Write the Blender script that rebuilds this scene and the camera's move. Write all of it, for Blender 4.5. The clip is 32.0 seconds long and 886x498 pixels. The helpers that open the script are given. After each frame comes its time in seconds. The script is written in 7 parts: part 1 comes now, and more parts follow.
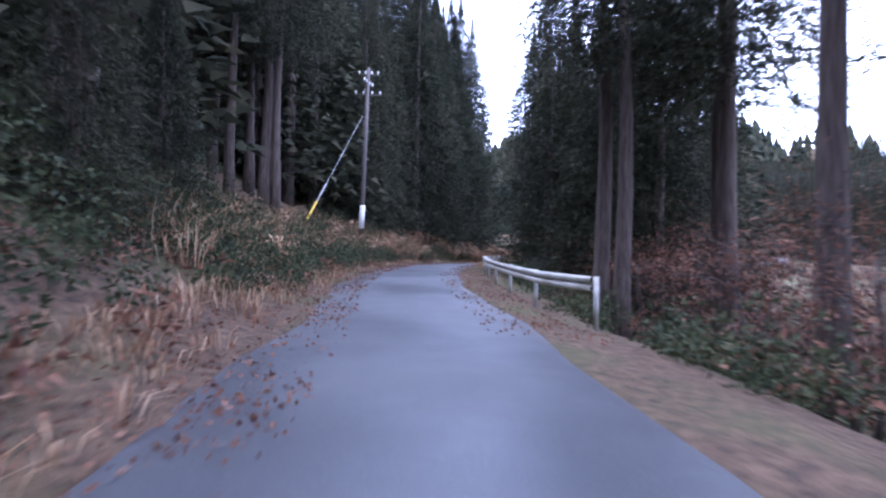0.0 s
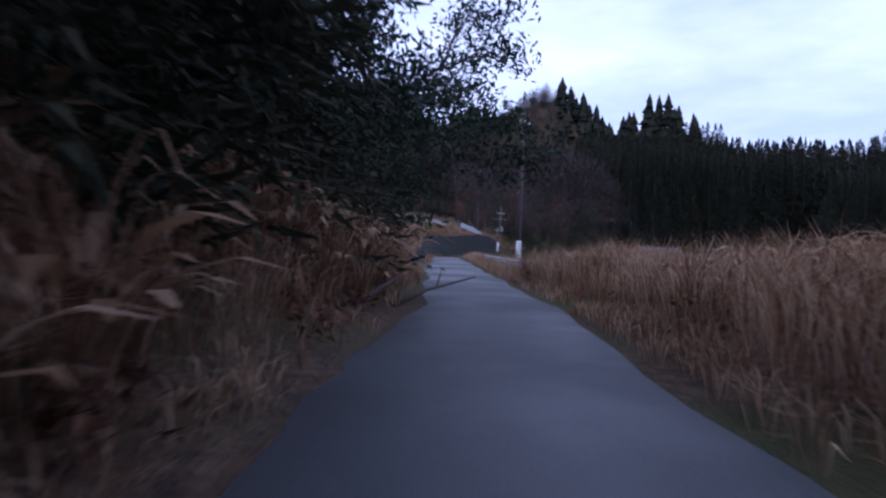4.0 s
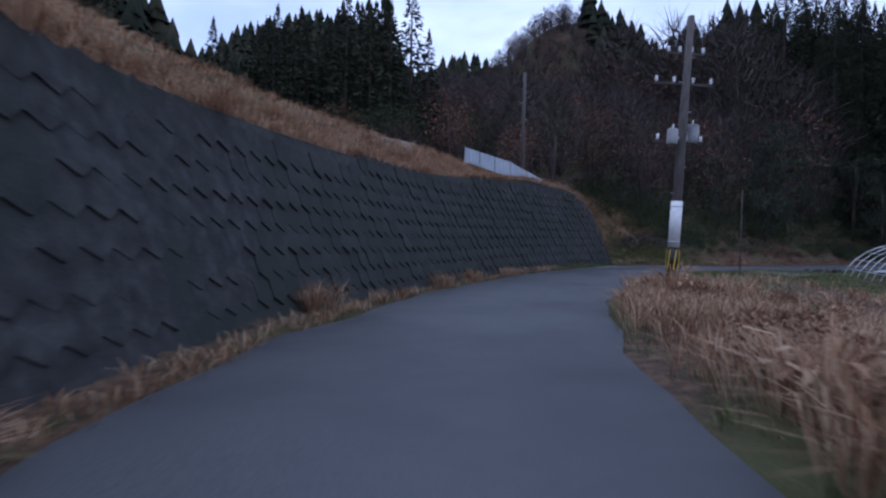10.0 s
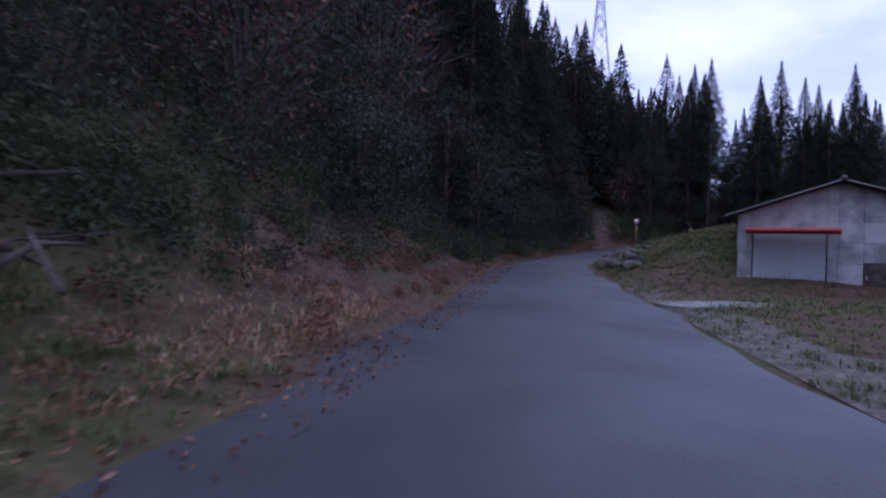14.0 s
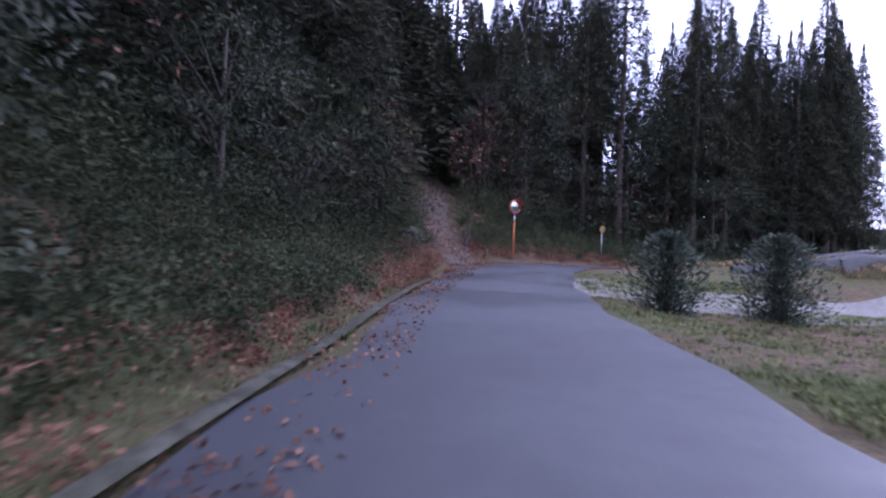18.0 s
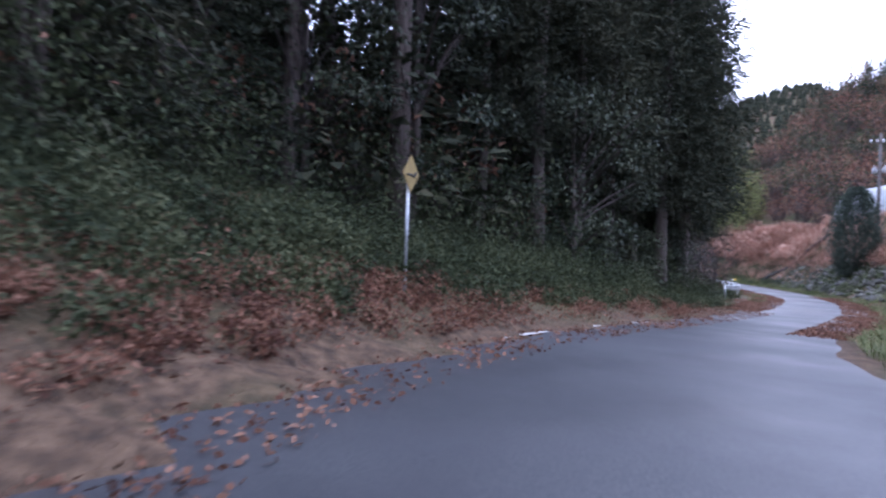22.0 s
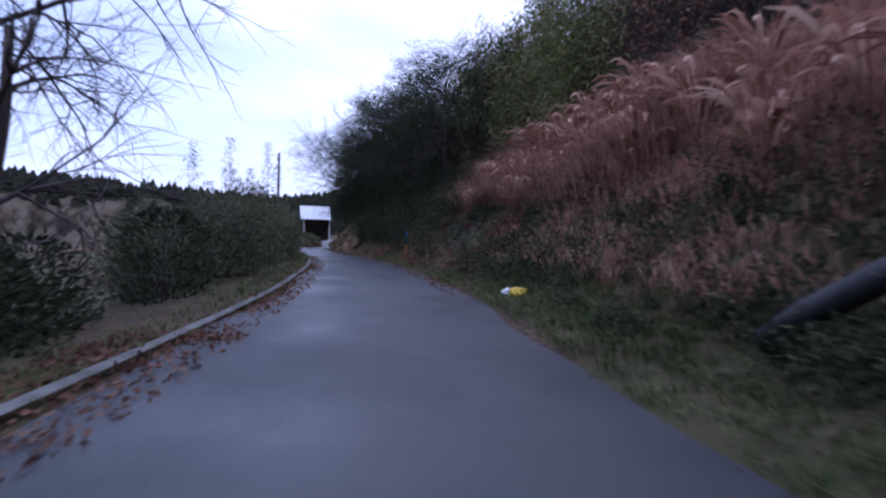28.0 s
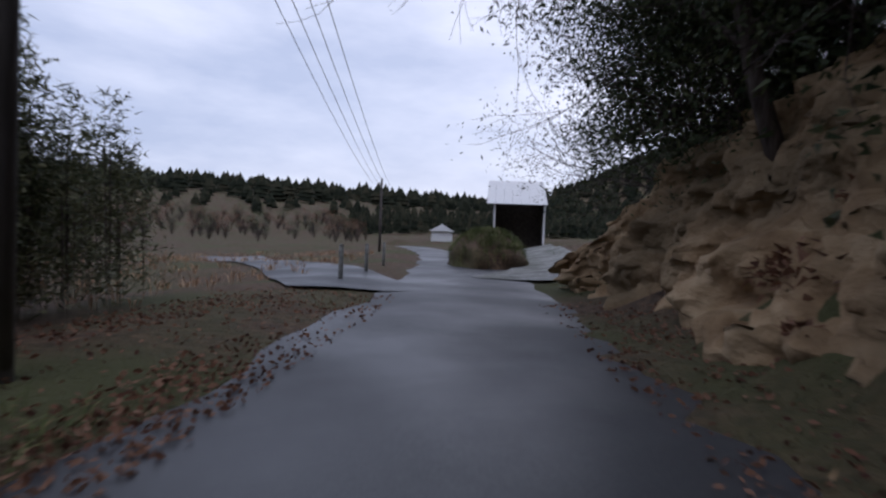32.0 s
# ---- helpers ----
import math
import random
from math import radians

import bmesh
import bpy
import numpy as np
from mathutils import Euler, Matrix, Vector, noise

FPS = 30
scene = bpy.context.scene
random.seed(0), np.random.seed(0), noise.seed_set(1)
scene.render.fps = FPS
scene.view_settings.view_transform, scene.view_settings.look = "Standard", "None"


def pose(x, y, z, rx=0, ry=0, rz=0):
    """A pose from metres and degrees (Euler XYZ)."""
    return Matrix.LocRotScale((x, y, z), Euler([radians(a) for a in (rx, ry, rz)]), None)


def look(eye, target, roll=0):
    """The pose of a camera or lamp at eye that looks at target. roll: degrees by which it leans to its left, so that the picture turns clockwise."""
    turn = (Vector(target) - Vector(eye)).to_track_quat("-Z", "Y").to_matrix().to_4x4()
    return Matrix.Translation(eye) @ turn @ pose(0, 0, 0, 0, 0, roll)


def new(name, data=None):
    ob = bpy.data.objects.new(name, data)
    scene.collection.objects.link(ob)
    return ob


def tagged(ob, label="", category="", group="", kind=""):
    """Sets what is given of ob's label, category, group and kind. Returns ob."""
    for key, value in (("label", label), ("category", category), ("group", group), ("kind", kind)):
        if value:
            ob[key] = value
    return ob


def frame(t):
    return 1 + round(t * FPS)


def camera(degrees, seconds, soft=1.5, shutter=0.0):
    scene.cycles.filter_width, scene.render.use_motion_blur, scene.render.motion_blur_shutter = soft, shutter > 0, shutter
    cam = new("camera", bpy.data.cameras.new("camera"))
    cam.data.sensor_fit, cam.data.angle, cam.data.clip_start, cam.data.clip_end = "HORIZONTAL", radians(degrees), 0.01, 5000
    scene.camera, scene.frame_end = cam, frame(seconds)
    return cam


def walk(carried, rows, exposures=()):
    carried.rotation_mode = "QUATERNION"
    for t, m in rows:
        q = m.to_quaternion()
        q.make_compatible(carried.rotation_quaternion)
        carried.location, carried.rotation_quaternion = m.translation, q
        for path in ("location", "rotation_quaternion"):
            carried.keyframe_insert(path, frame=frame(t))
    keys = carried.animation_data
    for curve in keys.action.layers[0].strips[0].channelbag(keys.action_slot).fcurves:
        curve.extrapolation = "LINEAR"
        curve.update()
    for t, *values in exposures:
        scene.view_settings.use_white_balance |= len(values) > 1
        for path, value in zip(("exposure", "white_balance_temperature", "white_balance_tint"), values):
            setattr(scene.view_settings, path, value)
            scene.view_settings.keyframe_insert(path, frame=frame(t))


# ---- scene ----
cam = camera(76.9, 32.0, soft=2.3, shutter=0.2)

# seconds, x, y, z, pitch, roll, yaw
ROWS = (
    (0, 0.00, -0.00, 0.00, 2.02, -1.31, -0.00), (0.5, -0.52, 7.60, 0.31, 2.10, -1.81, 5.05), (1, -1.14, 15.15, 0.61, 1.81, -2.35, 6.87),
    (1.5, -1.45, 22.54, 0.92, 1.21, -2.39, 6.48), (2, -1.21, 29.42, 1.21, 1.29, -2.00, 3.63), (2.5, -0.74, 36.06, 1.42, 1.26, -1.69, -1.61),
    (3, 0.34, 42.42, 1.58, 1.15, -2.21, -8.35), (3.5, 2.21, 48.25, 1.70, 0.91, -2.42, -14.95), (4, 4.49, 53.66, 1.79, 0.37, -2.31, -20.57),
    (4.5, 6.91, 58.98, 1.86, -0.07, -1.73, -23.22), (5, 9.24, 64.52, 1.95, 0.00, -1.60, -20.41), (5.5, 11.33, 70.34, 2.03, -0.01, -1.76, -18.75),
    (6, 13.41, 76.34, 2.11, -0.30, -2.12, -19.51), (6.5, 15.72, 82.44, 2.16, -0.70, -2.55, -21.67), (7, 18.08, 88.67, 2.21, -0.66, -2.49, -21.36),
    (7.5, 20.51, 95.10, 2.26, -0.65, -1.89, -21.19), (8, 23.02, 101.59, 2.31, -0.76, -1.60, -21.02), (8.5, 25.49, 108.00, 2.37, -0.80, -1.48, -20.99),
    (9, 27.76, 114.05, 2.41, -0.81, -1.45, -21.13), (9.5, 30.01, 119.62, 2.42, -0.83, -1.31, -21.23), (10, 32.28, 124.60, 2.41, -0.92, -1.38, -22.34),
    (10.5, 34.70, 129.02, 2.38, -0.65, -1.20, -25.67), (11, 37.28, 133.10, 2.33, -0.49, -1.12, -30.56), (11.5, 40.23, 136.78, 2.29, 0.02, -1.72, -36.03),
    (12, 43.52, 140.16, 2.33, 0.40, -2.57, -44.32), (12.5, 47.38, 142.86, 2.43, 0.57, -2.15, -50.53), (13, 51.06, 145.35, 2.48, 0.31, -1.68, -57.42),
    (13.5, 54.90, 147.07, 2.49, -0.30, -1.33, -63.62), (14, 58.74, 148.42, 2.45, -0.80, -1.13, -69.40), (14.5, 62.80, 149.17, 2.38, -1.01, -1.02, -74.25),
    (15, 67.23, 150.16, 2.34, -0.61, -1.34, -74.28), (15.5, 72.06, 151.17, 2.34, -0.12, -1.70, -74.68), (16, 77.28, 152.24, 2.36, 0.26, -2.06, -75.05),
    (16.5, 82.88, 153.35, 2.41, 0.45, -2.39, -76.55), (17, 88.93, 154.18, 2.47, 0.41, -2.28, -81.79), (17.5, 95.14, 154.45, 2.55, 0.47, -2.12, -86.29),
    (18, 100.94, 154.38, 2.63, 0.25, -2.30, -89.81), (18.5, 106.08, 154.22, 2.72, 0.36, -2.44, -91.80), (19, 110.65, 154.04, 2.81, 0.62, -2.43, -93.17),
    (19.5, 114.88, 153.72, 2.88, 0.72, -2.23, -94.61), (20, 118.72, 153.26, 2.98, 0.70, -1.87, -96.22), (20.5, 122.02, 152.66, 3.10, 0.56, -1.41, -98.31),
    (21, 125.06, 151.73, 3.25, 0.28, -1.45, -102.65), (21.5, 127.91, 150.46, 3.35, -0.10, -1.49, -111.27), (22, 130.82, 148.82, 3.38, -0.39, -2.13, -126.13),
    (22.5, 133.01, 145.79, 3.36, -1.04, -2.04, -137.13), (23, 134.97, 142.50, 3.22, -2.01, -1.61, -148.16), (23.5, 136.64, 138.90, 3.01, -2.46, -1.13, -156.61),
    (24, 137.96, 134.93, 2.80, -2.15, -1.17, -162.12), (24.5, 139.12, 130.78, 2.60, -1.83, -1.88, -165.99), (25, 140.36, 126.05, 2.46, -1.56, -1.90, -165.52),
    (25.5, 141.91, 120.85, 2.33, -1.56, -1.57, -163.74), (26, 143.82, 115.26, 2.18, -1.83, -1.06, -161.63), (26.5, 146.15, 109.34, 2.03, -2.12, -0.65, -158.61),
    (27, 149.53, 103.42, 1.88, -1.68, -1.26, -152.65), (27.5, 153.36, 97.93, 1.74, -1.22, -1.86, -147.10), (28, 157.48, 92.91, 1.65, -1.02, -2.07, -142.46),
    (28.5, 161.59, 88.47, 1.59, -1.06, -2.04, -138.91), (29, 165.91, 83.88, 1.58, -1.22, -1.59, -136.01), (29.5, 170.58, 79.51, 1.54, -1.32, -1.32, -133.29),
    (30, 175.53, 75.26, 1.50, -1.45, -1.43, -130.82), (30.5, 180.44, 71.35, 1.45, -1.72, -1.67, -128.00), (31, 184.99, 68.06, 1.41, -1.79, -2.12, -125.20),
    (31.5, 188.88, 65.54, 1.41, -1.54, -2.44, -123.01), (32, 192.26, 63.33, 1.43, -1.50, -2.24, -121.29),
)
EXPOSURES = tuple((t, e, float(np.interp(t, (0, 3, 7, 11, 13, 20, 23, 27, 29, 30, 31, 32), (5060, 4850, 5300, 4950, 5050, 5400, 5150, 5000, 5000, 5500, 5800, 5900))), float(np.interp(t, (4, 7, 9, 11, 12, 13, 14, 17, 19, 20, 21, 22, 23, 27, 30, 32), (28, 24, 20, 16, 24, 34, 37, 37, 37, 33, 26, 24, 27, 29, 26, 17)))) for t, e in ((0.0, 2.9), (1.0, 3.0), (2.4, 2.3), (3.0, 1.5), (3.6, 0.5), (6.5, 0.1), (9.0, 0.1), (11.0, 0.35), (12.0, 0.45), (13.0, 0.5), (14.0, 0.25), (16.5, 1.45), (18.0, 1.8), (19.0, 2.3), (20.0, 2.7), (20.5, 2.6), (21.0, 2.45), (22.0, 2.0), (23.0, 2.05), (24.5, 1.9), (25.5, 1.1), (27.0, 0.15), (28.0, 0.35), (29.0, 0.4), (30.0, 0.3), (31.0, 0.15), (32.0, -0.1)))
walk(cam, [(t, pose(x, y, z, 90 + p, r, w)) for t, x, y, z, p, r, w in ROWS], EXPOSURES)

# ---- world and sun: a bright, closed winter sky ----
def world():
    w = bpy.data.worlds.new("overcast_sky")
    scene.world = w
    w.use_nodes = True
    n, l = w.node_tree.nodes, w.node_tree.links
    bg = n["Background"]
    sky = n.new("ShaderNodeTexSky")
    sky.sky_type, sky.sun_disc = "NISHITA", False
    sky.sun_elevation, sky.sun_rotation = radians(38), radians(150)
    sky.dust_density = 3.0
    co = n.new("ShaderNodeTexCoord")
    mp = n.new("ShaderNodeMapping")
    mp.inputs["Scale"].default_value = (1.6, 1.6, 5.0)
    no = n.new("ShaderNodeTexNoise")
    no.inputs["Scale"].default_value, no.inputs["Detail"].default_value = 1.7, 7.0
    no.inputs["Roughness"].default_value = 0.55
    ra = n.new("ShaderNodeValToRGB")
    ra.color_ramp.elements[0].position, ra.color_ramp.elements[0].color = 0.34, (5.2, 5.8, 7.1, 1)
    ra.color_ramp.elements[1].position, ra.color_ramp.elements[1].color = 0.66, (8.2, 8.5, 9.3, 1)
    mx = n.new("ShaderNodeMix")
    mx.data_type = "RGBA"
    mx.inputs["Factor"].default_value = 0.88
    l.new(co.outputs["Generated"], mp.inputs["Vector"])
    l.new(mp.outputs["Vector"], no.inputs["Vector"])
    l.new(no.outputs["Fac"], ra.inputs["Fac"])
    l.new(sky.outputs["Color"], mx.inputs["A"])
    l.new(ra.outputs["Color"], mx.inputs["B"])
    l.new(mx.outputs["Result"], bg.inputs["Color"])
    bg.inputs["Strength"].default_value = 0.115


world()
sun_data = bpy.data.lights.new("sun", "SUN")
sun_data.energy, sun_data.angle, sun_data.color = 0.6, radians(30), (1.0, 0.96, 0.9)
sun = new("sun", sun_data)
sun.matrix_world = look((0, 0, 0), (0.35, -0.3, -1.0))

# ---- materials ----
def material(name, stops, scale=8.0, rough=0.85, bump=0.3, detail=6.0, metal=0.0, stain=None, stain_scale=0.4, island=0.0, obj=0.0, spec=0.3, stretch=(1, 1, 1), bump_scale=None, dist=0.02, thin=0.0):
    """stops: colours from dark to light along a noise; stain: a second, wide noise's colour; island, obj: how far single pieces differ."""
    m = bpy.data.materials.new(name)
    m.use_nodes = True
    n, l = m.node_tree.nodes, m.node_tree.links
    b = n["Principled BSDF"]
    b.inputs["Roughness"].default_value, b.inputs["Metallic"].default_value = rough, metal
    b.inputs["Specular IOR Level"].default_value = spec
    co = n.new("ShaderNodeTexCoord")
    mp = n.new("ShaderNodeMapping")
    mp.inputs["Scale"].default_value = stretch
    l.new(co.outputs["Object"], mp.inputs["Vector"])
    t1 = n.new("ShaderNodeTexNoise")
    t1.inputs["Scale"].default_value, t1.inputs["Detail"].default_value = scale, detail
    l.new(mp.outputs["Vector"], t1.inputs["Vector"])
    fac = t1.outputs["Fac"]
    for kind, amount in (("island", island), ("obj", obj)):
        if amount:
            g = n.new("ShaderNodeNewGeometry" if kind == "island" else "ShaderNodeObjectInfo")
            a = n.new("ShaderNodeMath")
            a.operation = "MULTIPLY_ADD"
            l.new(g.outputs["Random Per Island" if kind == "island" else "Random"], a.inputs[0])
            a.inputs[1].default_value = amount
            s = n.new("ShaderNodeMath")
            s.operation = "SUBTRACT"
            l.new(fac, s.inputs[0])
            s.inputs[1].default_value = amount / 2
            l.new(s.outputs[0], a.inputs[2])
            fac = a.outputs[0]
    r = n.new("ShaderNodeValToRGB")
    e = r.color_ramp.elements
    while len(e) < len(stops):
        e.new(0.5)
    for i, c in enumerate(stops):
        e[i].position, e[i].color = 0.3 + 0.4 * i / max(1, len(stops) - 1), (*c, 1)
    l.new(fac, r.inputs["Fac"])
    out = r.outputs["Color"]
    if stain:
        t2 = n.new("ShaderNodeTexNoise")
        t2.inputs["Scale"].default_value, t2.inputs["Detail"].default_value = stain_scale, 5.0
        l.new(co.outputs["Object"], t2.inputs["Vector"])
        k = n.new("ShaderNodeMapRange")
        k.inputs["From Min"].default_value, k.inputs["From Max"].default_value = 0.45, 0.62
        l.new(t2.outputs["Fac"], k.inputs["Value"])
        x = n.new("ShaderNodeMix")
        x.data_type = "RGBA"
        l.new(k.outputs["Result"], x.inputs["Factor"])
        l.new(out, x.inputs["A"])
        x.inputs["B"].default_value = (*stain, 1)
        out = x.outputs["Result"]
    l.new(out, b.inputs["Base Color"])
    if thin:
        tr = n.new("ShaderNodeBsdfTranslucent")
        l.new(out, tr.inputs["Color"])
        ms = n.new("ShaderNodeMixShader")
        ms.inputs["Fac"].default_value = thin
        l.new(b.outputs[0], ms.inputs[1])
        l.new(tr.outputs[0], ms.inputs[2])
        l.new(ms.outputs[0], n["Material Output"].inputs["Surface"])
    if bump:
        t3 = n.new("ShaderNodeTexNoise")
        t3.inputs["Scale"].default_value, t3.inputs["Detail"].default_value = bump_scale or scale * 3, 5.0
        l.new(mp.outputs["Vector"], t3.inputs["Vector"])
        bu = n.new("ShaderNodeBump")
        bu.inputs["Strength"].default_value, bu.inputs["Distance"].default_value = bump, dist
        l.new(t3.outputs["Fac"], bu.inputs["Height"])
        l.new(bu.outputs["Normal"], b.inputs["Normal"])
    return m


M = {
    "asphalt": material("wet_asphalt", ((0.03, 0.032, 0.037), (0.046, 0.048, 0.053), (0.065, 0.067, 0.071)), 40, 0.42, 0.25, stain=(0.036, 0.037, 0.042), stain_scale=0.25, spec=0.4, bump_scale=160, dist=0.006),
    "soil": material("leaf_litter_soil", ((0.035, 0.024, 0.016), (0.082, 0.052, 0.032), (0.14, 0.092, 0.056)), 6, 0.95, 1.0, stain=(0.062, 0.064, 0.024), stain_scale=0.22, dist=0.08),
    "cedar": material("cedar_foliage", ((0.018, 0.022, 0.015), (0.037, 0.042, 0.027), (0.07, 0.068, 0.042)), 0.9, 0.85, 0, island=0.30, obj=0.12, thin=0.15, spec=0.1),
    "cedar_far": material("far_cedar_foliage", ((0.013, 0.016, 0.011), (0.023, 0.026, 0.017), (0.04, 0.037, 0.024)), 0.05, 0.95, 0, island=0.35, spec=0.03),
    "bark": material("cedar_bark", ((0.035, 0.026, 0.022), (0.075, 0.058, 0.05), (0.12, 0.10, 0.09)), 6, 0.95, 0.7, stretch=(3, 3, 0.25), obj=0.1),
    "twig": material("bare_twig_bark", ((0.034, 0.027, 0.025), (0.085, 0.066, 0.06)), 9, 0.9, 0.2, island=0.2),
    "shrub": material("evergreen_shrub_leaf", ((0.018, 0.026, 0.013), (0.042, 0.054, 0.026), (0.085, 0.093, 0.045)), 0.8, 0.7, 0, island=0.32, thin=0.2, spec=0.15),
    "gloss_leaf": material("glossy_evergreen_leaf", ((0.014, 0.021, 0.013), (0.033, 0.043, 0.025), (0.065, 0.074, 0.043)), 0.7, 0.55, 0, island=0.3, obj=0.2, thin=0.1, spec=0.22),
    "russet": material("russet_dead_leaf", ((0.07, 0.03, 0.02), (0.15, 0.07, 0.042), (0.24, 0.13, 0.085)), 0.8, 0.85, 0, island=0.5, thin=0.2),
    "straw": material("dry_pampas_straw", ((0.15, 0.075, 0.042), (0.33, 0.195, 0.11), (0.5, 0.36, 0.24)), 0.7, 0.85, 0, island=0.5, thin=0.35),
    "red_straw": material("reddish_pampas_straw", ((0.18, 0.085, 0.06), (0.4, 0.215, 0.15), (0.58, 0.39, 0.29)), 0.7, 0.85, 0, island=0.55, thin=0.35),
    "green_grass": material("winter_grass", ((0.045, 0.065, 0.018), (0.09, 0.11, 0.036), (0.17, 0.17, 0.075)), 0.9, 0.8, 0, island=0.45, thin=0.2),
    "concrete": material("weathered_concrete", ((0.13, 0.13, 0.125), (0.21, 0.21, 0.2), (0.3, 0.3, 0.29)), 7, 0.85, 0.3, stain=(0.1, 0.105, 0.09), stain_scale=0.8),
    "wall": material("mossy_dark_block", ((0.018, 0.018, 0.018), (0.031, 0.031, 0.031), (0.052, 0.052, 0.05)), 4, 0.85, 0.5, stain=(0.024, 0.028, 0.022), stain_scale=0.5, obj=0.25, bump_scale=25),
    "galv": material("galvanised_steel", ((0.42, 0.44, 0.46), (0.56, 0.58, 0.6)), 5, 0.42, 0.05, metal=0.7, stain=(0.33, 0.34, 0.33), stain_scale=1.2),
    "rail_white": material("worn_white_rail_paint", ((0.36, 0.36, 0.34), (0.5, 0.5, 0.47)), 5, 0.55, 0.08, stain=(0.24, 0.235, 0.19), stain_scale=1.5),
    "pole": material("grey_brown_pole", ((0.07, 0.06, 0.055), (0.12, 0.105, 0.1)), 6, 0.85, 0.2, stretch=(2, 2, 0.4)),
    "white_plate": material("white_pole_sheet", ((0.62, 0.62, 0.63), (0.74, 0.74, 0.75)), 6, 0.5, 0.05),
    "stone": material("mossy_stone", ((0.026, 0.025, 0.023), (0.065, 0.06, 0.054), (0.145, 0.14, 0.13)), 3, 0.9, 0.8, stain=(0.05, 0.058, 0.022), stain_scale=1.4, obj=0.3),
    "mossy_rock": material("moss_grown_rock", ((0.02, 0.02, 0.015), (0.045, 0.043, 0.033), (0.1, 0.096, 0.08)), 3, 0.95, 1.0, stain=(0.045, 0.058, 0.016), stain_scale=0.9, obj=0.35),
    "clay": material("eroded_clay", ((0.15, 0.09, 0.045), (0.28, 0.185, 0.1), (0.42, 0.31, 0.19)), 1.6, 0.95, 1.0, stain=(0.16, 0.115, 0.065), stain_scale=0.35, dist=0.12),
}

# ---- building helpers ----
def mesh_np(name, verts, faces, mats, smooth=False, slots=None):
    """One mesh from numpy arrays; faces all of one length."""
    me = bpy.data.meshes.new(name)
    verts, faces = np.asarray(verts, dtype=np.float32), np.asarray(faces, dtype=np.int32)
    k = faces.shape[1]
    me.vertices.add(len(verts))
    me.vertices.foreach_set("co", verts.ravel())
    me.loops.add(faces.size)
    me.loops.foreach_set("vertex_index", faces.ravel())
    me.polygons.add(len(faces))
    me.polygons.foreach_set("loop_start", np.arange(0, faces.size, k, dtype=np.int32))
    for m in mats if isinstance(mats, (list, tuple)) else [mats]:
        me.materials.append(M[m])
    if slots is not None:
        me.polygons.foreach_set("material_index", np.asarray(slots, dtype=np.int32))
    me.update(calc_edges=True)
    if smooth:
        me.polygons.foreach_set("use_smooth", np.ones(len(faces), dtype=bool))
    return me


def bm_mesh(name, bm, mat, smooth=False):
    me = bpy.data.meshes.new(name)
    bm.to_mesh(me)
    bm.free()
    for m in mat if isinstance(mat, (list, tuple)) else [mat]:
        me.materials.append(M[m])
    if smooth:
        for p in me.polygons:
            p.use_smooth = True
    return me


def part(name, data, parent, m=None, label=""):
    ob = new(name, data)
    ob.parent = parent
    if m is not None:
        ob.matrix_basis = m
    if label:
        ob["label"] = label
    return ob


def box(bm, x, y, z, sx, sy, sz, bevel=0.0, m=None):
    """A box with its centre at x, y, z; edges bevelled."""
    r = bmesh.ops.create_cube(bm, size=1.0, matrix=(m or Matrix()) @ Matrix.Translation((x, y, z)) @ Matrix.Diagonal((sx, sy, sz, 1)))
    if bevel:
        edges = {e for v in r["verts"] for e in v.link_edges}
        bmesh.ops.bevel(bm, geom=list(edges), offset=bevel, segments=2, affect="EDGES")


def tube(bm, pts, radii, sides=8, cap=True):
    """A tube through points, its radius given at each."""
    pts = [Vector(p) for p in pts]
    rings, up = [], None
    for i, p in enumerate(pts):
        d = (pts[min(i + 1, len(pts) - 1)] - pts[max(i - 1, 0)]).normalized()
        if up is None:
            up = d.orthogonal().normalized()
        up = (up - d * up.dot(d)).normalized()
        side = d.cross(up)
        r = radii[i] if hasattr(radii, "__len__") else radii
        rings.append([bm.verts.new(p + (up * math.cos(a) + side * math.sin(a)) * r) for a in (2 * math.pi * k / sides for k in range(sides))])
    for a, b in zip(rings, rings[1:]):
        for k in range(sides):
            bm.faces.new((a[k], a[(k + 1) % sides], b[(k + 1) % sides], b[k]))
    if cap:
        bm.faces.new(rings[0][::-1])
        bm.faces.new(rings[-1])


# ---- the road's line: seconds of travel serve as stations ----
R = np.array(ROWS)
CAMERA_HEIGHT = 1.25
ts = np.arange(-6.0, 41.01, 0.1)
px, py, pz = (np.interp(ts, R[:, 0], R[:, k]) for k in (1, 2, 3))
pz = pz - CAMERA_HEIGHT
back, ahead = ts < 0, ts > 32
px[back], py[back], pz[back] = 0.4 * ts[back] * -1 + 0, 15.0 * ts[back], 0.5 * ts[back] - CAMERA_HEIGHT
h_end = radians(-127.0) + radians(1.0) * (ts[ahead] - 32) * 2
px[ahead] = R[-1, 1] + np.cumsum(-np.sin(h_end)) * 0.8
py[ahead] = R[-1, 2] + np.cumsum(np.cos(h_end)) * 0.8
pz[ahead] = R[-1, 3] - CAMERA_HEIGHT - 0.05 * (ts[ahead] - 32)
for _ in range(6):
    for arr in (px, py, pz):
        arr[1:-1] = (arr[:-2] + 2 * arr[1:-1] + arr[2:]) / 4
tx, ty = np.gradient(px), np.gradient(py)
tl = np.hypot(tx, ty)
tx, ty = tx / tl, ty / tl

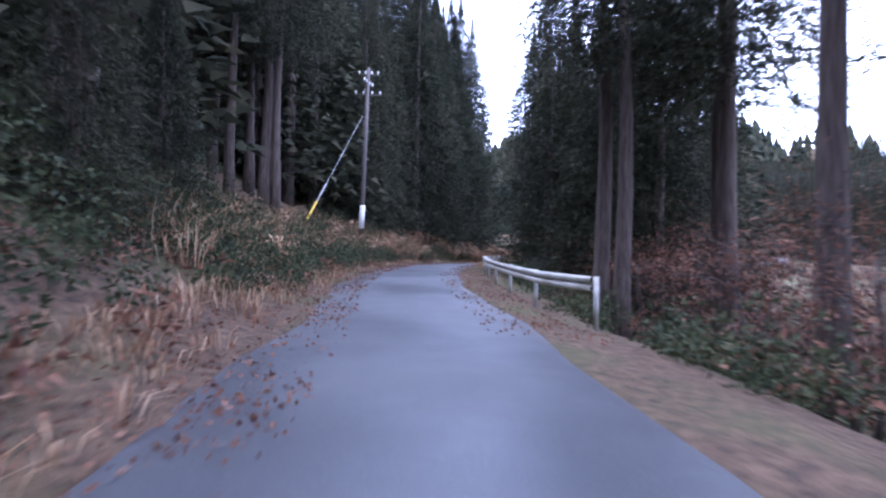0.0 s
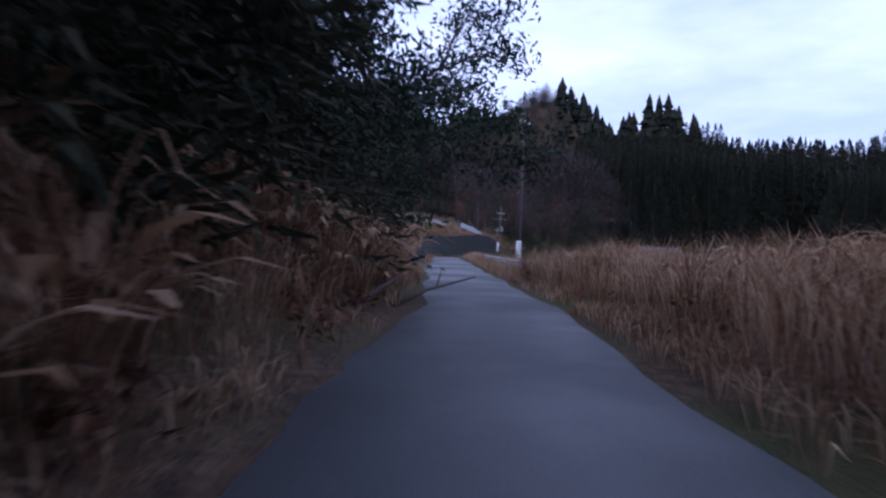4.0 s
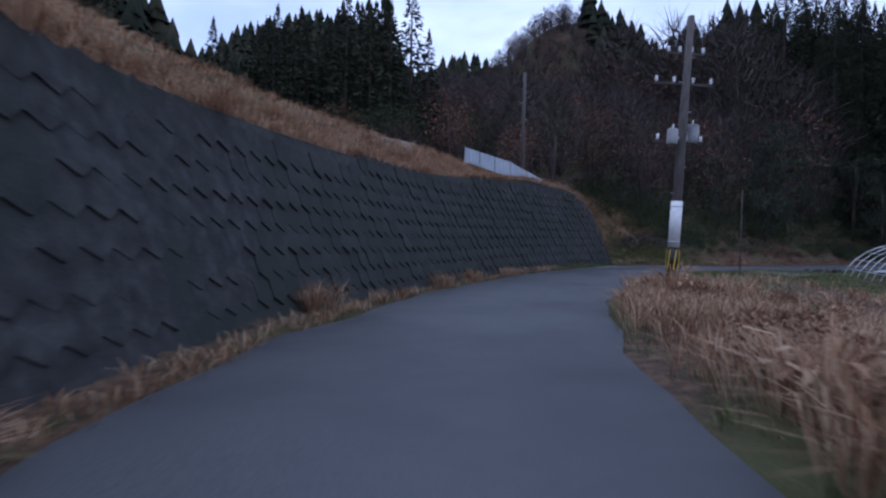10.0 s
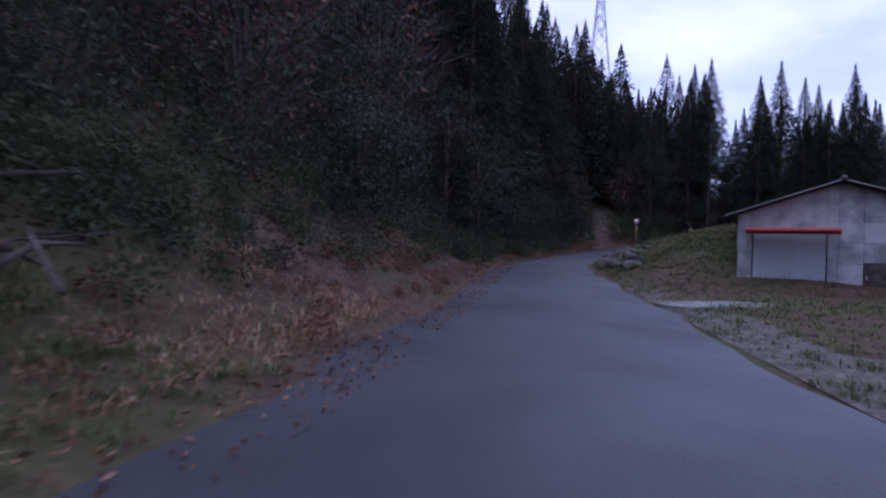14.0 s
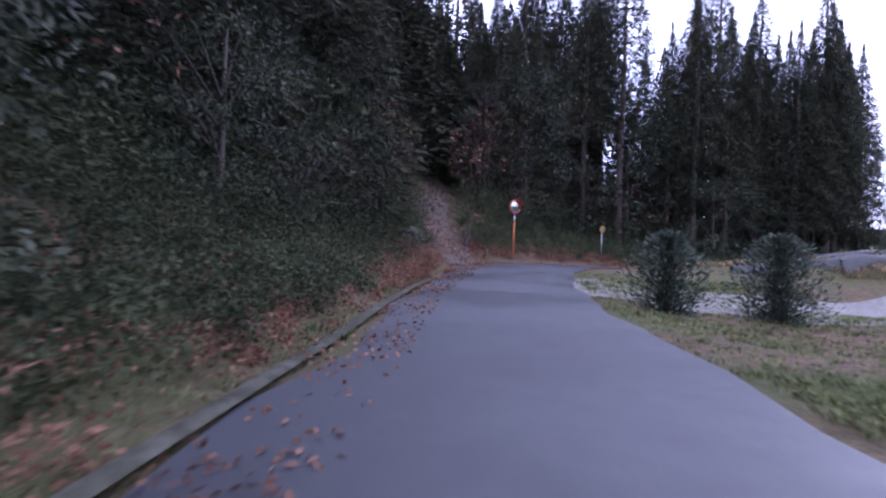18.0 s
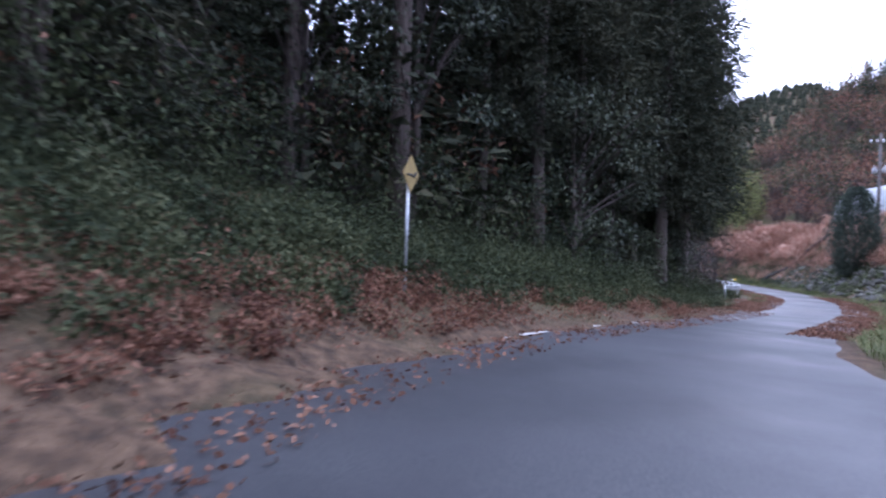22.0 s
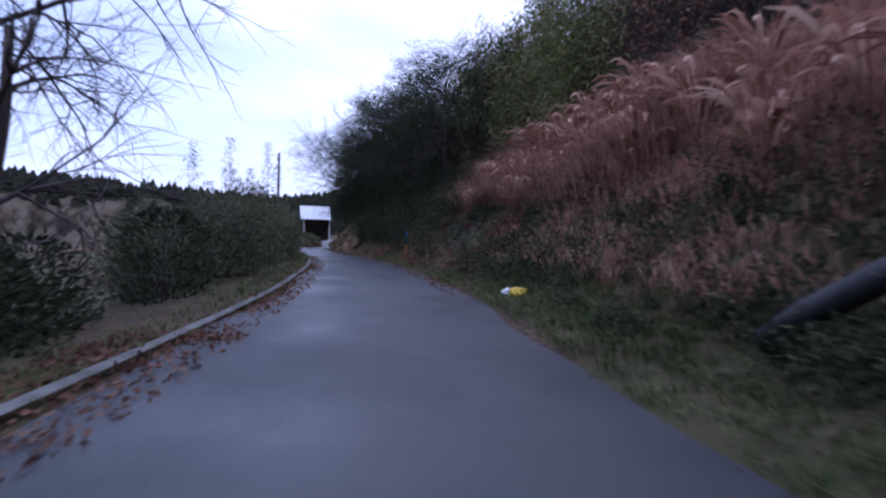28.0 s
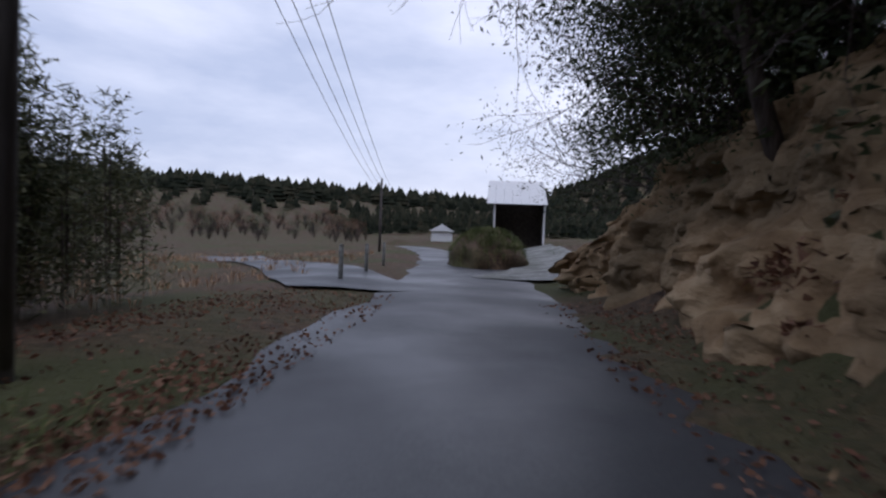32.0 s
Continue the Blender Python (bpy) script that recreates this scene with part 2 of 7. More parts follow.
EDGE = np.array((
    (-6, 1.5, 1.9), (0, 1.5, 1.9), (1.5, 2.0, 2.0), (2.7, 1.7, 2.6), (4, 1.4, 1.9), (5.2, 1.0, 1.8), (7.5, 1.3, 1.8), (8.7, 1.7, 1.5), (9.7, 2.2, 1.6),
    (10.7, 2.9, 1.4), (12, 2.9, 1.6), (13, 2.7, 1.9), (14, 2.5, 2.4), (15.4, 1.9, 2.8), (16.2, 1.8, 2.8), (17.2, 1.9, 2.6), (18.7, 1.3, 2.75),
    (20, 1.3, 3.0), (21, 2.4, 3.0), (22.5, 3.0, 2.8), (24, 1.6, 2.3), (25.3, 1.1, 2.8), (26.2, 1.3, 2.6), (27, 2.3, 1.9), (28, 2.3, 2.1),
    (29.5, 2.3, 1.9), (30.5, 2.0, 2.1), (31.7, 2.2, 1.9), (33, 2.3, 1.6), (41, 2.0, 1.8)))
el, er = np.interp(ts, EDGE[:, 0], EDGE[:, 1]), np.interp(ts, EDGE[:, 0], EDGE[:, 2])

# heights of the ground over the road, by distance from the road's edge, at stations along it
AWAY = np.array((0.0, 1.3, 3.0, 6.0, 11.0, 23.0, 58.0, 150.0, 300.0, 800.0))
LEFT = {
    -6: (0, 0.3, 1.1, 3.0, 6.0, 13, 32, 60, 90, 110), 2.2: (0, 0.3, 1.1, 3.0, 6.0, 13, 32, 60, 90, 110), 3.0: (0, 0.3, 1.2, 2.8, 5.0, 10, 26, 56, 90, 110), 4.5: (0, 0.3, 1.2, 2.5, 4.5, 9, 22, 50, 95, 120),
    5.6: (0, 0.1, 0.4, 1.4, 3.6, 7, 12, 40, 85, 120), 6.4: (0, 0.1, 0.8, 2.0, 4.0, 7, 11, 39, 85, 120), 7.0: (0, 0.1, 1.0, 2.4, 4.4, 7, 10, 38, 85, 120), 7.7: (0, 0.1, 1.2, 3.1, 5.0, 7, 9, 36, 80, 120), 8.4: (0, 0.1, 1.9, 4.2, 5.4, 7, 9, 34, 76, 110),
    9.4: (0, 0.1, 2.7, 5.0, 6.2, 7.6, 9, 32, 62, 88), 10.5: (0, 0.1, 3.2, 5.6, 6.6, 7.6, 9, 26, 50, 76), 11.7: (0, 0.1, 3.6, 5.8, 6.8, 8, 10, 24, 46, 70), 13.0: (0, 0.1, 3.8, 5.0, 6.6, 8, 12, 32, 56, 84),
    13.8: (0, 0.3, 1.4, 3.2, 5.8, 8.5, 14, 34, 58, 86), 15.0: (0, 0.3, 1.4, 3.6, 6.8, 11.5, 20, 42, 68, 94), 16.0: (0, 0.3, 1.4, 3.8, 7.0, 12, 20, 42, 68, 92), 18.0: (0, 0.1, 0.9, 3.2, 7.2, 13.5, 25, 46, 68, 92), 20.0: (0, 0.1, 0.5, 1.8, 5.4, 11, 22, 40, 58, 88),
    21.2: (0, 0.7, 1.3, 2.6, 5.6, 11, 26, 44, 56, 86), 22.3: (0, 0.8, 1.6, 3.2, 5.8, 10, 22, 38, 50, 80), 24.5: (0, 0.2, 0.5, 0.9, 1.4, 2.0, 3, 6, 20, 60), 26.3: (0, 0.0, -0.4, -1.5, -2.5, -3.5, -4, -2, 15, 60), 28.0: (0, 0.0, -0.5, -1.8, -3.0, -3.5, -4, -2, 10, 60),
    29.5: (0, 0.1, -0.2, -1.0, -1.6, -2.2, -3, -2, 12, 75), 32.0: (0, 0.15, 0.0, -0.3, -0.6, -1.0, -1.5, 0, 12, 75), 41: (0, 0.1, 0.0, -0.2, -0.4, -0.6, -1, 0, 12, 70)}
RIGHT = {
    -6: (0, -0.1, -0.6, -1.8, -3.5, -6, -9, -8, 10, 60), 2.6: (0, -0.1, -0.6, -1.8, -3.5, -6, -8, -6, 10, 60), 3.6: (0, 0.1, 0.4, 0.7, 0.4, -0.5, -2, -3, 10, 60), 5.6: (0, 0.1, 0.3, 0.5, 0.2, -0.6, -2, -3, 5, 60),
    6.6: (0, 0.0, -0.4, -1.0, -1.9, -3.0, -3.2, -2.5, 5, 60), 8.6: (0, 0.1, -0.2, -0.8, -1.8, -3.0, -3.2, -2.5, 5, 60), 11.0: (0, 0.15, 0.0, -0.5, -1.3, -2.2, -2.5, -2, 5, 60), 12.3: (0, 0.05, 0.05, -0.3, -0.9, -1.2, -1.4, -1, 5, 60),
    14.5: (0, 0.02, 0.05, 0.05, 0.1, 0.1, -0.5, 0, 5, 60), 15.9: (0, 0.05, 0.1, 0.1, 0.15, 0.2, 0, 0, 5, 60), 16.3: (0, 0.4, 1.0, 1.3, 1.3, 0.6, 0, 0, 5, 60), 16.9: (0, 0.5, 1.5, 2.2, 2.6, 2.2, 0.6, 0, 5, 60), 18.0: (0, 0.25, 1.1, 1.7, 1.9, 1.3, 0, 0, 5, 60), 18.9: (0, -0.1, -0.4, -0.5, -0.5, -0.5, -0.5, 0, 5, 60),
    20.5: (0, -0.05, -0.2, -0.3, -0.3, -0.3, 0, 1, 5, 60), 22.5: (0, 0.1, 0.3, 0.5, 0.8, 1.8, 5, 10, 16, 60), 24.2: (0, 0.1, 0.7, 1.5, 2.4, 3.4, 5.5, 11, 22, 60), 25.3: (0, 0.1, 0.9, 1.8, 2.6, 3.4, 6.0, 12, 28, 66), 26.1: (0, 0.1, 1.7, 3.9, 4.9, 5.6, 8.0, 14, 32, 70),
    27.0: (0, 0.2, 2.2, 5.3, 6.2, 7.2, 11, 22, 46, 90), 27.7: (0, 0.2, 2.1, 5.0, 6.6, 8.6, 13, 28, 52, 90), 28.5: (0, 0.2, 2.0, 4.6, 7.2, 11, 22, 46, 72, 100), 30.0: (0, 0.3, 2.2, 5.2, 9.5, 18, 42, 68, 84, 100), 31.5: (0, 0.4, 3.0, 6.5, 11, 20, 46, 70, 86, 100),
    32.8: (0, 0.4, 3.0, 5.5, 8.5, 17, 48, 76, 90, 100), 33.8: (0, 0.1, 0.6, 1.4, 2.6, 10, 42, 72, 88, 100), 36.0: (0, 0.1, 0.4, 1.0, 2.0, 4, 14, 30, 46, 70), 41: (0, 0.1, 0.2, 0.5, 0.8, 1, 1, 3, 10, 34)}


def spread(table):
    k = np.array(sorted(table))
    v = np.array([table[q] for q in sorted(table)], dtype=float)
    return np.stack([np.interp(ts, k, v[:, j]) for j in range(v.shape[1])], 1)


HL, HR = spread(LEFT), spread(RIGHT)


def nearest(x, y):
    """Index of the nearest station and the distance to its left, for arrays of places."""
    x, y = np.asarray(x, float).ravel(), np.asarray(y, float).ravel()
    idx = np.empty(len(x), int)
    for a in range(0, len(x), 4000):
        q = slice(a, a + 4000)
        idx[q] = np.argmin((x[q, None] - px) ** 2 + (y[q, None] - py) ** 2, 1)
    vx, vy = x - px[idx], y - py[idx]
    side = -ty[idx] * vx + tx[idx] * vy
    return idx, np.where(side >= 0, 1, -1) * np.hypot(vx, vy)


def bumps(x, y):
    return (np.sin(0.31 * x + 1.3 * np.sin(0.17 * y)) * np.sin(0.27 * y + 0.8) + 0.6 * np.sin(0.73 * x - 0.41 * y + 2) + 0.4 * np.sin(1.31 * y + 0.9 * x)) / 2


def raw_height(x, y):
    i, d = nearest(x, y)
    e = np.where(d >= 0, el[i], er[i])
    s = np.clip(np.abs(d) - e, 0, 799)
    k = np.clip(np.searchsorted(AWAY, s, side="right") - 1, 0, len(AWAY) - 2)
    u = (s - AWAY[k]) / (AWAY[k + 1] - AWAY[k])
    H = np.where((d >= 0)[:, None], HL[i], HR[i])
    r = np.arange(len(i))
    h = H[r, k] * (1 - u) + H[r, k + 1] * u
    h += bumps(x, y) * np.clip(s / 8, 0, 1) * np.where(s < 30, 0.25, 0.25 + (s - 30) * 0.02).clip(0, 6)
    return pz[i] - 0.05 + h, i, d, s


GX = np.concatenate((-70 - np.geomspace(6, 2600, 34)[::-1], np.arange(-70, 300.1, 1.0), 300 + np.geomspace(6, 2600, 34)))
GY = np.concatenate((-60 - np.geomspace(6, 2600, 34)[::-1], np.arange(-60, 270.1, 1.0), 270 + np.geomspace(6, 2600, 34)))
gx, gy = np.meshgrid(GX, GY)
gz, gi, gd, gs = raw_height(gx.ravel(), gy.ravel())
gz, gs = gz.reshape(gx.shape), gs.reshape(gx.shape)
soft_z = gz.copy()
for _ in range(40):
    soft_z[1:-1, 1:-1] = (soft_z[1:-1, 1:-1] * 2 + soft_z[:-2, 1:-1] + soft_z[2:, 1:-1] + soft_z[1:-1, :-2] + soft_z[1:-1, 2:]) / 6
mixw = np.clip((gs - 9) / 12, 0, 1)
gz = gz * (1 - mixw) + soft_z * mixw
# wooded hills round the valley: x, y, top, reach across, reach along, turn of the long axis
HILLS = ((138, 283, 75, 44, 62, 24), (164, 238, 58, 34, 46, 24), (74, 392, 113, 92, 60, 0), (150, 385, 98, 76, 60, 0), (-32, 276, 104, 62, 90, 0), (200, 170, 30, 46, 40, 0), (476, -790, 300, 330, 330, 0))
hill_w = np.clip((gs - 18) / 40, 0, 1)
for hx, hy, top0, ra0, rb0, turn0 in HILLS:
    ca, sa = math.cos(radians(turn0)), math.sin(radians(turn0))
    q = ((ca * (gx - hx) + sa * (gy - hy)) / ra0) ** 2 + ((-sa * (gx - hx) + ca * (gy - hy)) / rb0) ** 2
    gz = np.maximum(gz, np.where(hill_w > 0, (top0 + 14) * np.exp(-q ** 0.85) * hill_w - 14, -99))
for _ in range(3):
    soft_z = gz.copy()
    soft_z[1:-1, 1:-1] = (gz[1:-1, 1:-1] * 2 + gz[:-2, 1:-1] + gz[2:, 1:-1] + gz[1:-1, :-2] + gz[1:-1, 2:]) / 6
    gz = np.where(gs > 30, soft_z, gz)
# the ridge behind the plastic tunnels stays low
low_w = np.clip((gs - 24) / 20, 0, 1) * np.clip((215 - gx) / 15, 0, 1) * np.clip((gx - 70) / 20, 0, 1) * np.clip((70 - gy) / 15, 0, 1) * np.clip((gy + 150) / 40, 0, 1)
gz = gz - low_w * np.maximum(gz - 33, 0) * 0.8
# level terraces under the tunnel greenhouses: x, y, turn, length, half width, height
TUNNELS = ((142.2, 93.1, 222.8, 11.0, 3.1, 7.15), (138.5, 89.8, 128.5, 13.5, 3.1, 7.6), (127.7, 81.3, 128.5, 29.0, 3.1, 8.35), (135.8, 79.2, 128.5, 19.5, 3.4, 8.6))
for tx0, ty0, turn0, long0, half0, high0 in TUNNELS:
    ca, sa = math.cos(radians(turn0)), math.sin(radians(turn0))
    u = -sa * (gx - tx0) + ca * (gy - ty0)
    v = ca * (gx - tx0) + sa * (gy - ty0)
    away = np.hypot(np.maximum(np.maximum(-u, u - long0), 0), np.maximum(np.abs(v) - half0, 0))
    w = np.clip(1.3 - away / 4.0, 0, 1) * np.clip((gs - 4.0) / 2.5, 0, 1)
    gz = gz * (1 - w) + (high0 - 0.06) * w


def ground(x, y):
    """Height of the ground sheet at places (arrays or numbers)."""
    x, y = np.atleast_1d(np.asarray(x, float)), np.atleast_1d(np.asarray(y, float))
    i, j = np.clip(np.searchsorted(GX, x) - 1, 0, len(GX) - 2), np.clip(np.searchsorted(GY, y) - 1, 0, len(GY) - 2)
    u, v = (x - GX[i]) / (GX[i + 1] - GX[i]), (y - GY[j]) / (GY[j + 1] - GY[j])
    return gz[j, i] * (1 - u) * (1 - v) + gz[j, i + 1] * u * (1 - v) + gz[j + 1, i] * (1 - u) * v + gz[j + 1, i + 1] * u * v


def station(t, d):
    """The place d metres to the left of the road's line at station t: x, y, road height, heading."""
    x, y, z, ax, ay = (float(np.interp(t, ts, arr)) for arr in (px, py, pz, tx, ty))
    return x - ay * d, y + ax * d, z, math.atan2(-ax, ay)


def on_ground(t, d, sink=0.0):
    x, y, z, h = station(t, d)
    return Vector((x, y, float(ground(x, y)[0]) - sink)), h


# ---- ground sheet and road ----
nx, ny = len(GX), len(GY)
cell = (np.arange(ny - 1)[:, None] * nx + np.arange(nx - 1)).ravel()
tagged(new("ground", mesh_np("ground", np.stack((gx, gy, gz), -1).reshape(-1, 3), np.stack((cell, cell + 1, cell + nx + 1, cell + nx), 1), "soil", smooth=True)),
       "brown leaf-littered winter soil with dead grass", "ground", kind="structure")


def ribbon(name, left, right, lift, mat, a=-6.0, b=41.0, across=7, crown=0.03):
    """A strip along the road between two offsets (arrays over the stations)."""
    q = np.where((ts >= a) & (ts <= b))[0]
    f = np.linspace(0, 1, across)
    off = left[q, None] * (1 - f) + right[q, None] * f
    x, y = px[q, None] - ty[q, None] * off, py[q, None] + tx[q, None] * off
    z = pz[q, None] + lift + crown * (1 - (2 * f - 1) ** 2) + 0 * off
    v = np.stack((x, y, z), -1).reshape(-1, 3)
    c = (np.arange(len(q) - 1)[:, None] * across + np.arange(across - 1)).ravel()
    return mesh_np(name, v, np.stack((c, c + across, c + across + 1, c + 1), 1), mat, smooth=True)


wob = 0.12 * np.sin(ts * 7.3) + 0.08 * np.sin(ts * 17.1 + 1)
asphalt = M["asphalt"].node_tree
wet = asphalt.nodes.new("ShaderNodeTexNoise")
wet.inputs["Scale"].default_value, wet.inputs["Detail"].default_value = 0.35, 6.0
dry = asphalt.nodes.new("ShaderNodeMapRange")
dry.inputs["From Min"].default_value, dry.inputs["From Max"].default_value = 0.38, 0.62
dry.inputs["To Min"].default_value, dry.inputs["To Max"].default_value = 0.38, 0.62
asphalt.links.new(asphalt.nodes["Texture Coordinate"].outputs["Object"], wet.inputs["Vector"])
asphalt.links.new(wet.outputs["Fac"], dry.inputs["Value"])
asphalt.links.new(dry.outputs["Result"], asphalt.nodes["Principled BSDF"].inputs["Roughness"])
tagged(new("road", ribbon("road", el + wob, -er + wob * 0.7, 0.0, "asphalt")), "narrow damp dark grey asphalt lane", "road", kind="structure")

# ---- vegetation kit ----
rng = np.random.default_rng(7)


def cards(c, axis, length, width, g, bend=0.25, tri=False):
    """Leaf blades: one quad or triangle each, rooted at c, along axis, with a random turn about it."""
    n = len(c)
    axis = axis / np.linalg.norm(axis, axis=1, keepdims=True)
    side = np.cross(axis, g.normal(size=(n, 3)))
    side /= np.linalg.norm(side, axis=1, keepdims=True) + 1e-9
    L, W = np.broadcast_to(length, n)[:, None], np.broadcast_to(width, n)[:, None]
    if tri:
        v = np.stack((c + side * W * 0.6, c + axis * L, c - side * W * 0.6), 1).reshape(-1, 3)
        return v, np.arange(3 * n, dtype=np.int32).reshape(-1, 3)
    mid = c + axis * L * 0.5
    mid[:, 2] += (bend * L * 0.2)[:, 0]
    tip = c + axis * L
    v = np.stack((c, mid + side * W / 2, tip, mid - side * W / 2), 1).reshape(-1, 3)
    return v, np.arange(4 * n, dtype=np.int32).reshape(-1, 4)


def sprays(c, axis, length, g, fingers=5):
    """Feathery sprays: thin pointed fingers fanned along an axis, one triangle each."""
    n = len(c)
    axis = axis / np.linalg.norm(axis, axis=1, keepdims=True)
    side = np.cross(axis, g.normal(size=(n, 3)))
    side /= np.linalg.norm(side, axis=1, keepdims=True) + 1e-9
    V = []
    for k in range(fingers):
        u = k / (fingers - 1)
        root = c + axis * (length * 0.75 * u)[:, None]
        out = axis * (0.55 + 0.45 * u) + side * ((1 if k % 2 else -1) * (1 - u) * 0.85) + g.normal(0, 0.18, (n, 3))
        w = np.cross(out, g.normal(size=(n, 3)))
        w /= np.linalg.norm(w, axis=1, keepdims=True) + 1e-9
        L = (length * g.uniform(0.4, 0.7, n))[:, None]
        V.append(np.stack((root - w * length[:, None] * 0.07, root + w * length[:, None] * 0.07, root + out * L), 1))
    v = np.stack(V, 1).reshape(-1, 3)
    return v, np.arange(len(v), dtype=np.int32).reshape(-1, 3)


def cedar_crown(name, height, radius, low, n, g, mat="cedar", size=1.0, droop=0.45, fine=False):
    """A ragged, pointed crown of drooping sprays in whorls, with gaps."""
    whorls = max(10, int((height - low) / 0.75))
    k = g.integers(0, whorls, n)
    u = (k + g.random(n) * 0.75) / whorls
    arm = g.integers(0, 7, n)
    ang = arm * 0.9 + k * 2.4 + g.normal(0, 0.22, n)
    reach = radius * np.minimum(1.0, 1.25 * (1 - u) ** 0.85) * (0.8 + 0.2 * np.sin(k * 5.1 + arm * 3.7)) * (1 - u ** 6)
    f = g.random(n) ** 0.55
    r = reach * f
    z = low + u * (height - low) - droop * r * f + g.normal(0, 0.12, n)
    c = np.stack((np.cos(ang) * r, np.sin(ang) * r, z), 1)
    ax = np.stack((np.cos(ang) + g.normal(0, 0.45, n), np.sin(ang) + g.normal(0, 0.45, n), g.normal(-0.35, 0.45, n)), 1)
    ax[u > 0.93, 2] += 1.6
    if fine:
        return mesh_np(name, *sprays(c, ax, (0.38 + 0.42 * g.random(n)) * size * (0.3 + 0.7 * np.clip(2.2 * (1 - u), 0, 1)), g), mat)
    v, q = cards(c, ax, (0.3 + 0.5 * g.random(n)) * size, (0.07 + 0.13 * g.random(n)) * size, g)
    return mesh_np(name, v, q, mat)


def trunk_mesh(name, height, radius, mat="bark", sides=9, lean=0.0, g=None):
    bm = bmesh.new()
    n = 9
    pts = [(lean * (i / n) ** 2 * height + 0.05 * math.sin(i * 1.7), 0.05 * math.cos(i * 1.3), -0.5 + (height + 0.5) * i / n) for i in range(n + 1)]
    tube(bm, pts, [radius * (1.25 if i == 0 else 1) * (1 - 0.85 * i / n) for i in range(n + 1)], sides)
    return bm_mesh(name, bm, mat, True)


def joined(name, v, f, places, scale, turn, mat, wide=None):
    """Many copies of one small shape as one mesh."""
    n, k = len(places), len(v)
    ca, sa = np.cos(turn)[:, None], np.sin(turn)[:, None]
    s = scale[:, None]
    w = s if wide is None else (scale * wide)[:, None]
    x = (v[:, 0] * ca - v[:, 1] * sa) * w + places[:, :1]
    y = (v[:, 0] * sa + v[:, 1] * ca) * w + places[:, 1:2]
    z = v[:, 2] * s + places[:, 2:3]
    V = np.stack((x, y, z), -1).reshape(-1, 3)
    F = (f[None] + (np.arange(n) * k)[:, None, None]).reshape(-1, f.shape[1])
    return mesh_np(name, V, F, mat)


def far_conifer(g, tiers=5, sides=6):
    """A far conifer one metre high: ragged skirts one over another."""
    v, f = [], []
    for t in range(tiers):
        z0, z1 = 0.10 + 0.80 * t / tiers, min(1.0, 0.10 + 0.80 * (t + 2.1) / tiers)
        r = 0.17 * (1 - t / tiers) ** 0.8 + 0.015
        top = len(v)
        v.append((0, 0, z1))
        for k in range(sides):
            a = 2 * math.pi * (k + 0.5 * (t % 2)) / sides + g.normal(0, 0.12)
            q = r * g.uniform(0.65, 1.15)
            v.append((math.cos(a) * q, math.sin(a) * q, z0 - g.uniform(0, 0.05)))
        for k in range(sides):
            f.append((top, top + 1 + k, top + 1 + (k + 1) % sides))
    return np.array(v), np.array(f)


def jitter_grid(x0, x1, y0, y1, step):
    x, y = np.meshgrid(np.arange(x0, x1, step), np.arange(y0, y1, step))
    x, y = x.ravel() + rng.uniform(-0.45, 0.45, x.size) * step, y.ravel() + rng.uniform(-0.45, 0.45, y.size) * step
    i, d = nearest(x, y)
    return x, y, ts[i], d, np.abs(d) - np.where(d >= 0, el[i], er[i])


def trail_line(u):
    """The steep track that climbs away from the bend; u from 0 to 1."""
    return 126.5 + 23 * u, 153.2 + 3.4 * u + 0.6 * math.sin(5 * u)


TRAIL = np.array([trail_line(u) for u in np.linspace(0, 1.1, 23)])


def off_trail(x, y):
    return np.sqrt(np.min((x[:, None] - TRAIL[:, 0]) ** 2 + (y[:, None] - TRAIL[:, 1]) ** 2, 1))


def bare_slope(x, y):
    """The brown leafless hillside north of the bend."""
    u = np.clip(((x - 72) * 40 + (y - 172) * 128) / (40 ** 2 + 128 ** 2), 0, 1)
    return np.hypot(x - 72 - 40 * u, y - 172 - 128 * u) < 21 + 15 * u


def wood(x, y, t, d, s):
    """Where the cedar woods stand: the least distance from the road's edge, by station and side."""
    L = np.interp(t, (-6, 2.6, 2.8, 5.2, 5.5, 6.2, 7, 12.4, 12.7, 13.6, 13.95, 14.4, 15.2, 16.4, 19.4, 20, 21, 23, 23.2, 25.9, 26.05, 41), (5.0, 5.0, 4.2, 4.0, 22, 34, 52, 55, 85, 85, 11, 6.5, 4.2, 3.6, 4.2, 5.2, 5.4, 3.2, 3.0, 3.4, 190, 190))
    Rr = np.interp(t, (-6, 1.2, 1.4, 3.1, 3.25, 23.5, 24, 26.5, 27.8, 28.6, 30, 31, 33, 34, 41), (3.8, 3.8, 4.0, 4.0, 900, 900, 125, 115, 92, 46, 32, 23, 20, 30, 60))
    block = (x < 22) & (x > -80) & (y > 168) & (y < 380) & (s > 40)
    thinned = (d < 0) & (t < 1.35) & (s > 9) | (d < 0) & (t < 3.3) & (s > 13) | (d > 0) & (t > 24.0) & (t < 26.2) & (s > 15)
    return np.where(d >= 0, (s > L) | block, s > Rr) & ~thinned & ~bare_slope(x, y)


# ---- cedar woods ----
NEAR = []
for q, (h, r, low, n) in enumerate(((21, 3.2, 5.0, 6800), (24, 3.3, 9.0, 6000), (18, 3.2, 0.8, 8200), (14, 2.9, 0.2, 7000))):
    NEAR.append((cedar_crown("cedar_crown", h, r, low, n, rng, size=0.66, fine=True), trunk_mesh("cedar_trunk", h * 0.97, 0.19 + 0.004 * h)))


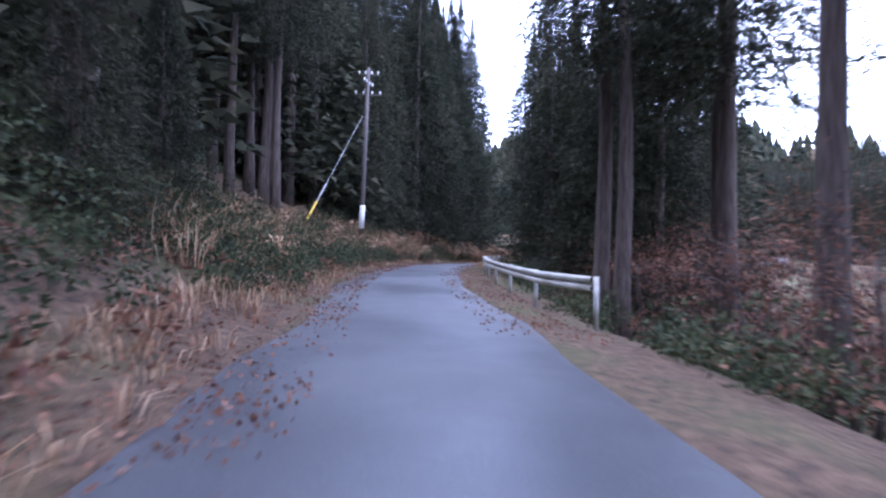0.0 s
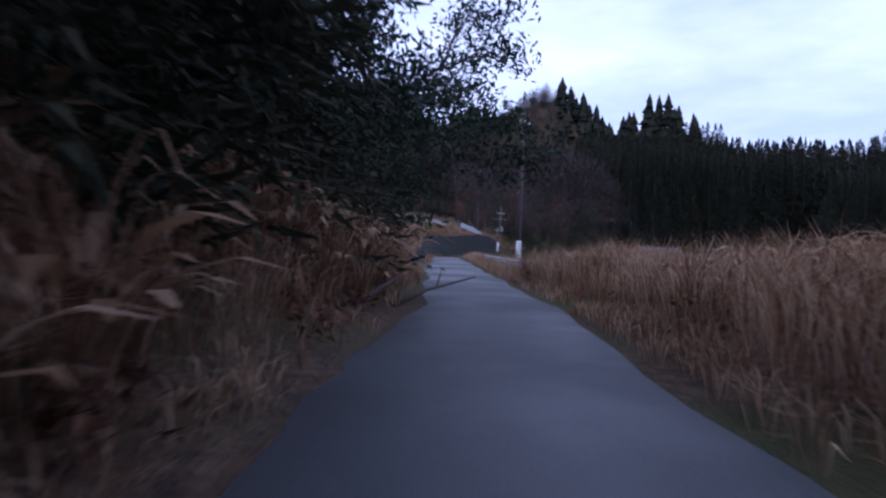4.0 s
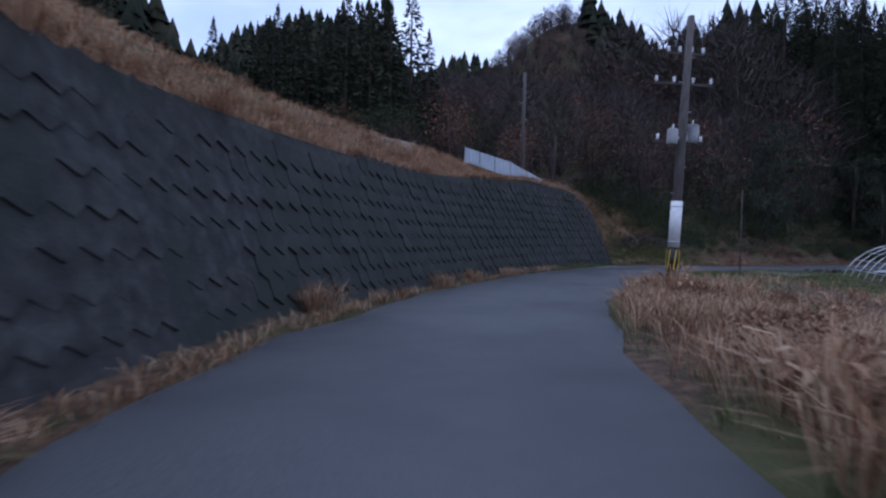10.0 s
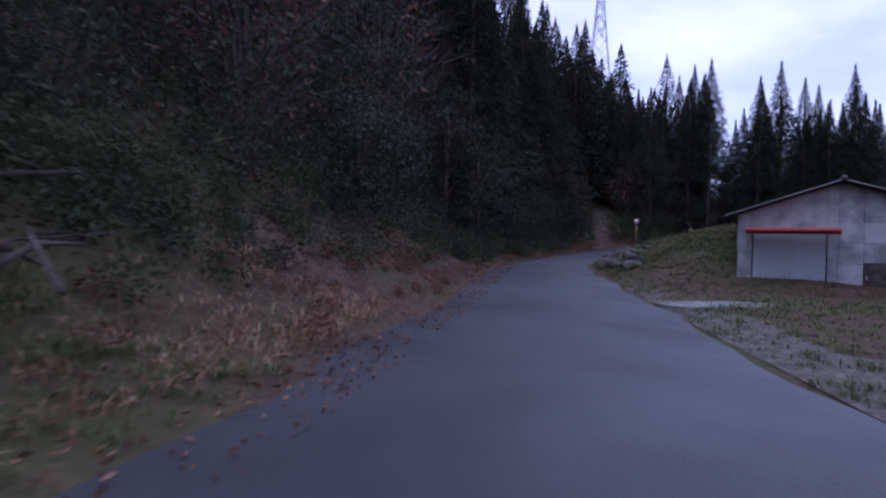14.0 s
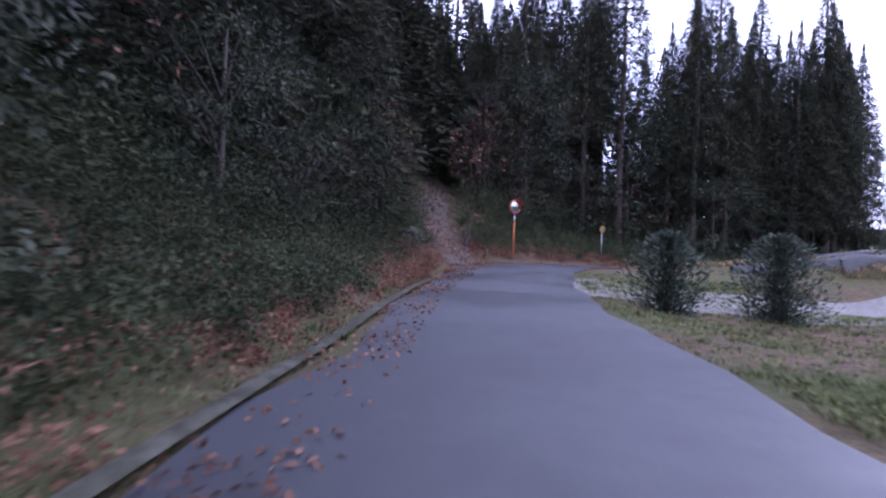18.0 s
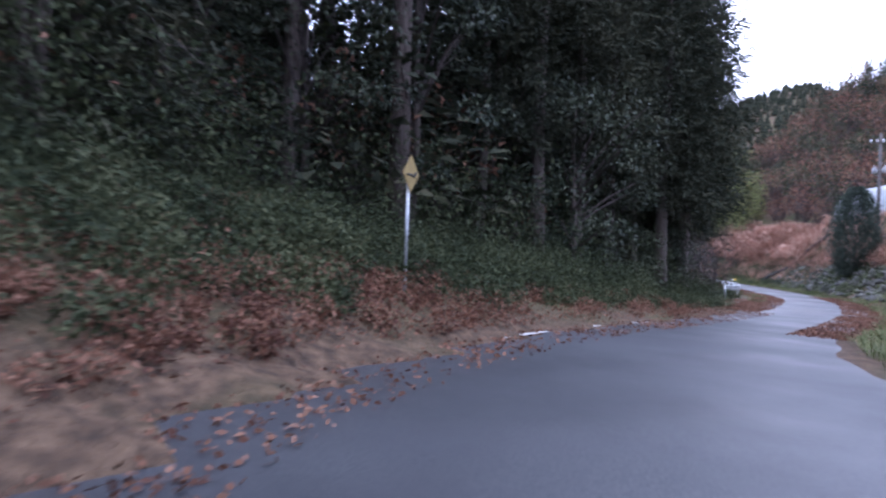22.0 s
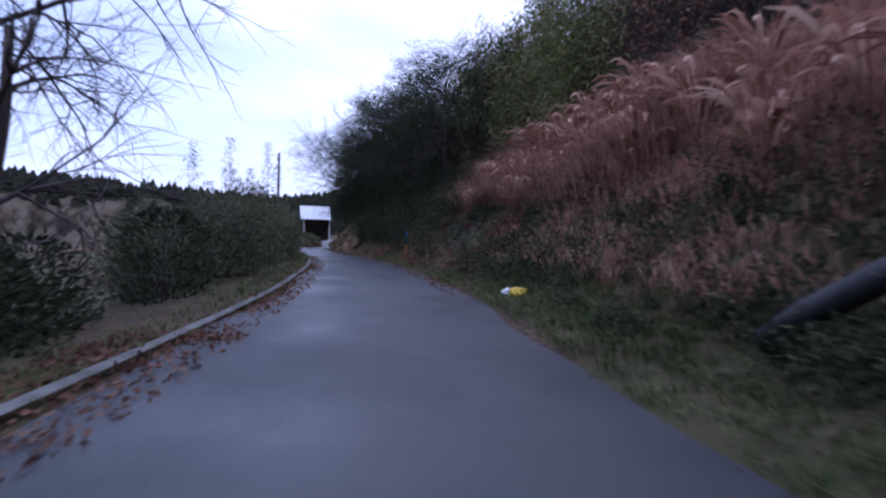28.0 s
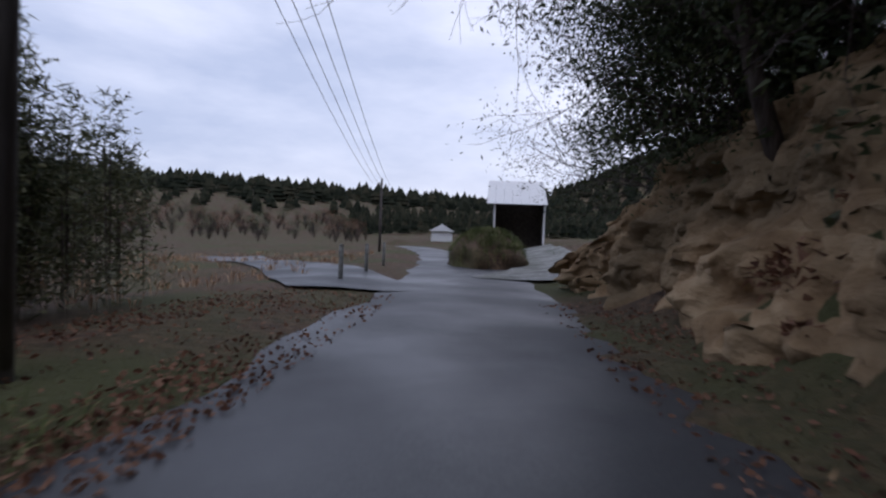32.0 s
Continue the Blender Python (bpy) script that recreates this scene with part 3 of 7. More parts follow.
def cedar(x, y, which, scale=1.0, turn=0.0, label="tall dark green cedar with a straight bare trunk", sink=0.2):
    crown, trunk = NEAR[which]
    ob = tagged(new("cedar_tree"), label, "tree", "cedars along the road")
    ob.matrix_basis = pose(x, y, float(ground(x, y)[0]) - sink, 0, 0, turn) @ Matrix.Diagonal((scale, scale, scale, 1))
    part("trunk", trunk, ob)
    part("crown", crown, ob)
    return ob


x, y, t, d, s = jitter_grid(-40, 240, -30, 230, 3.0)
in_wood = wood(x, y, t, d, s) & (off_trail(x, y) > np.where(x < 142, 5.5, 2.8))
seen = (t > -1.5) & (t < 26.2)
single = in_wood & (s < 11.5) & seen & (rng.random(len(x)) < 0.8)
pick = np.where(single)[0]
pick = pick[np.argsort(s[pick])][:295]
single[:] = False
single[pick] = True
for k in pick:
    left = d[k] > 0
    if left and 15.2 < t[k] < 20 and s[k] < 6.5 and k % 2:
        continue
    if left and t[k] < 2.5:
        kind = 1 if s[k] < 11 else 0
    elif not left and t[k] < 3.3:
        kind = 1 if t[k] < 1.2 else 2
    elif left and t[k] < 5.4:
        kind = 2 if s[k] < 6.5 else 0
    elif left and t[k] > 23.2:
        kind = rng.integers(0, 2) if s[k] < 7 else rng.integers(0, 3)
    else:
        kind = rng.integers(2, 4) if s[k] < 7 or 17.5 < t[k] < 23 else rng.integers(0, 4)
    cedar(x[k], y[k], int(kind), rng.uniform(0.85, 1.15) * (1.5 if left and 18.5 < t[k] < 22.4 else 1.25 if left and 17.5 < t[k] < 21 else 1.4 if left and 2.2 < t[k] < 5.4 else 1.0), rng.uniform(0, 360), "tall dark green cedar with a straight bare trunk" if kind < 2 else "dark green cedar with low drooping branches")

for tk, dk, kind in ((0.62, 5.4, 3), (0.95, 6.2, 3), (3.3, -6.6, 2), (3.45, -5.4, 0), (3.62, -7.2, 2), (3.8, -5.8, 0), (3.98, -7.8, 0), (3.5, -9.0, 2), (3.8, -10.0, 2), (4.95, 5.0, 2), (5.15, 6.3, 2), (5.3, 8.0, 2), (5.1, 9.5, 2), (4.8, 7.5, 2), (5.45, 10.5, 2), (24.75, 7.2, 2), (25.0, 9.5, 2), (25.3, 6.4, 2), (25.55, 9.0, 2), (25.2, 13.0, 2), (24.15, 6.0, 1), (24.45, 5.8, 0), (24.75, 5.8, 1), (25.05, 5.8, 0), (25.0, 4.4, 0), (25.3, 4.3, 0), (25.45, 4.9, 0), (25.7, 6.2, 0), (25.75, 8.6, 0)):
    xk, yk = station(tk, dk)[:2]
    cedar(xk, yk, kind, 0.5 if tk < 1 else rng.uniform(0.85, 1.0) if tk < 20 else rng.uniform(0.95, 1.1), rng.uniform(0, 360), "young green cedar with drooping branches to the ground" if tk < 1 else "slim dark cedar close to the lane" if tk > 20 else "dark cedar standing beyond the guard rail's end" if dk < 0 else "dark cedar behind tall dry grass")

# second belt: lighter crowns joined, the nearer rows finer
def light_crown(n, size):
    u, a, f = rng.random(n) ** 1.15, rng.uniform(0, 6.28, n), rng.random(n) ** 0.5
    r = f * 0.17 * (1 - u) ** 0.8 * (0.8 + 0.2 * np.sin(5 * a + 40 * u))
    c = np.stack((np.cos(a) * r, np.sin(a) * r, 0.06 + 0.94 * u - 0.05 * f), 1)
    ax = np.stack((np.cos(a), np.sin(a), rng.normal(-0.3, 0.4, n) + np.where(u > 0.9, 2.5, 0.0)), 1)
    k = size * (0.4 + 0.75 * (1 - u))
    return cards(c, ax, k, k * 0.5, rng, 0.25, True)


ridge = (d < 0) & (t > 22.5) & (t < 30) & (s < 130)
rest = in_wood & ~single & (s >= 7.5) & ((s < 75) | ridge)
brink = (d > 0) & (t > 17.5) & (t < 24) & (s < 17)
close = (s < 24) | (d > 0) & (t > 16.5) & (t < 24) & (s < 42) | (d > 0) & (t < 5.4) & (s < 40)
x2, y2, hh2 = [], [], []
for which, (share, n, size) in enumerate(((0.95, 5200, 0.0155), (0.72, 2100, 0.027), (0.45, 700, 0.05))):
    sel = rest & (brink if which == 0 else close & ~brink if which == 1 else ~close) & (rng.random(len(x)) < np.where((d > 0) & (t > 13.9) & (t < 24) | ridge, 0.95, np.where(seen, share, share * 0.6)))
    if which == 1:
        sel &= seen | (t > 27)
    xx, yy = x[sel], y[sel]
    hh = rng.uniform(14, 22, len(xx)) * rng.choice((0.7, 0.95, 1.0, 1.1), len(xx)) * np.where((d[sel] > 0) & (t[sel] > 13) & (t[sel] < 22), np.where(s[sel] < 24, 1.3, np.where(t[sel] < 15, 0.9, 1.05)), 1.0) * np.where((t[sel] > 33) & (s[sel] < 40), 0.55, 1.0) * np.where((d[sel] > 0) & (t[sel] > 5.5) & (t[sel] < 13.5), 0.75, 1.0) * np.where((d[sel] > 0) & (t[sel] > 22) & (t[sel] < 24) & (s[sel] < 24), 1.25, 1.0) * np.where((d[sel] < 0) & (t[sel] > 24), 0.55, 1.0) * np.where((d[sel] > 0) & (t[sel] < 5.4) & (s[sel] < 30), 1.4, 1.0)
    hh = np.where((d[sel] > 0) & (t[sel] > 14) & (t[sel] < 21.5) & (s[sel] < 24), np.maximum(hh, rng.uniform(21, 25, len(xx))), hh)
    hh = np.where((d[sel] > 0) & (t[sel] > 13), np.minimum(hh, np.where(s[sel] < 24, 27, 21)), hh)
    hh = np.where((d[sel] > 0) & (t[sel] > 16.5) & (t[sel] < 22.4) & (s[sel] < 24), np.clip(37 - ground(xx, yy), 16, 30) * rng.uniform(0.86, 1.0, len(xx)), hh)
    cv, cf = light_crown(n, size)
    tagged(new("cedar_wood", joined("cedar_wood", cv, cf, np.stack((xx, yy, ground(xx, yy)), 1), hh, rng.uniform(0, 6.28, len(xx)), "cedar", np.where((t[sel] > 15) & (t[sel] < 24), 1.45, 1.15))), "dense dark green cedar plantation behind the road", "forest", kind="stuff")
    x2.append(xx), y2.append(yy), hh2.append(hh)
x2, y2, hh2 = np.concatenate(x2), np.concatenate(y2), np.concatenate(hh2)
z2 = ground(x2, y2)
bm = bmesh.new()
tube(bm, [(0, 0, -0.02), (0, 0, 0.5), (0, 0, 0.95)], [0.012, 0.008, 0.002], 5, False)
bmesh.ops.triangulate(bm, faces=bm.faces[:])
tv = np.array([v.co[:] for v in bm.verts])
bm.verts.index_update()
tf = np.array([[v.index for v in f.verts] for f in bm.faces])
bm.free()
tagged(new("cedar_trunks", joined("cedar_trunks", tv, tf, np.stack((x2, y2, z2), 1), hh2 * 0.95, rng.uniform(0, 6.28, len(x2)), "bark", 1.2)), "straight brown cedar trunks in the plantation", "forest", kind="stuff")

# far hillsides
for part_no, (x0, x1, y0, y1, step, lo, hi) in enumerate(((-220, 420, -220, 480, 5.4, 9, 14), (-1300, 1500, -1300, 1400, 20, 10, 16), (240, 700, -860, -430, 9, 10, 16))):
    x, y, t, d, s = jitter_grid(x0, x1, y0, y1, step)
    z = ground(x, y)
    inner = (x > -220) & (x < 420) & (y > -220) & (y < 480)
    ok = wood(x, y, t, d, s) & (s >= (75 if part_no == 0 else 90)) & ((not part_no) | ~inner)
    if part_no == 0:
        ok &= ((y > 120) | (x > 90)) & ~((d < 0) & (t > 22.5) & (t < 30) & (s < 130) & (x < 240) & (y > -30))
    elif part_no == 1:
        ok &= (x < 240) | (x > 700) | (y < -860) | (y > -430)
    cv, cf = far_conifer(rng)
    n = int(ok.sum())
    tagged(new("hillside_forest", joined("hillside_forest", cv, cf, np.stack((x, y, z), 1)[ok], rng.uniform(lo, hi, n) * np.where((t[ok] > 34.5) & (s[ok] < 260), 0.5, 1.0), rng.uniform(0, 6.28, n), "cedar_far", 2.6 if part_no == 1 else 1.5)), "dark conifer forest on the far hillsides", "forest", kind="stuff")


# ---- grasses and undergrowth ----
def blades(x, y, z, length, lean, width, g, per=6, spread_r=0.15, turn_bias=None):
    """Bent grass blades, two triangles each; per blades to a tuft."""
    n = len(x) * per
    cx, cy, cz = (np.repeat(a, per) for a in (x, y, z))
    L = np.repeat(np.broadcast_to(length, len(x)), per) * g.uniform(0.6, 1.1, n)
    a = g.uniform(0, 6.28, n)
    q = g.random(n) * spread_r
    cx, cy = cx + np.cos(a) * q, cy + np.sin(a) * q
    if turn_bias is not None:
        a = turn_bias + g.normal(0, 0.9, n)
    le = g.uniform(0.3, 1.4, n) * lean
    dx, dy = np.cos(a), np.sin(a)
    wx, wy = -dy * width / 2, dx * width / 2
    root = np.stack((cx, cy, cz), 1)
    mx, my, mz = cx + dx * L * 0.2 * le, cy + dy * L * 0.2 * le, cz + L * 0.55
    m0, m1 = np.stack((mx - wx, my - wy, mz), 1), np.stack((mx + wx, my + wy, mz), 1)
    tip = np.stack((cx + dx * L * 0.75 * le, cy + dy * L * 0.75 * le, cz + L * (1.0 - 0.28 * le)), 1)
    v = np.stack((root, m0, m1, tip), 1).reshape(-1, 3)
    k = np.arange(n)[:, None] * 4
    return v, np.concatenate((k + [0, 2, 1], k + [1, 2, 3]), 1).reshape(-1, 3)


def along(n, t0, t1, side, s0, s1, power=1.0):
    """n random places beside the road between two stations, s0 to s1 metres off its edge."""
    t = rng.uniform(t0, t1, n)
    s = s0 + (s1 - s0) * rng.random(n) ** power
    e = np.interp(t, ts, el if side > 0 else er)
    dd = side * (e + s)
    x = np.interp(t, ts, px) - np.interp(t, ts, ty) * dd
    y = np.interp(t, ts, py) + np.interp(t, ts, tx) * dd
    i, dn = nearest(x, y)
    ok = (np.abs(dn) - np.where(dn >= 0, el[i], er[i]) > max(0.05, s0 * 0.6)) & (off_trail(x, y) > 1.5)
    x, y = x[ok], y[ok]
    return x, y, ground(x, y)


def grass_field(name, label, mat, zones, category="grass"):
    V, F, base = [], [], 0
    for n, t0, t1, side, s0, s1, ln, lean, width, per, *pw in zones:
        x, y, z = along(n, t0, t1, side, s0, s1, pw[0] if pw else 1.0)
        clump = 0.65 + 0.5 * (0.5 + 0.5 * np.sin(x * 0.9 + 1.7 * np.sin(y * 0.6)))
        v, f = blades(x, y, z - 0.03, ln * clump, lean, width, rng, per, 0.12 + 0.1 * ln)
        V.append(v), F.append(f + base)
        base += len(v)
    return tagged(new(name, mesh_np(name, np.concatenate(V), np.concatenate(F), mat)), label, category, kind="stuff")


grass_field("dry_grass", "dry brown pampas grass on the banks", "straw", (
    (560, 0.6, 2.4, 1, 1.6, 5.5, 1.2, 1.0, 0.02, 8), (1000, 2.2, 5.1, 1, 0.9, 4.2, 1.5, 1.2, 0.02, 10), (700, 0.0, 5.0, 1, 0.2, 1.6, 0.5, 1.1, 0.02, 8),
    (3400, 3.2, 6.4, -1, 1.0, 9.0, 1.6, 1.0, 0.02, 9), (900, 2.6, 6.8, -1, 0.2, 1.4, 0.5, 1.1, 0.02, 8),
    (700, 5.2, 6.5, 1, 0.3, 3.0, 0.6, 1.0, 0.02, 8), (5200, 4.8, 13.2, 1, 3.2, 26.0, 0.45, 1.4, 0.03, 7, 1.3), (3800, 7.4, 13.4, 1, 2.3, 7.0, 0.5, 1.4, 0.025, 8),
    (2600, 6.4, 12.2, -1, 0.25, 3.5, 0.75, 1.1, 0.02, 9), (1800, 6.6, 12.6, -1, 3.0, 14.0, 0.6, 1.1, 0.025, 7), (600, 7.2, 12.8, 1, 0.05, 0.5, 0.35, 1.1, 0.016, 8),
    (1100, 13.35, 14.5, 1, 3.2, 8.5, 0.75, 1.4, 0.02, 9), (500, 13.4, 15.2, 1, 0.4, 2.6, 0.3, 1.3, 0.016, 8),
    (5200, 24.4, 27.0, -1, 3.4, 14.0, 0.6, 1.3, 0.022, 9), (4200, 22.4, 25.6, -1, 3.0, 26.0, 0.4, 1.3, 0.025, 8), (500, 33.0, 37.0, 1, 3.0, 22.0, 0.5, 1.1, 0.03, 7)))
grass_field("red_dry_grass", "reddish dry pampas grass on the high bank", "red_straw", (
    (1300, 27.5, 29.6, -1, 1.6, 4.2, 0.7, 1.4, 0.02, 9), (3000, 26.6, 29.4, -1, 3.0, 9.0, 1.2, 1.3, 0.024, 10), (2000, 29.0, 30.4, -1, 3.4, 8.0, 1.6, 1.4, 0.024, 11)))
grass_field("green_grass", "short yellow-green winter grass on the verges", "green_grass", (
    (1500, 12.6, 14.6, 1, 0.1, 2.8, 0.28, 1.1, 0.014, 9), (2600, 13.2, 14.5, 1, 1.2, 7.0, 0.42, 1.2, 0.014, 9), (11000, 12.6, 21.0, -1, 0.15, 8.0, 0.17, 1.1, 0.016, 10), (10000, 16.2, 18.6, -1, 0.3, 8.0, 0.17, 1.1, 0.016, 10),
    (500, 17.2, 20.2, 1, 0.1, 1.0, 0.2, 1.1, 0.014, 8), (8500, 22.4, 27.0, -1, 0.4, 11.0, 0.3, 1.2, 0.016, 10), (8500, 26.4, 29.6, -1, 0.6, 4.8, 0.26, 1.2, 0.015, 10), (4200, 26.8, 31.0, -1, 0.1, 2.0, 0.28, 1.1, 0.014, 9),
    (900, 25.8, 32.4, 1, 0.1, 1.1, 0.25, 1.1, 0.014, 9), (1900, 30.6, 32.3, 1, 0.1, 2.4, 0.26, 1.1, 0.014, 10), (500, 6.4, 12.4, -1, 0.05, 0.7, 0.2, 1.1, 0.014, 8), (400, 9.0, 13.2, 1, 0.02, 0.4, 0.15, 1.1, 0.014, 8)))


def leaf_bank(name, label, mat, zones, category="undergrowth"):
    """Shrub leaves over a bank: balls of small leaves of uneven size and height."""
    V, F, base = [], [], 0
    for n, t0, t1, side, s0, s1, tall, per, leaf in zones:
        x, y, z = along(n, t0, t1, side, s0, s1)
        k = len(x) * per
        size = np.repeat(rng.uniform(0.25, 0.75, len(x)) * tall, per)
        u = rng.normal(size=(k, 3))
        u /= np.linalg.norm(u, axis=1, keepdims=True)
        r = rng.random(k)[:, None] ** 0.4
        c = np.stack((np.repeat(x, per), np.repeat(y, per), np.repeat(z, per) + size * 0.7), 1) + u * r * size[:, None] * np.array((1.1, 1.1, 0.8))
        ax = u * 0.7 + rng.normal(0, 0.7, (k, 3))
        v, f = cards(c, ax, leaf * rng.uniform(0.6, 1.3, k), leaf * 0.45 * rng.uniform(0.6, 1.3, k), rng, 0.25, True)
        V.append(v), F.append(f + base)
        base += len(v)
    return tagged(new(name, mesh_np(name, np.concatenate(V), np.concatenate(F), mat)), label, category, kind="stuff")


leaf_bank("evergreen_undergrowth", "glossy dark green shrubs and bamboo grass on the banks", "shrub", (
    (260, -1.5, 2.3, 1, 0.7, 5.0, 1.0, 170, 0.11), (160, -1.0, 1.3, 1, 2.5, 8.0, 1.8, 240, 0.13), (230, 2.3, 4.0, 1, 0.8, 6.0, 1.25, 160, 0.12), (200, 0.0, 3.0, -1, 2.0, 9.0, 1.2, 110, 0.13),
    (240, 14.6, 20.8, 1, 1.6, 4.5, 0.9, 240, 0.085), (150, 14.5, 20.5, 1, 3.0, 7.0, 2.0, 300, 0.1), (170, 20.6, 26.0, 1, 2.6, 6.0, 1.0, 260, 0.085), (200, 26.6, 29.4, -1, 1.0, 4.6, 0.45, 110, 0.09), (150, 14.1, 14.9, 1, 2.6, 10.0, 1.3, 260, 0.1), (330, 20.9, 24.5, 1, 1.7, 5.0, 1.1, 260, 0.085), (240, 16.6, 19.4, 1, 1.0, 3.4, 0.9, 240, 0.085), (170, 21.2, 23.4, 1, 0.8, 3.2, 0.8, 220, 0.08), (90, 23.0, 25.2, 1, 0.9, 2.8, 0.6, 220, 0.075), (120, 23.2, 25.6, 1, 2.0, 5.0, 1.4, 300, 0.085),
    (260, 30.3, 32.2, -1, 1.6, 6.5, 1.9, 220, 0.13), (130, 31.0, 32.45, -1, 1.6, 5.5, 3.0, 420, 0.12), (100, 29.0, 30.4, -1, 1.2, 5.0, 0.8, 120, 0.12), (120, 22.8, 26.6, -1, 1.5, 12.0, 0.6, 70, 0.14), (160, 26.0, 28.6, 1, 1.8, 7.0, 1.1, 80, 0.15), (190, 14.2, 20.4, 1, 3.6, 8.0, 2.6, 460, 0.095), (40, 22.8, 25.2, 1, 1.6, 3.6, 1.2, 300, 0.08), (230, 0.7, 2.6, 1, 0.6, 4.2, 1.25, 220, 0.1), (190, 26.7, 29.6, -1, 0.9, 4.2, 0.6, 190, 0.085), (330, 21.0, 25.4, 1, 3.6, 14.0, 3.4, 480, 0.115)))
leaf_bank("russet_undergrowth", "russet dead leaves and brambles in the undergrowth", "russet", (
    (130, 0.0, 4.8, 1, 0.4, 4.5, 0.7, 60, 0.13), (240, -0.5, 3.0, -1, 4.0, 16.0, 1.6, 70, 0.2), (190, 15.4, 23.4, 1, 0.5, 4.5, 0.6, 100, 0.075), (150, 20.6, 24.6, 1, 0.3, 2.2, 0.4, 110, 0.07), (220, 14.4, 20.8, 1, 0.3, 2.6, 0.4, 110, 0.065), (160, 23.0, 27.0, -1, 9.0, 24.0, 1.1, 70, 0.2),
    (150, 29.2, 33.0, -1, 0.5, 4.0, 0.6, 60, 0.13), (120, 3.2, 6.0, -1, 1.0, 8.0, 0.7, 50, 0.14), (150, 6.6, 12.0, -1, 0.5, 5.0, 0.55, 90, 0.09), (130, 21.2, 23.2, 1, 0.4, 3.0, 0.5, 140, 0.07)))

# ---- retaining wall of scale-shaped blocks ----
for key, args in {
    "orange": (((0.45, 0.12, 0.03), (0.62, 0.2, 0.06)), 6, 0.55, 0.05), "red_paint": (((0.34, 0.05, 0.03), (0.48, 0.09, 0.05)), 6, 0.5, 0.05), "yellow": (((0.5, 0.33, 0.03), (0.62, 0.44, 0.06)), 6, 0.6, 0.05), "faded_yellow": (((0.2, 0.14, 0.05), (0.3, 0.22, 0.08)), 6, 0.6, 0.05),
    "black": (((0.012, 0.012, 0.013), (0.025, 0.025, 0.026)), 6, 0.5, 0.1), "film": (((0.3, 0.32, 0.345), (0.46, 0.48, 0.51)), 0.8, 0.3, 0.3), "board": (((0.05, 0.04, 0.035), (0.1, 0.085, 0.075)), 5, 0.9, 0.4),
    "panel": (((0.2, 0.2, 0.21), (0.33, 0.33, 0.34), (0.42, 0.42, 0.43)), 2.2, 0.8, 0.2), "shutter": (((0.42, 0.44, 0.47), (0.5, 0.52, 0.55)), 2, 0.5, 0.05), "roof_tin": (((0.06, 0.055, 0.055), (0.11, 0.1, 0.1)), 3, 0.6, 0.2),
    "blue_tin": (((0.42, 0.48, 0.56), (0.55, 0.6, 0.66)), 2, 0.45, 0.1), "gravel": (((0.045, 0.037, 0.031), (0.09, 0.077, 0.066), (0.16, 0.142, 0.125)), 9, 0.9, 0.8), "pale_gravel": (((0.085, 0.08, 0.072), (0.13, 0.125, 0.115), (0.19, 0.18, 0.17)), 9, 0.8, 0.8), "kerb": (((0.07, 0.07, 0.06), (0.13, 0.128, 0.115), (0.2, 0.195, 0.18)), 3, 0.9, 0.5), "white_line": (((0.4, 0.4, 0.39), (0.62, 0.62, 0.6)), 9, 0.7, 0.1),
    "seed_head": (((0.16, 0.15, 0.135), (0.28, 0.27, 0.25), (0.42, 0.41, 0.38)), 4, 0.9, 0), "grove_leaf": (((0.07, 0.082, 0.022), (0.15, 0.165, 0.05), (0.24, 0.235, 0.09)), 0.5, 0.6, 0), "mossy": (((0.02, 0.02, 0.014), (0.045, 0.045, 0.03), (0.08, 0.078, 0.06)), 4, 0.95, 0.8), "juniper": (((0.03, 0.042, 0.032), (0.06, 0.078, 0.058), (0.1, 0.12, 0.09)), 1.5, 0.8, 0), "needle": (((0.012, 0.025, 0.014), (0.028, 0.048, 0.024)), 0.9, 0.7, 0), "bamboo": (((0.035, 0.042, 0.018), (0.075, 0.085, 0.038), (0.15, 0.145, 0.075)), 0.7, 0.6, 0), "water": (((0.05, 0.055, 0.06), (0.07, 0.075, 0.08)), 1, 0.08, 0.02),
}.items():
    M[key] = material(key, *args, island=0.45 if key in ("needle", "bamboo", "juniper", "grove_leaf") else 0.0, thin=0.2 if key in ("needle", "bamboo", "juniper", "grove_leaf") else 0.5 if key == "film" else 0.0, obj=0.3 if key in ("panel", "board") else 0.0)
M["mirror"] = bpy.data.materials.new("convex_mirror_glass")
M["mirror"].use_nodes = True
M["mirror"].node_tree.nodes["Principled BSDF"].inputs["Metallic"].default_value = 1.0
M["mirror"].node_tree.nodes["Principled BSDF"].inputs["Roughness"].default_value = 0.22
M["mirror"].node_tree.nodes["Principled BSDF"].inputs["Base Color"].default_value = (0.5, 0.54, 0.56, 1)

WALL = np.array(((6.5, 0.5), (6.8, 1.0), (7.3, 1.1), (7.8, 1.35), (8.4, 1.8), (9.4, 2.7), (10.5, 3.2), (11.7, 3.6), (12.7, 4.2), (13.1, 4.1), (13.28, 3.4), (13.38, 2.0), (13.42, 0.8)))
wt = np.arange(6.5, 13.43, 0.05)
wo = np.interp(wt, ts, el) + np.interp(wt, (6.5, 9.0, 13.5), (1.0, 0.75, 0.7))
wx = np.interp(wt, ts, px) - np.interp(wt, ts, ty) * wo
wy = np.interp(wt, ts, py) + np.interp(wt, ts, tx) * wo
wz = np.interp(wt, ts, pz) - 0.1
wh = np.interp(wt, WALL[:, 0], WALL[:, 1])
wnx, wny = -np.interp(wt, ts, ty), np.interp(wt, ts, tx)
LEAN = 0.3
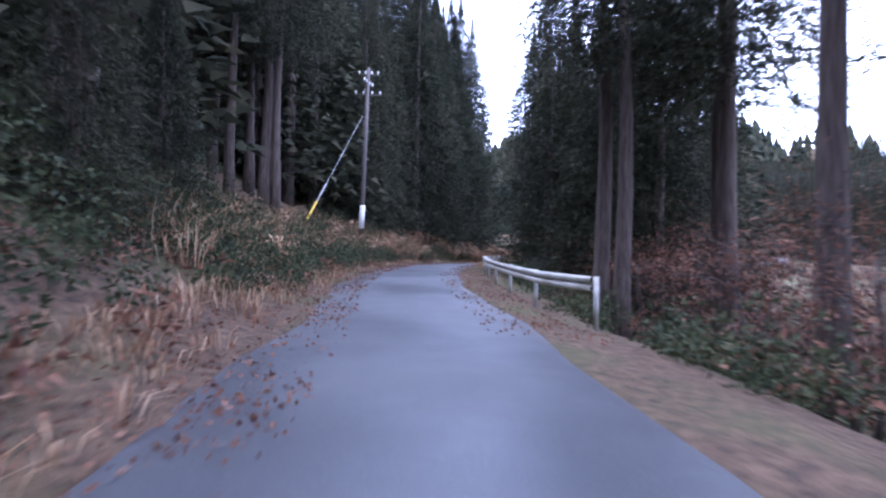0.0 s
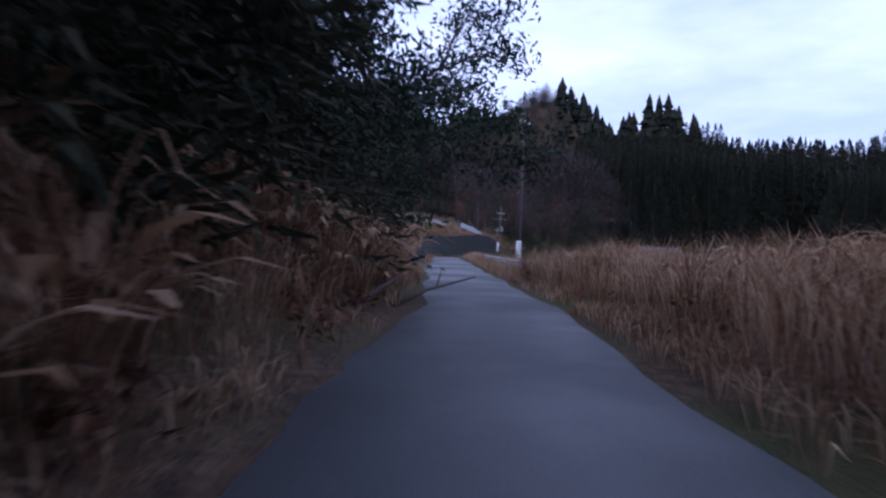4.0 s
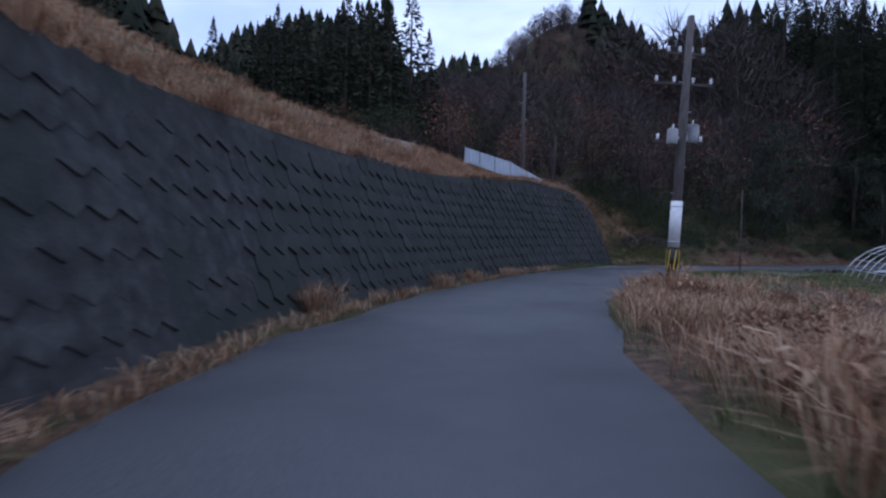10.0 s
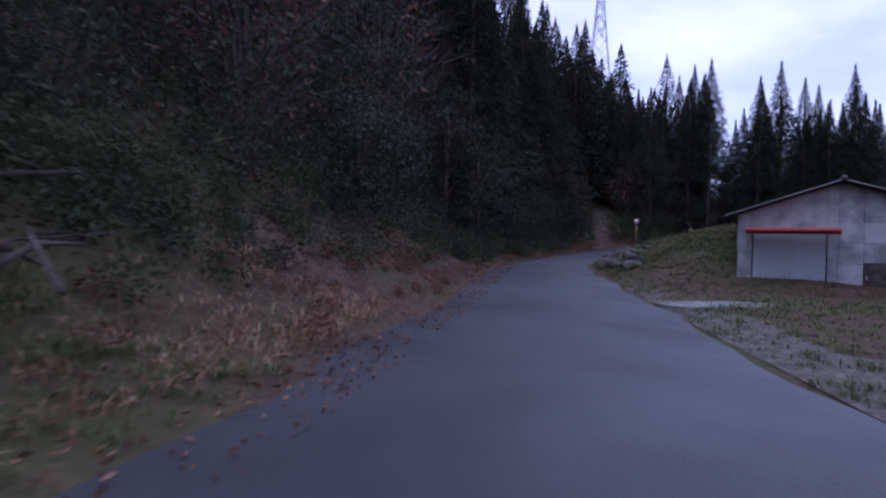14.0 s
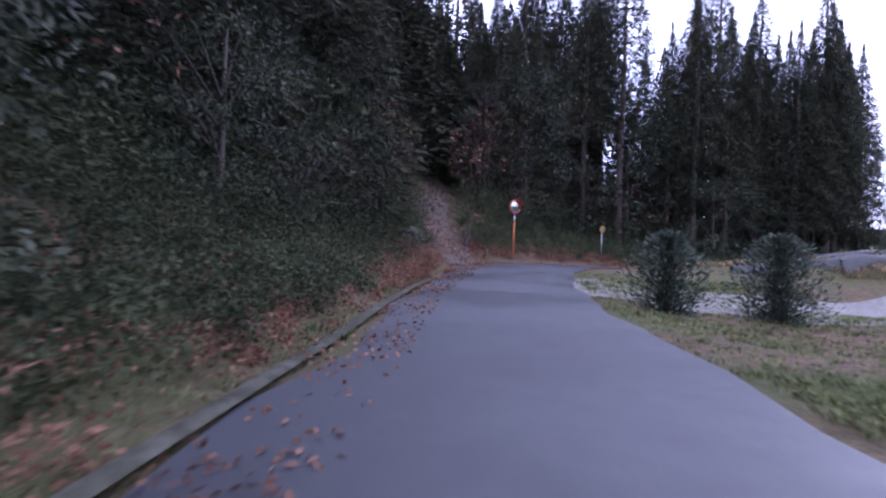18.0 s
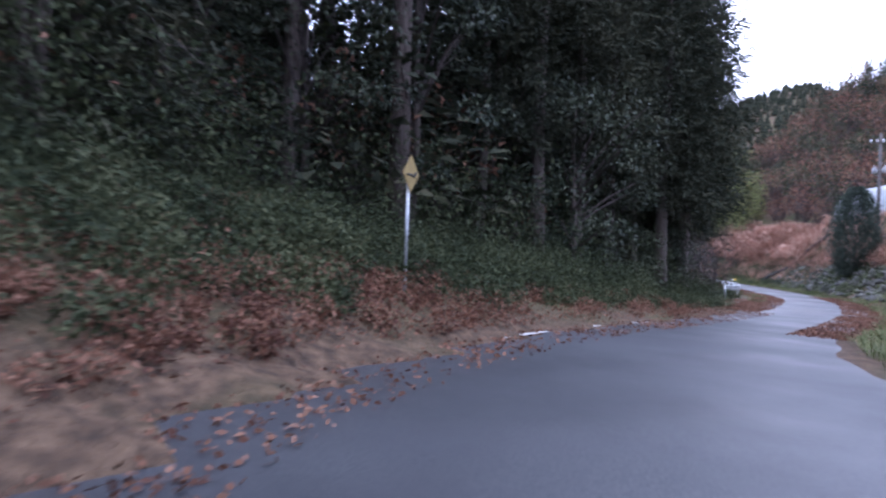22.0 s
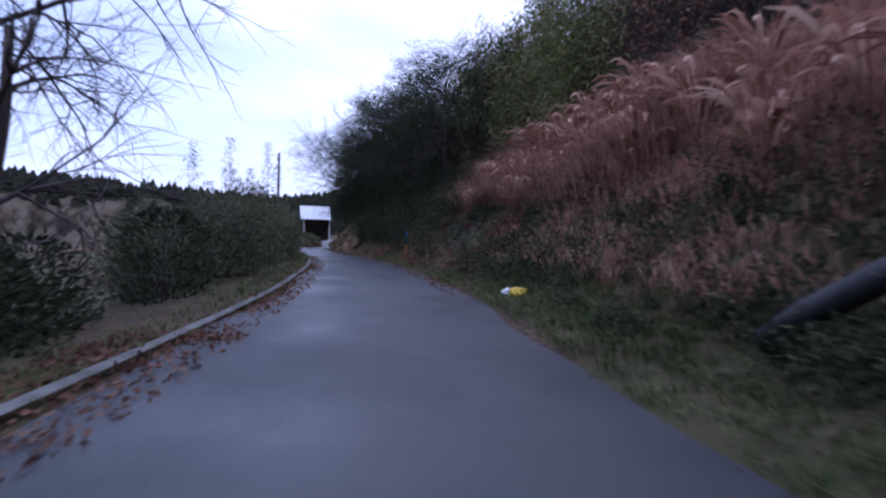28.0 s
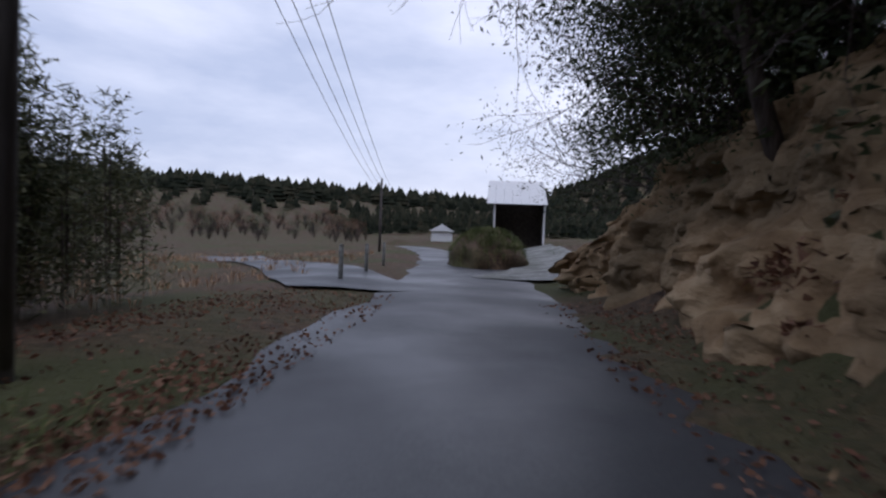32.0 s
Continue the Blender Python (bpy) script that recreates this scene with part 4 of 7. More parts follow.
prof = ((0.0, 0.0), (LEAN, 1.0))
rows_v = []
for off, up, add in ((0, -0.3, 0), (0, 0, 0), (LEAN, 1, 0), (LEAN, 1, 0.28), (LEAN, 1, 1.4)):
    o, h = off * wh * (up > 0) + add, (wh * up if up >= 0 else up + 0 * wh) - (0.0 if add < 1 else 0.05)
    rows_v.append(np.stack((wx + wnx * o, wy + wny * o, wz + h), 1))
wv = np.concatenate(rows_v)
nw = len(wt)
wf = np.concatenate([np.stack((np.arange(nw - 1) + r * nw, np.arange(1, nw) + r * nw, np.arange(1, nw) + (r + 1) * nw, np.arange(nw - 1) + (r + 1) * nw), 1) for r in range(4)] + [np.array([[e + r * nw, e + (r + 1) * nw, e + 3 * nw, e + 4 * nw] for r in (1,) for e in (0, nw - 1)])])
retaining_wall = tagged(new("retaining_wall", mesh_np("retaining_wall", wv, wf, "wall")), "dark mossy concrete block retaining wall, damp", "wall", kind="structure")

fringe_n = 7000
k = rng.integers(0, len(wt), fringe_n)
off = LEAN * wh[k] + 0.05 + 2.8 * rng.random(fringe_n) ** 1.4
fx, fy = wx[k] + wnx[k] * off, wy[k] + wny[k] * off
v, f = blades(fx + rng.normal(0, 0.12, fringe_n), fy + rng.normal(0, 0.12, fringe_n), np.maximum(wz[k] + wh[k] - 0.04, ground(fx, fy) - 0.02), 0.45, 1.5, 0.018, rng, 8, 0.2)
tagged(new("wall_top_grass", mesh_np("wall_top_grass", v, f, "straw")), "dry straw hanging over the top of the wall", "grass", kind="stuff")

# one scale block: a hexagon whose lower lip stands proud
BW, BH = 0.46, 0.40


def scale_block():
    ring = ((0, -0.36), (0.24, -0.2), (0.24, 0.17), (0, 0.3), (-0.24, 0.17), (-0.24, -0.2))
    v = [(x, -0.004 - 0.05 * (0.3 - z) / 0.66, z) for x, z in ring] + [(x, 0.06, z) for x, z in ring]
    f = [tuple(range(6))[::-1]] + [(k, (k + 1) % 6, (k + 1) % 6 + 6, k + 6) for k in range(6)]
    me = bpy.data.meshes.new("block")
    me.from_pydata(v, [], f)
    me.materials.append(M["wall"])
    return me


block_mesh = scale_block()
wl = np.concatenate(((0,), np.cumsum(np.hypot(np.diff(wx), np.diff(wy)))))
block_rows = []
rest_v, rest_f, rest_n = [], [], 0
bv0 = np.array([v.co[:] for v in block_mesh.vertices])
bf0 = [list(p.vertices) for p in block_mesh.polygons]
tri0 = np.array([(p[0], p[k], p[k + 1]) for p in bf0 for k in range(1, len(p) - 1)])
near_blocks = 0
for row in range(10):
    for col in range(int(wl[-1] / BW)):
        q = (col + 0.5 * (row % 2) + 0.3) * BW
        h = float(np.interp(q, wl, wh))
        up = 0.28 + row * BH
        if q > wl[-1] - 0.1 or up > h * 1.03 - 0.1:
            continue
        t = float(np.interp(q, wl, wt))
        nxx, nyy = float(np.interp(q, wl, wnx)), float(np.interp(q, wl, wny))
        o = LEAN * up / 1.03
        x, y, z = float(np.interp(q, wl, wx)) + nxx * o, float(np.interp(q, wl, wy)) + nyy * o, float(np.interp(q, wl, wz)) + up / 1.03
        m = Matrix.Translation((x, y, z)) @ Matrix.Rotation(math.atan2(nyy, nxx) - math.pi / 2, 4, "Z") @ Matrix.Rotation(-math.atan(LEAN), 4, "X") @ pose(0, rng.uniform(-0.012, 0.012), 0, rng.uniform(-2, 2), 0, rng.uniform(-1.5, 1.5))
        if 10.9 < t < 12.5 and near_blocks < 300:
            part("block", block_mesh, retaining_wall, m)
            near_blocks += 1
        else:
            a = np.array(m)
            rest_v.append(bv0 @ a[:3, :3].T + a[:3, 3])
            rest_f.append(tri0 + rest_n)
            rest_n += len(bv0)
ob = part("blocks", mesh_np("blocks", np.concatenate(rest_v), np.concatenate(rest_f), "wall"), retaining_wall)
ob["kind"] = "stuff"
ob.data.shade_flat()


# ---- guard rails ----
def guard_rail(t0, t1, d, mat, label, height=0.72, step=3.0, ends=(0.5, 0.5)):
    """A W-shaped beam on posts that follows the road at a distance; its ends curl away."""
    side = 1 if d > 0 else -1
    tt = np.arange(t0, t1 + 0.01, 0.05)
    pts = [station(float(t), d + side * (ends[0] * max(0, 1 - (t - t0) / 0.12) + ends[1] * max(0, 1 - (t1 - t) / 0.12))) for t in tt]
    thing = tagged(new("guard_rail"), label, "guard rail", "guard rails beside the lane")
    o = Vector((pts[len(pts) // 2][0], pts[len(pts) // 2][1], pts[len(pts) // 2][2]))
    thing.location = o
    shape = ((0.00, 0.0), (-0.045, 0.045), (-0.045, 0.10), (0.01, 0.14), (0.01, 0.17), (-0.045, 0.21), (-0.045, 0.265), (0.0, 0.31))
    bm = bmesh.new()
    rings = []
    for x, y, z, h in pts:
        ring = []
        for thick in (0, 0.006):
            for u, v in (shape if not thick else shape[::-1]):
                w = (u + thick) * side
                ring.append(bm.verts.new((x - math.cos(h) * -w * -1 - o.x, y - math.sin(h) * w - o.y, z + height - 0.31 + v - o.z)))
        rings.append(ring)
    k = len(rings[0])
    for a, b in zip(rings, rings[1:]):
        for j in range(k):
            bm.faces.new((a[j], a[(j + 1) % k], b[(j + 1) % k], b[j]))
    bm.faces.new(rings[0])
    bm.faces.new(rings[-1][::-1])
    bmesh.ops.recalc_face_normals(bm, faces=bm.faces[:])
    part("beam", bm_mesh("beam", bm, mat), thing)
    bm = bmesh.new()
    tube(bm, [(0, 0, -0.4), (0, 0, height)], 0.057, 10)
    post = bm_mesh("post", bm, mat, True)
    run, last = 0.0, None
    for x, y, z, h in pts:
        if last is None or math.hypot(x - last[0], y - last[1]) >= step:
            last = (x, y)
            part("post", post, thing, pose(x - math.cos(h) * 0.09 * side - o.x, y - math.sin(h) * 0.09 * side - o.y, z - o.z))
    return thing


guard_rail(0.72, 3.62, -3.3, "rail_white", "weathered cream-white steel guard rail with leaves behind")
guard_rail(5.9, 7.84, -3.0, "galv", "grey galvanised guard rail above dry grass")
guard_rail(26.15, 28.35, 3.2, "galv", "pale galvanised guard rail above the drop")


# ---- poles ----
def utility_pole(x, y, h, radius, arms, label, sheet=None, lean=(0, 0), cans=(), guard=None, base=None, mat="pole", name="utility_pole"):
    z = float(ground(x, y)[0]) if base is None else base
    thing = tagged(new(name), label, "utility pole", "poles beside the lane")
    thing.matrix_basis = pose(x, y, z, lean[0], lean[1], 0)
    bm = bmesh.new()
    tube(bm, [(0, 0, -0.6), (0, 0, h * 0.5), (0, 0, h)], [radius, radius * 0.85, radius * 0.62], 14)
    part("shaft", bm_mesh("shaft", bm, mat, True), thing)
    for az, length, turn in arms:
        bm = bmesh.new()
        box(bm, 0, 0, 0, length, 0.09, 0.09, 0.012)
        arm = part("crossarm", bm_mesh("crossarm", bm, "pole"), thing, pose(0, 0.12, az, 0, 0, turn))
        bm = bmesh.new()
        tube(bm, [(0, 0, 0), (0, 0, 0.07), (0, 0, 0.09), (0, 0, 0.16), (0, 0, 0.2)], [0.03, 0.06, 0.035, 0.055, 0.02], 8)
        ins = bm_mesh("insulator", bm, "white_plate", True)
        for k in (-0.46, -0.16, 0.16, 0.46):
            part("insulator", ins, arm, pose(k * length, 0, 0.045))
    if sheet:
        bm = bmesh.new()
        tube(bm, [(0, 0, sheet[0]), (0, 0, sheet[1])], radius * 1.06, 16)
        sh = part("sheet", bm_mesh("sheet", bm, "white_plate", True), thing, None, "white wrapped sheet")
        for q in (0.12, 0.88):
            bm = bmesh.new()
            tube(bm, [(0, 0, sheet[0] + (sheet[1] - sheet[0]) * q - 0.015), (0, 0, sheet[0] + (sheet[1] - sheet[0]) * q + 0.015)], radius * 1.09, 16)
            part("band", bm_mesh("band", bm, "galv", True), sh)
    if guard:
        bm = bmesh.new()
        tube(bm, [(0, 0, guard[0]), (0, 0, guard[1])], radius * 1.08, 16)
        g = part("guard", bm_mesh("guard", bm, "black", True), thing, None, "black guard with yellow stripes")
        for k in range(6):
            a = k * math.pi / 3
            bm = bmesh.new()
            tube(bm, [(math.cos(a) * radius * 1.08, math.sin(a) * radius * 1.08, guard[0] + 0.03), (math.cos(a + 0.3) * radius * 1.08, math.sin(a + 0.3) * radius * 1.08, guard[1] - 0.03)], 0.028, 5)
            part("stripe", bm_mesh("stripe", bm, "yellow"), g)
    for cx, cz, w, hh in cans:
        bm = bmesh.new()
        tube(bm, [(0, 0, -hh / 2), (0, 0, -hh / 2 + 0.03), (0, 0, hh / 2 - 0.03), (0, 0, hh / 2)], [w * 0.45, w * 0.5, w * 0.5, w * 0.42], 12)
        can = part("transformer", bm_mesh("transformer", bm, "panel", True), thing, pose(cx, 0, cz))
        bm = bmesh.new()
        tube(bm, [(0, 0, hh / 2), (0, 0, hh / 2 + 0.16)], [0.04, 0.02], 8)
        part("bushing", bm_mesh("bushing", bm, "white_plate", True), can)
        bm = bmesh.new()
        box(bm, -cx / 2, 0, 0, abs(cx), 0.06, 0.08, 0.008)
        part("bracket", bm_mesh("bracket", bm, "galv"), can)
    for k in range(int((h - 3.2) / 0.9)):
        bm = bmesh.new()
        box(bm, (1 if k % 2 else -1) * radius * 1.3, 0, 3.0 + k * 0.9, 0.16, 0.02, 0.02)
        part("step_bolt", bm_mesh("step_bolt", bm, "galv"), thing)
    return thing


utility_pole(-5.25, 35.3, 11.6, 0.16, ((9.9, 1.7, 0), (10.6, 1.2, 70), (11.2, 1.3, 0)), "slim grey utility pole with a white sheet on the bank", sheet=(1.3, 2.75), lean=(0, 1.0))
utility_pole(20.15, 82.8, 9.6, 0.14, ((8.9, 1.3, 20),), "dark utility pole with a white sheet in dry grass", sheet=(0.6, 2.0))
utility_pole(46.0, 138.5, 8.8, 0.17, ((6.6, 1.9, -25), (7.6, 1.2, -25), (4.7, 1.5, -25)), "leaning utility pole with transformers, white sheet and striped guard", sheet=(1.25, 2.75), lean=(0, 3.5), cans=((0.42, 5.0, 0.42, 0.62), (-0.4, 4.8, 0.34, 0.5)), guard=(0.5, 1.2))
utility_pole(197.4, 64.0, 8.4 - float(ground(197.4, 64.0)[0]), 0.13, ((7.9 - float(ground(197.4, 64.0)[0]), 1.7, -35),), "dark brown utility pole beside the bamboo", lean=(0, 0.4))
utility_pole(234.0, 44.0, 6.0, 0.12, ((5.4, 1.3, -35),), "thin far utility pole by the field")
utility_pole(145.0, 99.5, 12.7 - float(ground(145.0, 99.5)[0]), 0.13, ((12.0 - float(ground(145.0, 99.5)[0]), 1.2, 30),), "grey utility pole with small boxes near the plastic tunnels", cans=tuple((q, 10.0 - float(ground(145.0, 99.5)[0]), 0.3, 0.4) for q in (0.32, -0.32)))
utility_pole(126.5, 80.0, 5.0, 0.09, (), "thin brown pole with a white foot on the hillside", sheet=(0.2, 0.9))
utility_pole(48.2, 151.9, 6.5, 0.12, (), "dark bare pole behind the tin fence")


def plain_pole(x, y, h, r, mat, label, name="marker_post", lean=0.0, foot=None):
    z = float(ground(x, y)[0])
    thing = tagged(new(name), label, "post")
    thing.matrix_basis = pose(x, y, z, 0, lean, 0)
    bm = bmesh.new()
    tube(bm, [(0, 0, -0.3), (0, 0, h * 0.5), (0, 0, h - 0.02), (0, 0, h)], [r, r, r, r * 0.6], 10)
    part("shaft", bm_mesh("shaft", bm, mat, True), thing)
    bm = bmesh.new()
    tube(bm, [(0, 0, h), (0, 0, h + 0.04)], [r * 1.15, r * 0.7], 10)
    part("cap", bm_mesh("cap", bm, foot or mat, True), thing)


plain_pole(52.6, 141.4, 3.5, 0.026, "pole", "thin grey steel rod standing in the verge")
plain_pole(12.6, 83.0, 1.1, 0.04, "white_plate", "short white marker post beside the lane")
x, y, z, h = station(30.72, -4.0)
plain_pole(x, y, 0.75, 0.045, "orange", "short orange stake at the foot of the bank")
x, y, z, h = station(30.4, -3.0)
plain_pole(x, y, 0.7, 0.035, "board", "short brown wooden stake in the grass")

# stay of the first pole: a wire with a yellow sleeve
stay = tagged(new("pole_stay"), "slanting stay wire with a yellow plastic sleeve", "stay wire")
g0, g1 = Vector((-7.3, 28.3, float(ground(-7.3, 28.3)[0]))), Vector((-5.3, 35.2, float(ground(-5.25, 35.3)[0]) + 8.5))
for nm, a, b, r, mt in (("wire", 0.0, 1.0, 0.012, "galv"), ("sleeve", 0.0, 0.22, 0.06, "yellow"), ("upper_sleeve", 0.22, 0.36, 0.05, "panel")):
    bm = bmesh.new()
    tube(bm, [g0.lerp(g1, a), g0.lerp(g1, b)], r, 8)
    part(nm, bm_mesh(nm, bm, mt, True), stay)


def wire(a, b, sag, label="thin dark overhead power wire", r=0.012):
    bm = bmesh.new()
    a, b = Vector(a), Vector(b)
    tube(bm, [a.lerp(b, k / 16) - Vector((0, 0, sag * 4 * (k / 16) * (1 - k / 16))) for k in range(17)], r, 5)
    tagged(new("power_wire", bm_mesh("power_wire", bm, "black")), label, "wire", "overhead wires")


p0, p1, p2 = Vector((197.4, 64.0, 8.1)), Vector((234.0, 44.0, 5.3)), Vector((171.0, 71.0, 11.5))
across = Vector((0.55, 0.83, 0)).normalized()
for k in (-0.65, -0.22, 0.22, 0.65):
    wire(p0 + across * k, p1 + across * k, 0.6)
    wire(p2 + across * k, p0 + across * k, 0.5)
for k in (-0.3, 0.3):
    wire((145.0 + k, 99.5, 12.0), (100 + k, 60, 26), 1.5)


# ---- lattice pylon on the hill ----
def pylon(x, y, h):
    z = float(ground(x, y)[0])
    thing = tagged(new("pylon"), "grey steel lattice pylon on the wooded hill", "pylon")
    thing.location = (x, y, z - 1)
    half = lambda u: 4.2 * (1 - u) ** 1.3 + 0.5
    lv = [0, 0.2, 0.36, 0.5, 0.62, 0.72, 0.8, 0.88, 0.95, 1.0]
    for sx in (-1, 1):
        for sy in (-1, 1):
            bm = bmesh.new()
            tube(bm, [(sx * half(u), sy * half(u), u * h) for u in lv], 0.13, 5)
            part("leg", bm_mesh("leg", bm, "galv"), thing)
    for a, b in zip(lv, lv[1:]):
        for k in range(4):
            c, s = ((1, 1), (-1, 1), (-1, -1), (1, -1))[k], ((-1, 1), (-1, -1), (1, -1), (1, 1))[k]
            bm = bmesh.new()
            tube(bm, [(c[0] * half(a), c[1] * half(a), a * h), (s[0] * half(b), s[1] * half(b), b * h)], 0.07, 4)
            tube(bm, [(s[0] * half(a), s[1] * half(a), a * h), (c[0] * half(b), c[1] * half(b), b * h)], 0.07, 4)
            part("brace", bm_mesh("brace", bm, "galv"), thing)
    for u in (0.72, 0.84, 0.95):
        for sx in (-1, 1):
            bm = bmesh.new()
            for sy in (-1, 1):
                tube(bm, [(0, sy * half(u), u * h), (sx * 5.5, 0, u * h + 0.3)], 0.08, 4)
                tube(bm, [(0, sy * half(u), u * h + 1.6), (sx * 5.5, 0, u * h + 0.3)], 0.08, 4)
            part("arm", bm_mesh("arm", bm, "galv"), thing)
            bm = bmesh.new()
            tube(bm, [(sx * 5.4, 0, u * h + 0.3), (sx * 5.4, 0, u * h - 1.4)], 0.12, 6)
            part("insulator", bm_mesh("insulator", bm, "white_plate"), thing)


pylon(204, 162, 44)

# ---- tin fences on the terraces ----
def tin_fence(pts, height, label):
    thing = tagged(new("tin_fence"), label, "fence", "tin fences on the terraces")
    for a, b in zip(pts, pts[1:]):
        a, b = Vector(a), Vector(b)
        n = max(1, round((b - a).length / 0.9))
        for k in range(n):
            p, q = a.lerp(b, k / n), a.lerp(b, (k + 0.96) / n)
            m = 8
            vs = []
            nrm = Vector((q.y - p.y, p.x - q.x, 0)).normalized()
            for j in range(m + 1):
                c = p.lerp(q, j / m) + nrm * (0.018 if j % 2 else -0.018)
                vs += [(c.x, c.y, c.z - 0.15), (c.x, c.y, c.z + height)]
            me = bpy.data.meshes.new("sheet")
            me.from_pydata(vs, [], [(2 * j, 2 * j + 2, 2 * j + 3, 2 * j + 1) for j in range(m)])
            me.materials.append(M["blue_tin"])
            part("sheet", me, thing)
        for e in (a, b):
            bm = bmesh.new()
            tube(bm, [(e.x, e.y, e.z - 0.4), (e.x, e.y, e.z + height + 0.05)], 0.03, 6)
            part("stake", bm_mesh("stake", bm, "galv"), thing)


def gpt(x, y, up=0.0):
    return (x, y, float(ground(x, y)[0]) + up)


tin_fence([gpt(45.6, 154.0, 0.5), gpt(47.4, 151.8, 0.5), gpt(48.4, 150.1, 0.45)], 0.7, "pale blue-grey corrugated tin fence at the wall's end")
tin_fence([gpt(36.5, 157.0, 0.1), gpt(40.0, 154.5, 0.1), gpt(41.6, 151.6)], 0.45, "white corrugated tin fence along a terrace edge")
tin_fence([gpt(27.0, 158.0, 0.1), gpt(33.0, 156.5, 0.1), gpt(35.5, 153.6)], 0.4, "white corrugated tin fence along the upper terrace")


# ---- pipe-frame greenhouses ----
def hoop_house(x, y, turn, length, width, height, label, film=False, z=None, step=1.0, gable=False, tilt=0.0, lines=(2, 4, 6, 7, 8, 10, 12)):
    z = float(ground(x, y)[0]) if z is None else z
    thing = tagged(new("greenhouse"), label, "greenhouse", "tunnel greenhouses")
    thing.matrix_basis = pose(x, y, z, tilt, 0, turn)
    arc = [(width / 2 * math.cos(math.pi * k / 14), 0, 0.25 + (height - 0.25) * math.sin(math.pi * k / 14) ** 0.85 if 0 < k < 14 else 0.0) for k in range(15)]
    bm = bmesh.new()
    tube(bm, [(p[0] * 1.0, 0, p[2]) for p in arc], 0.024, 6)
    hoop = bm_mesh("hoop", bm, "galv", True)
    for k in range(int(length / step) + 1):
        part("hoop", hoop, thing, pose(0, k * step, 0))
    for k in lines:
        bm = bmesh.new()
        tube(bm, [(arc[k][0], -0.1, arc[k][2] - 0.02), (arc[k][0], length + 0.1, arc[k][2] - 0.02)], 0.018, 5)
        part("purlin", bm_mesh("purlin", bm, "galv"), thing)
    for yy in (0, length):
        for xx in (-0.6, 0.6):
            bm = bmesh.new()
            tube(bm, [(xx, yy, -0.2), (xx, yy, height * 0.93)], 0.02, 5)
            part("stud", bm_mesh("stud", bm, "galv"), thing)
    if film:
        n, m = 40, 14
        v, f = [], []
        for j in range(n + 1):
            for p in arc:
                w = 0.02 + 0.015 * math.sin(j * 2.1 + p[0] * 2)
                v.append((p[0] * (1 + w), length * j / n, p[2] * (1 + w * 0.6)))
        for j in range(n):
            for k in range(m):
                a = j * 15 + k
                f.append((a, a + 1, a + 16, a + 15))
        part("film", mesh_np("film", v, f, "film", True), thing, None, "cloudy white plastic film")
        if gable:
            for q in (3, 5, 9, 11):
                bm = bmesh.new()
                tube(bm, [(arc[q][0], 0, -0.1), arc[q]], 0.022, 5)
                part("stud", bm_mesh("stud", bm, "galv"), thing)
                bm = bmesh.new()
                tube(bm, [(0.0, 0, 1.2), arc[q]], 0.02, 5)
                part("brace", bm_mesh("brace", bm, "galv"), thing)
            v = [(x * width / 2, 0.0, z1) for x, z1 in ((-1, -0.3), (1, -0.3), (0.96, 0.9), (-0.96, 0.9))]
        else:
            v = [(p[0], 0.0, p[2]) for p in arc]
        me = bpy.data.meshes.new("end_film")
        me.from_pydata(v, [], [tuple(range(len(v)))])
        me.materials.append(M["film"])
        part("end_film", me, thing)


hoop_house(62.7, 140.8, 153, 34, 5.8, 2.7, "bare galvanised greenhouse frame in dry grass", z=0.08, step=0.5, tilt=-3.7, lines=range(1, 14))
hoop_house(142.2, 93.1, 222.8, 11, 6.2, 3.0, "tunnel greenhouse with white film and an open lattice gable", True, 7.15, gable=True)
hoop_house(138.5, 89.8, 128.5, 13.5, 6.2, 3.1, "tunnel greenhouse under cloudy white film on the terrace", True, 7.6)
hoop_house(127.7, 81.3, 128.5, 29, 6.2, 3.1, "bare galvanised greenhouse frame on the terrace", False, 8.35, 1.0)
hoop_house(135.8, 79.2, 128.5, 19.5, 6.7, 3.6, "tunnel greenhouse under cloudy white film behind another", True, 8.6)


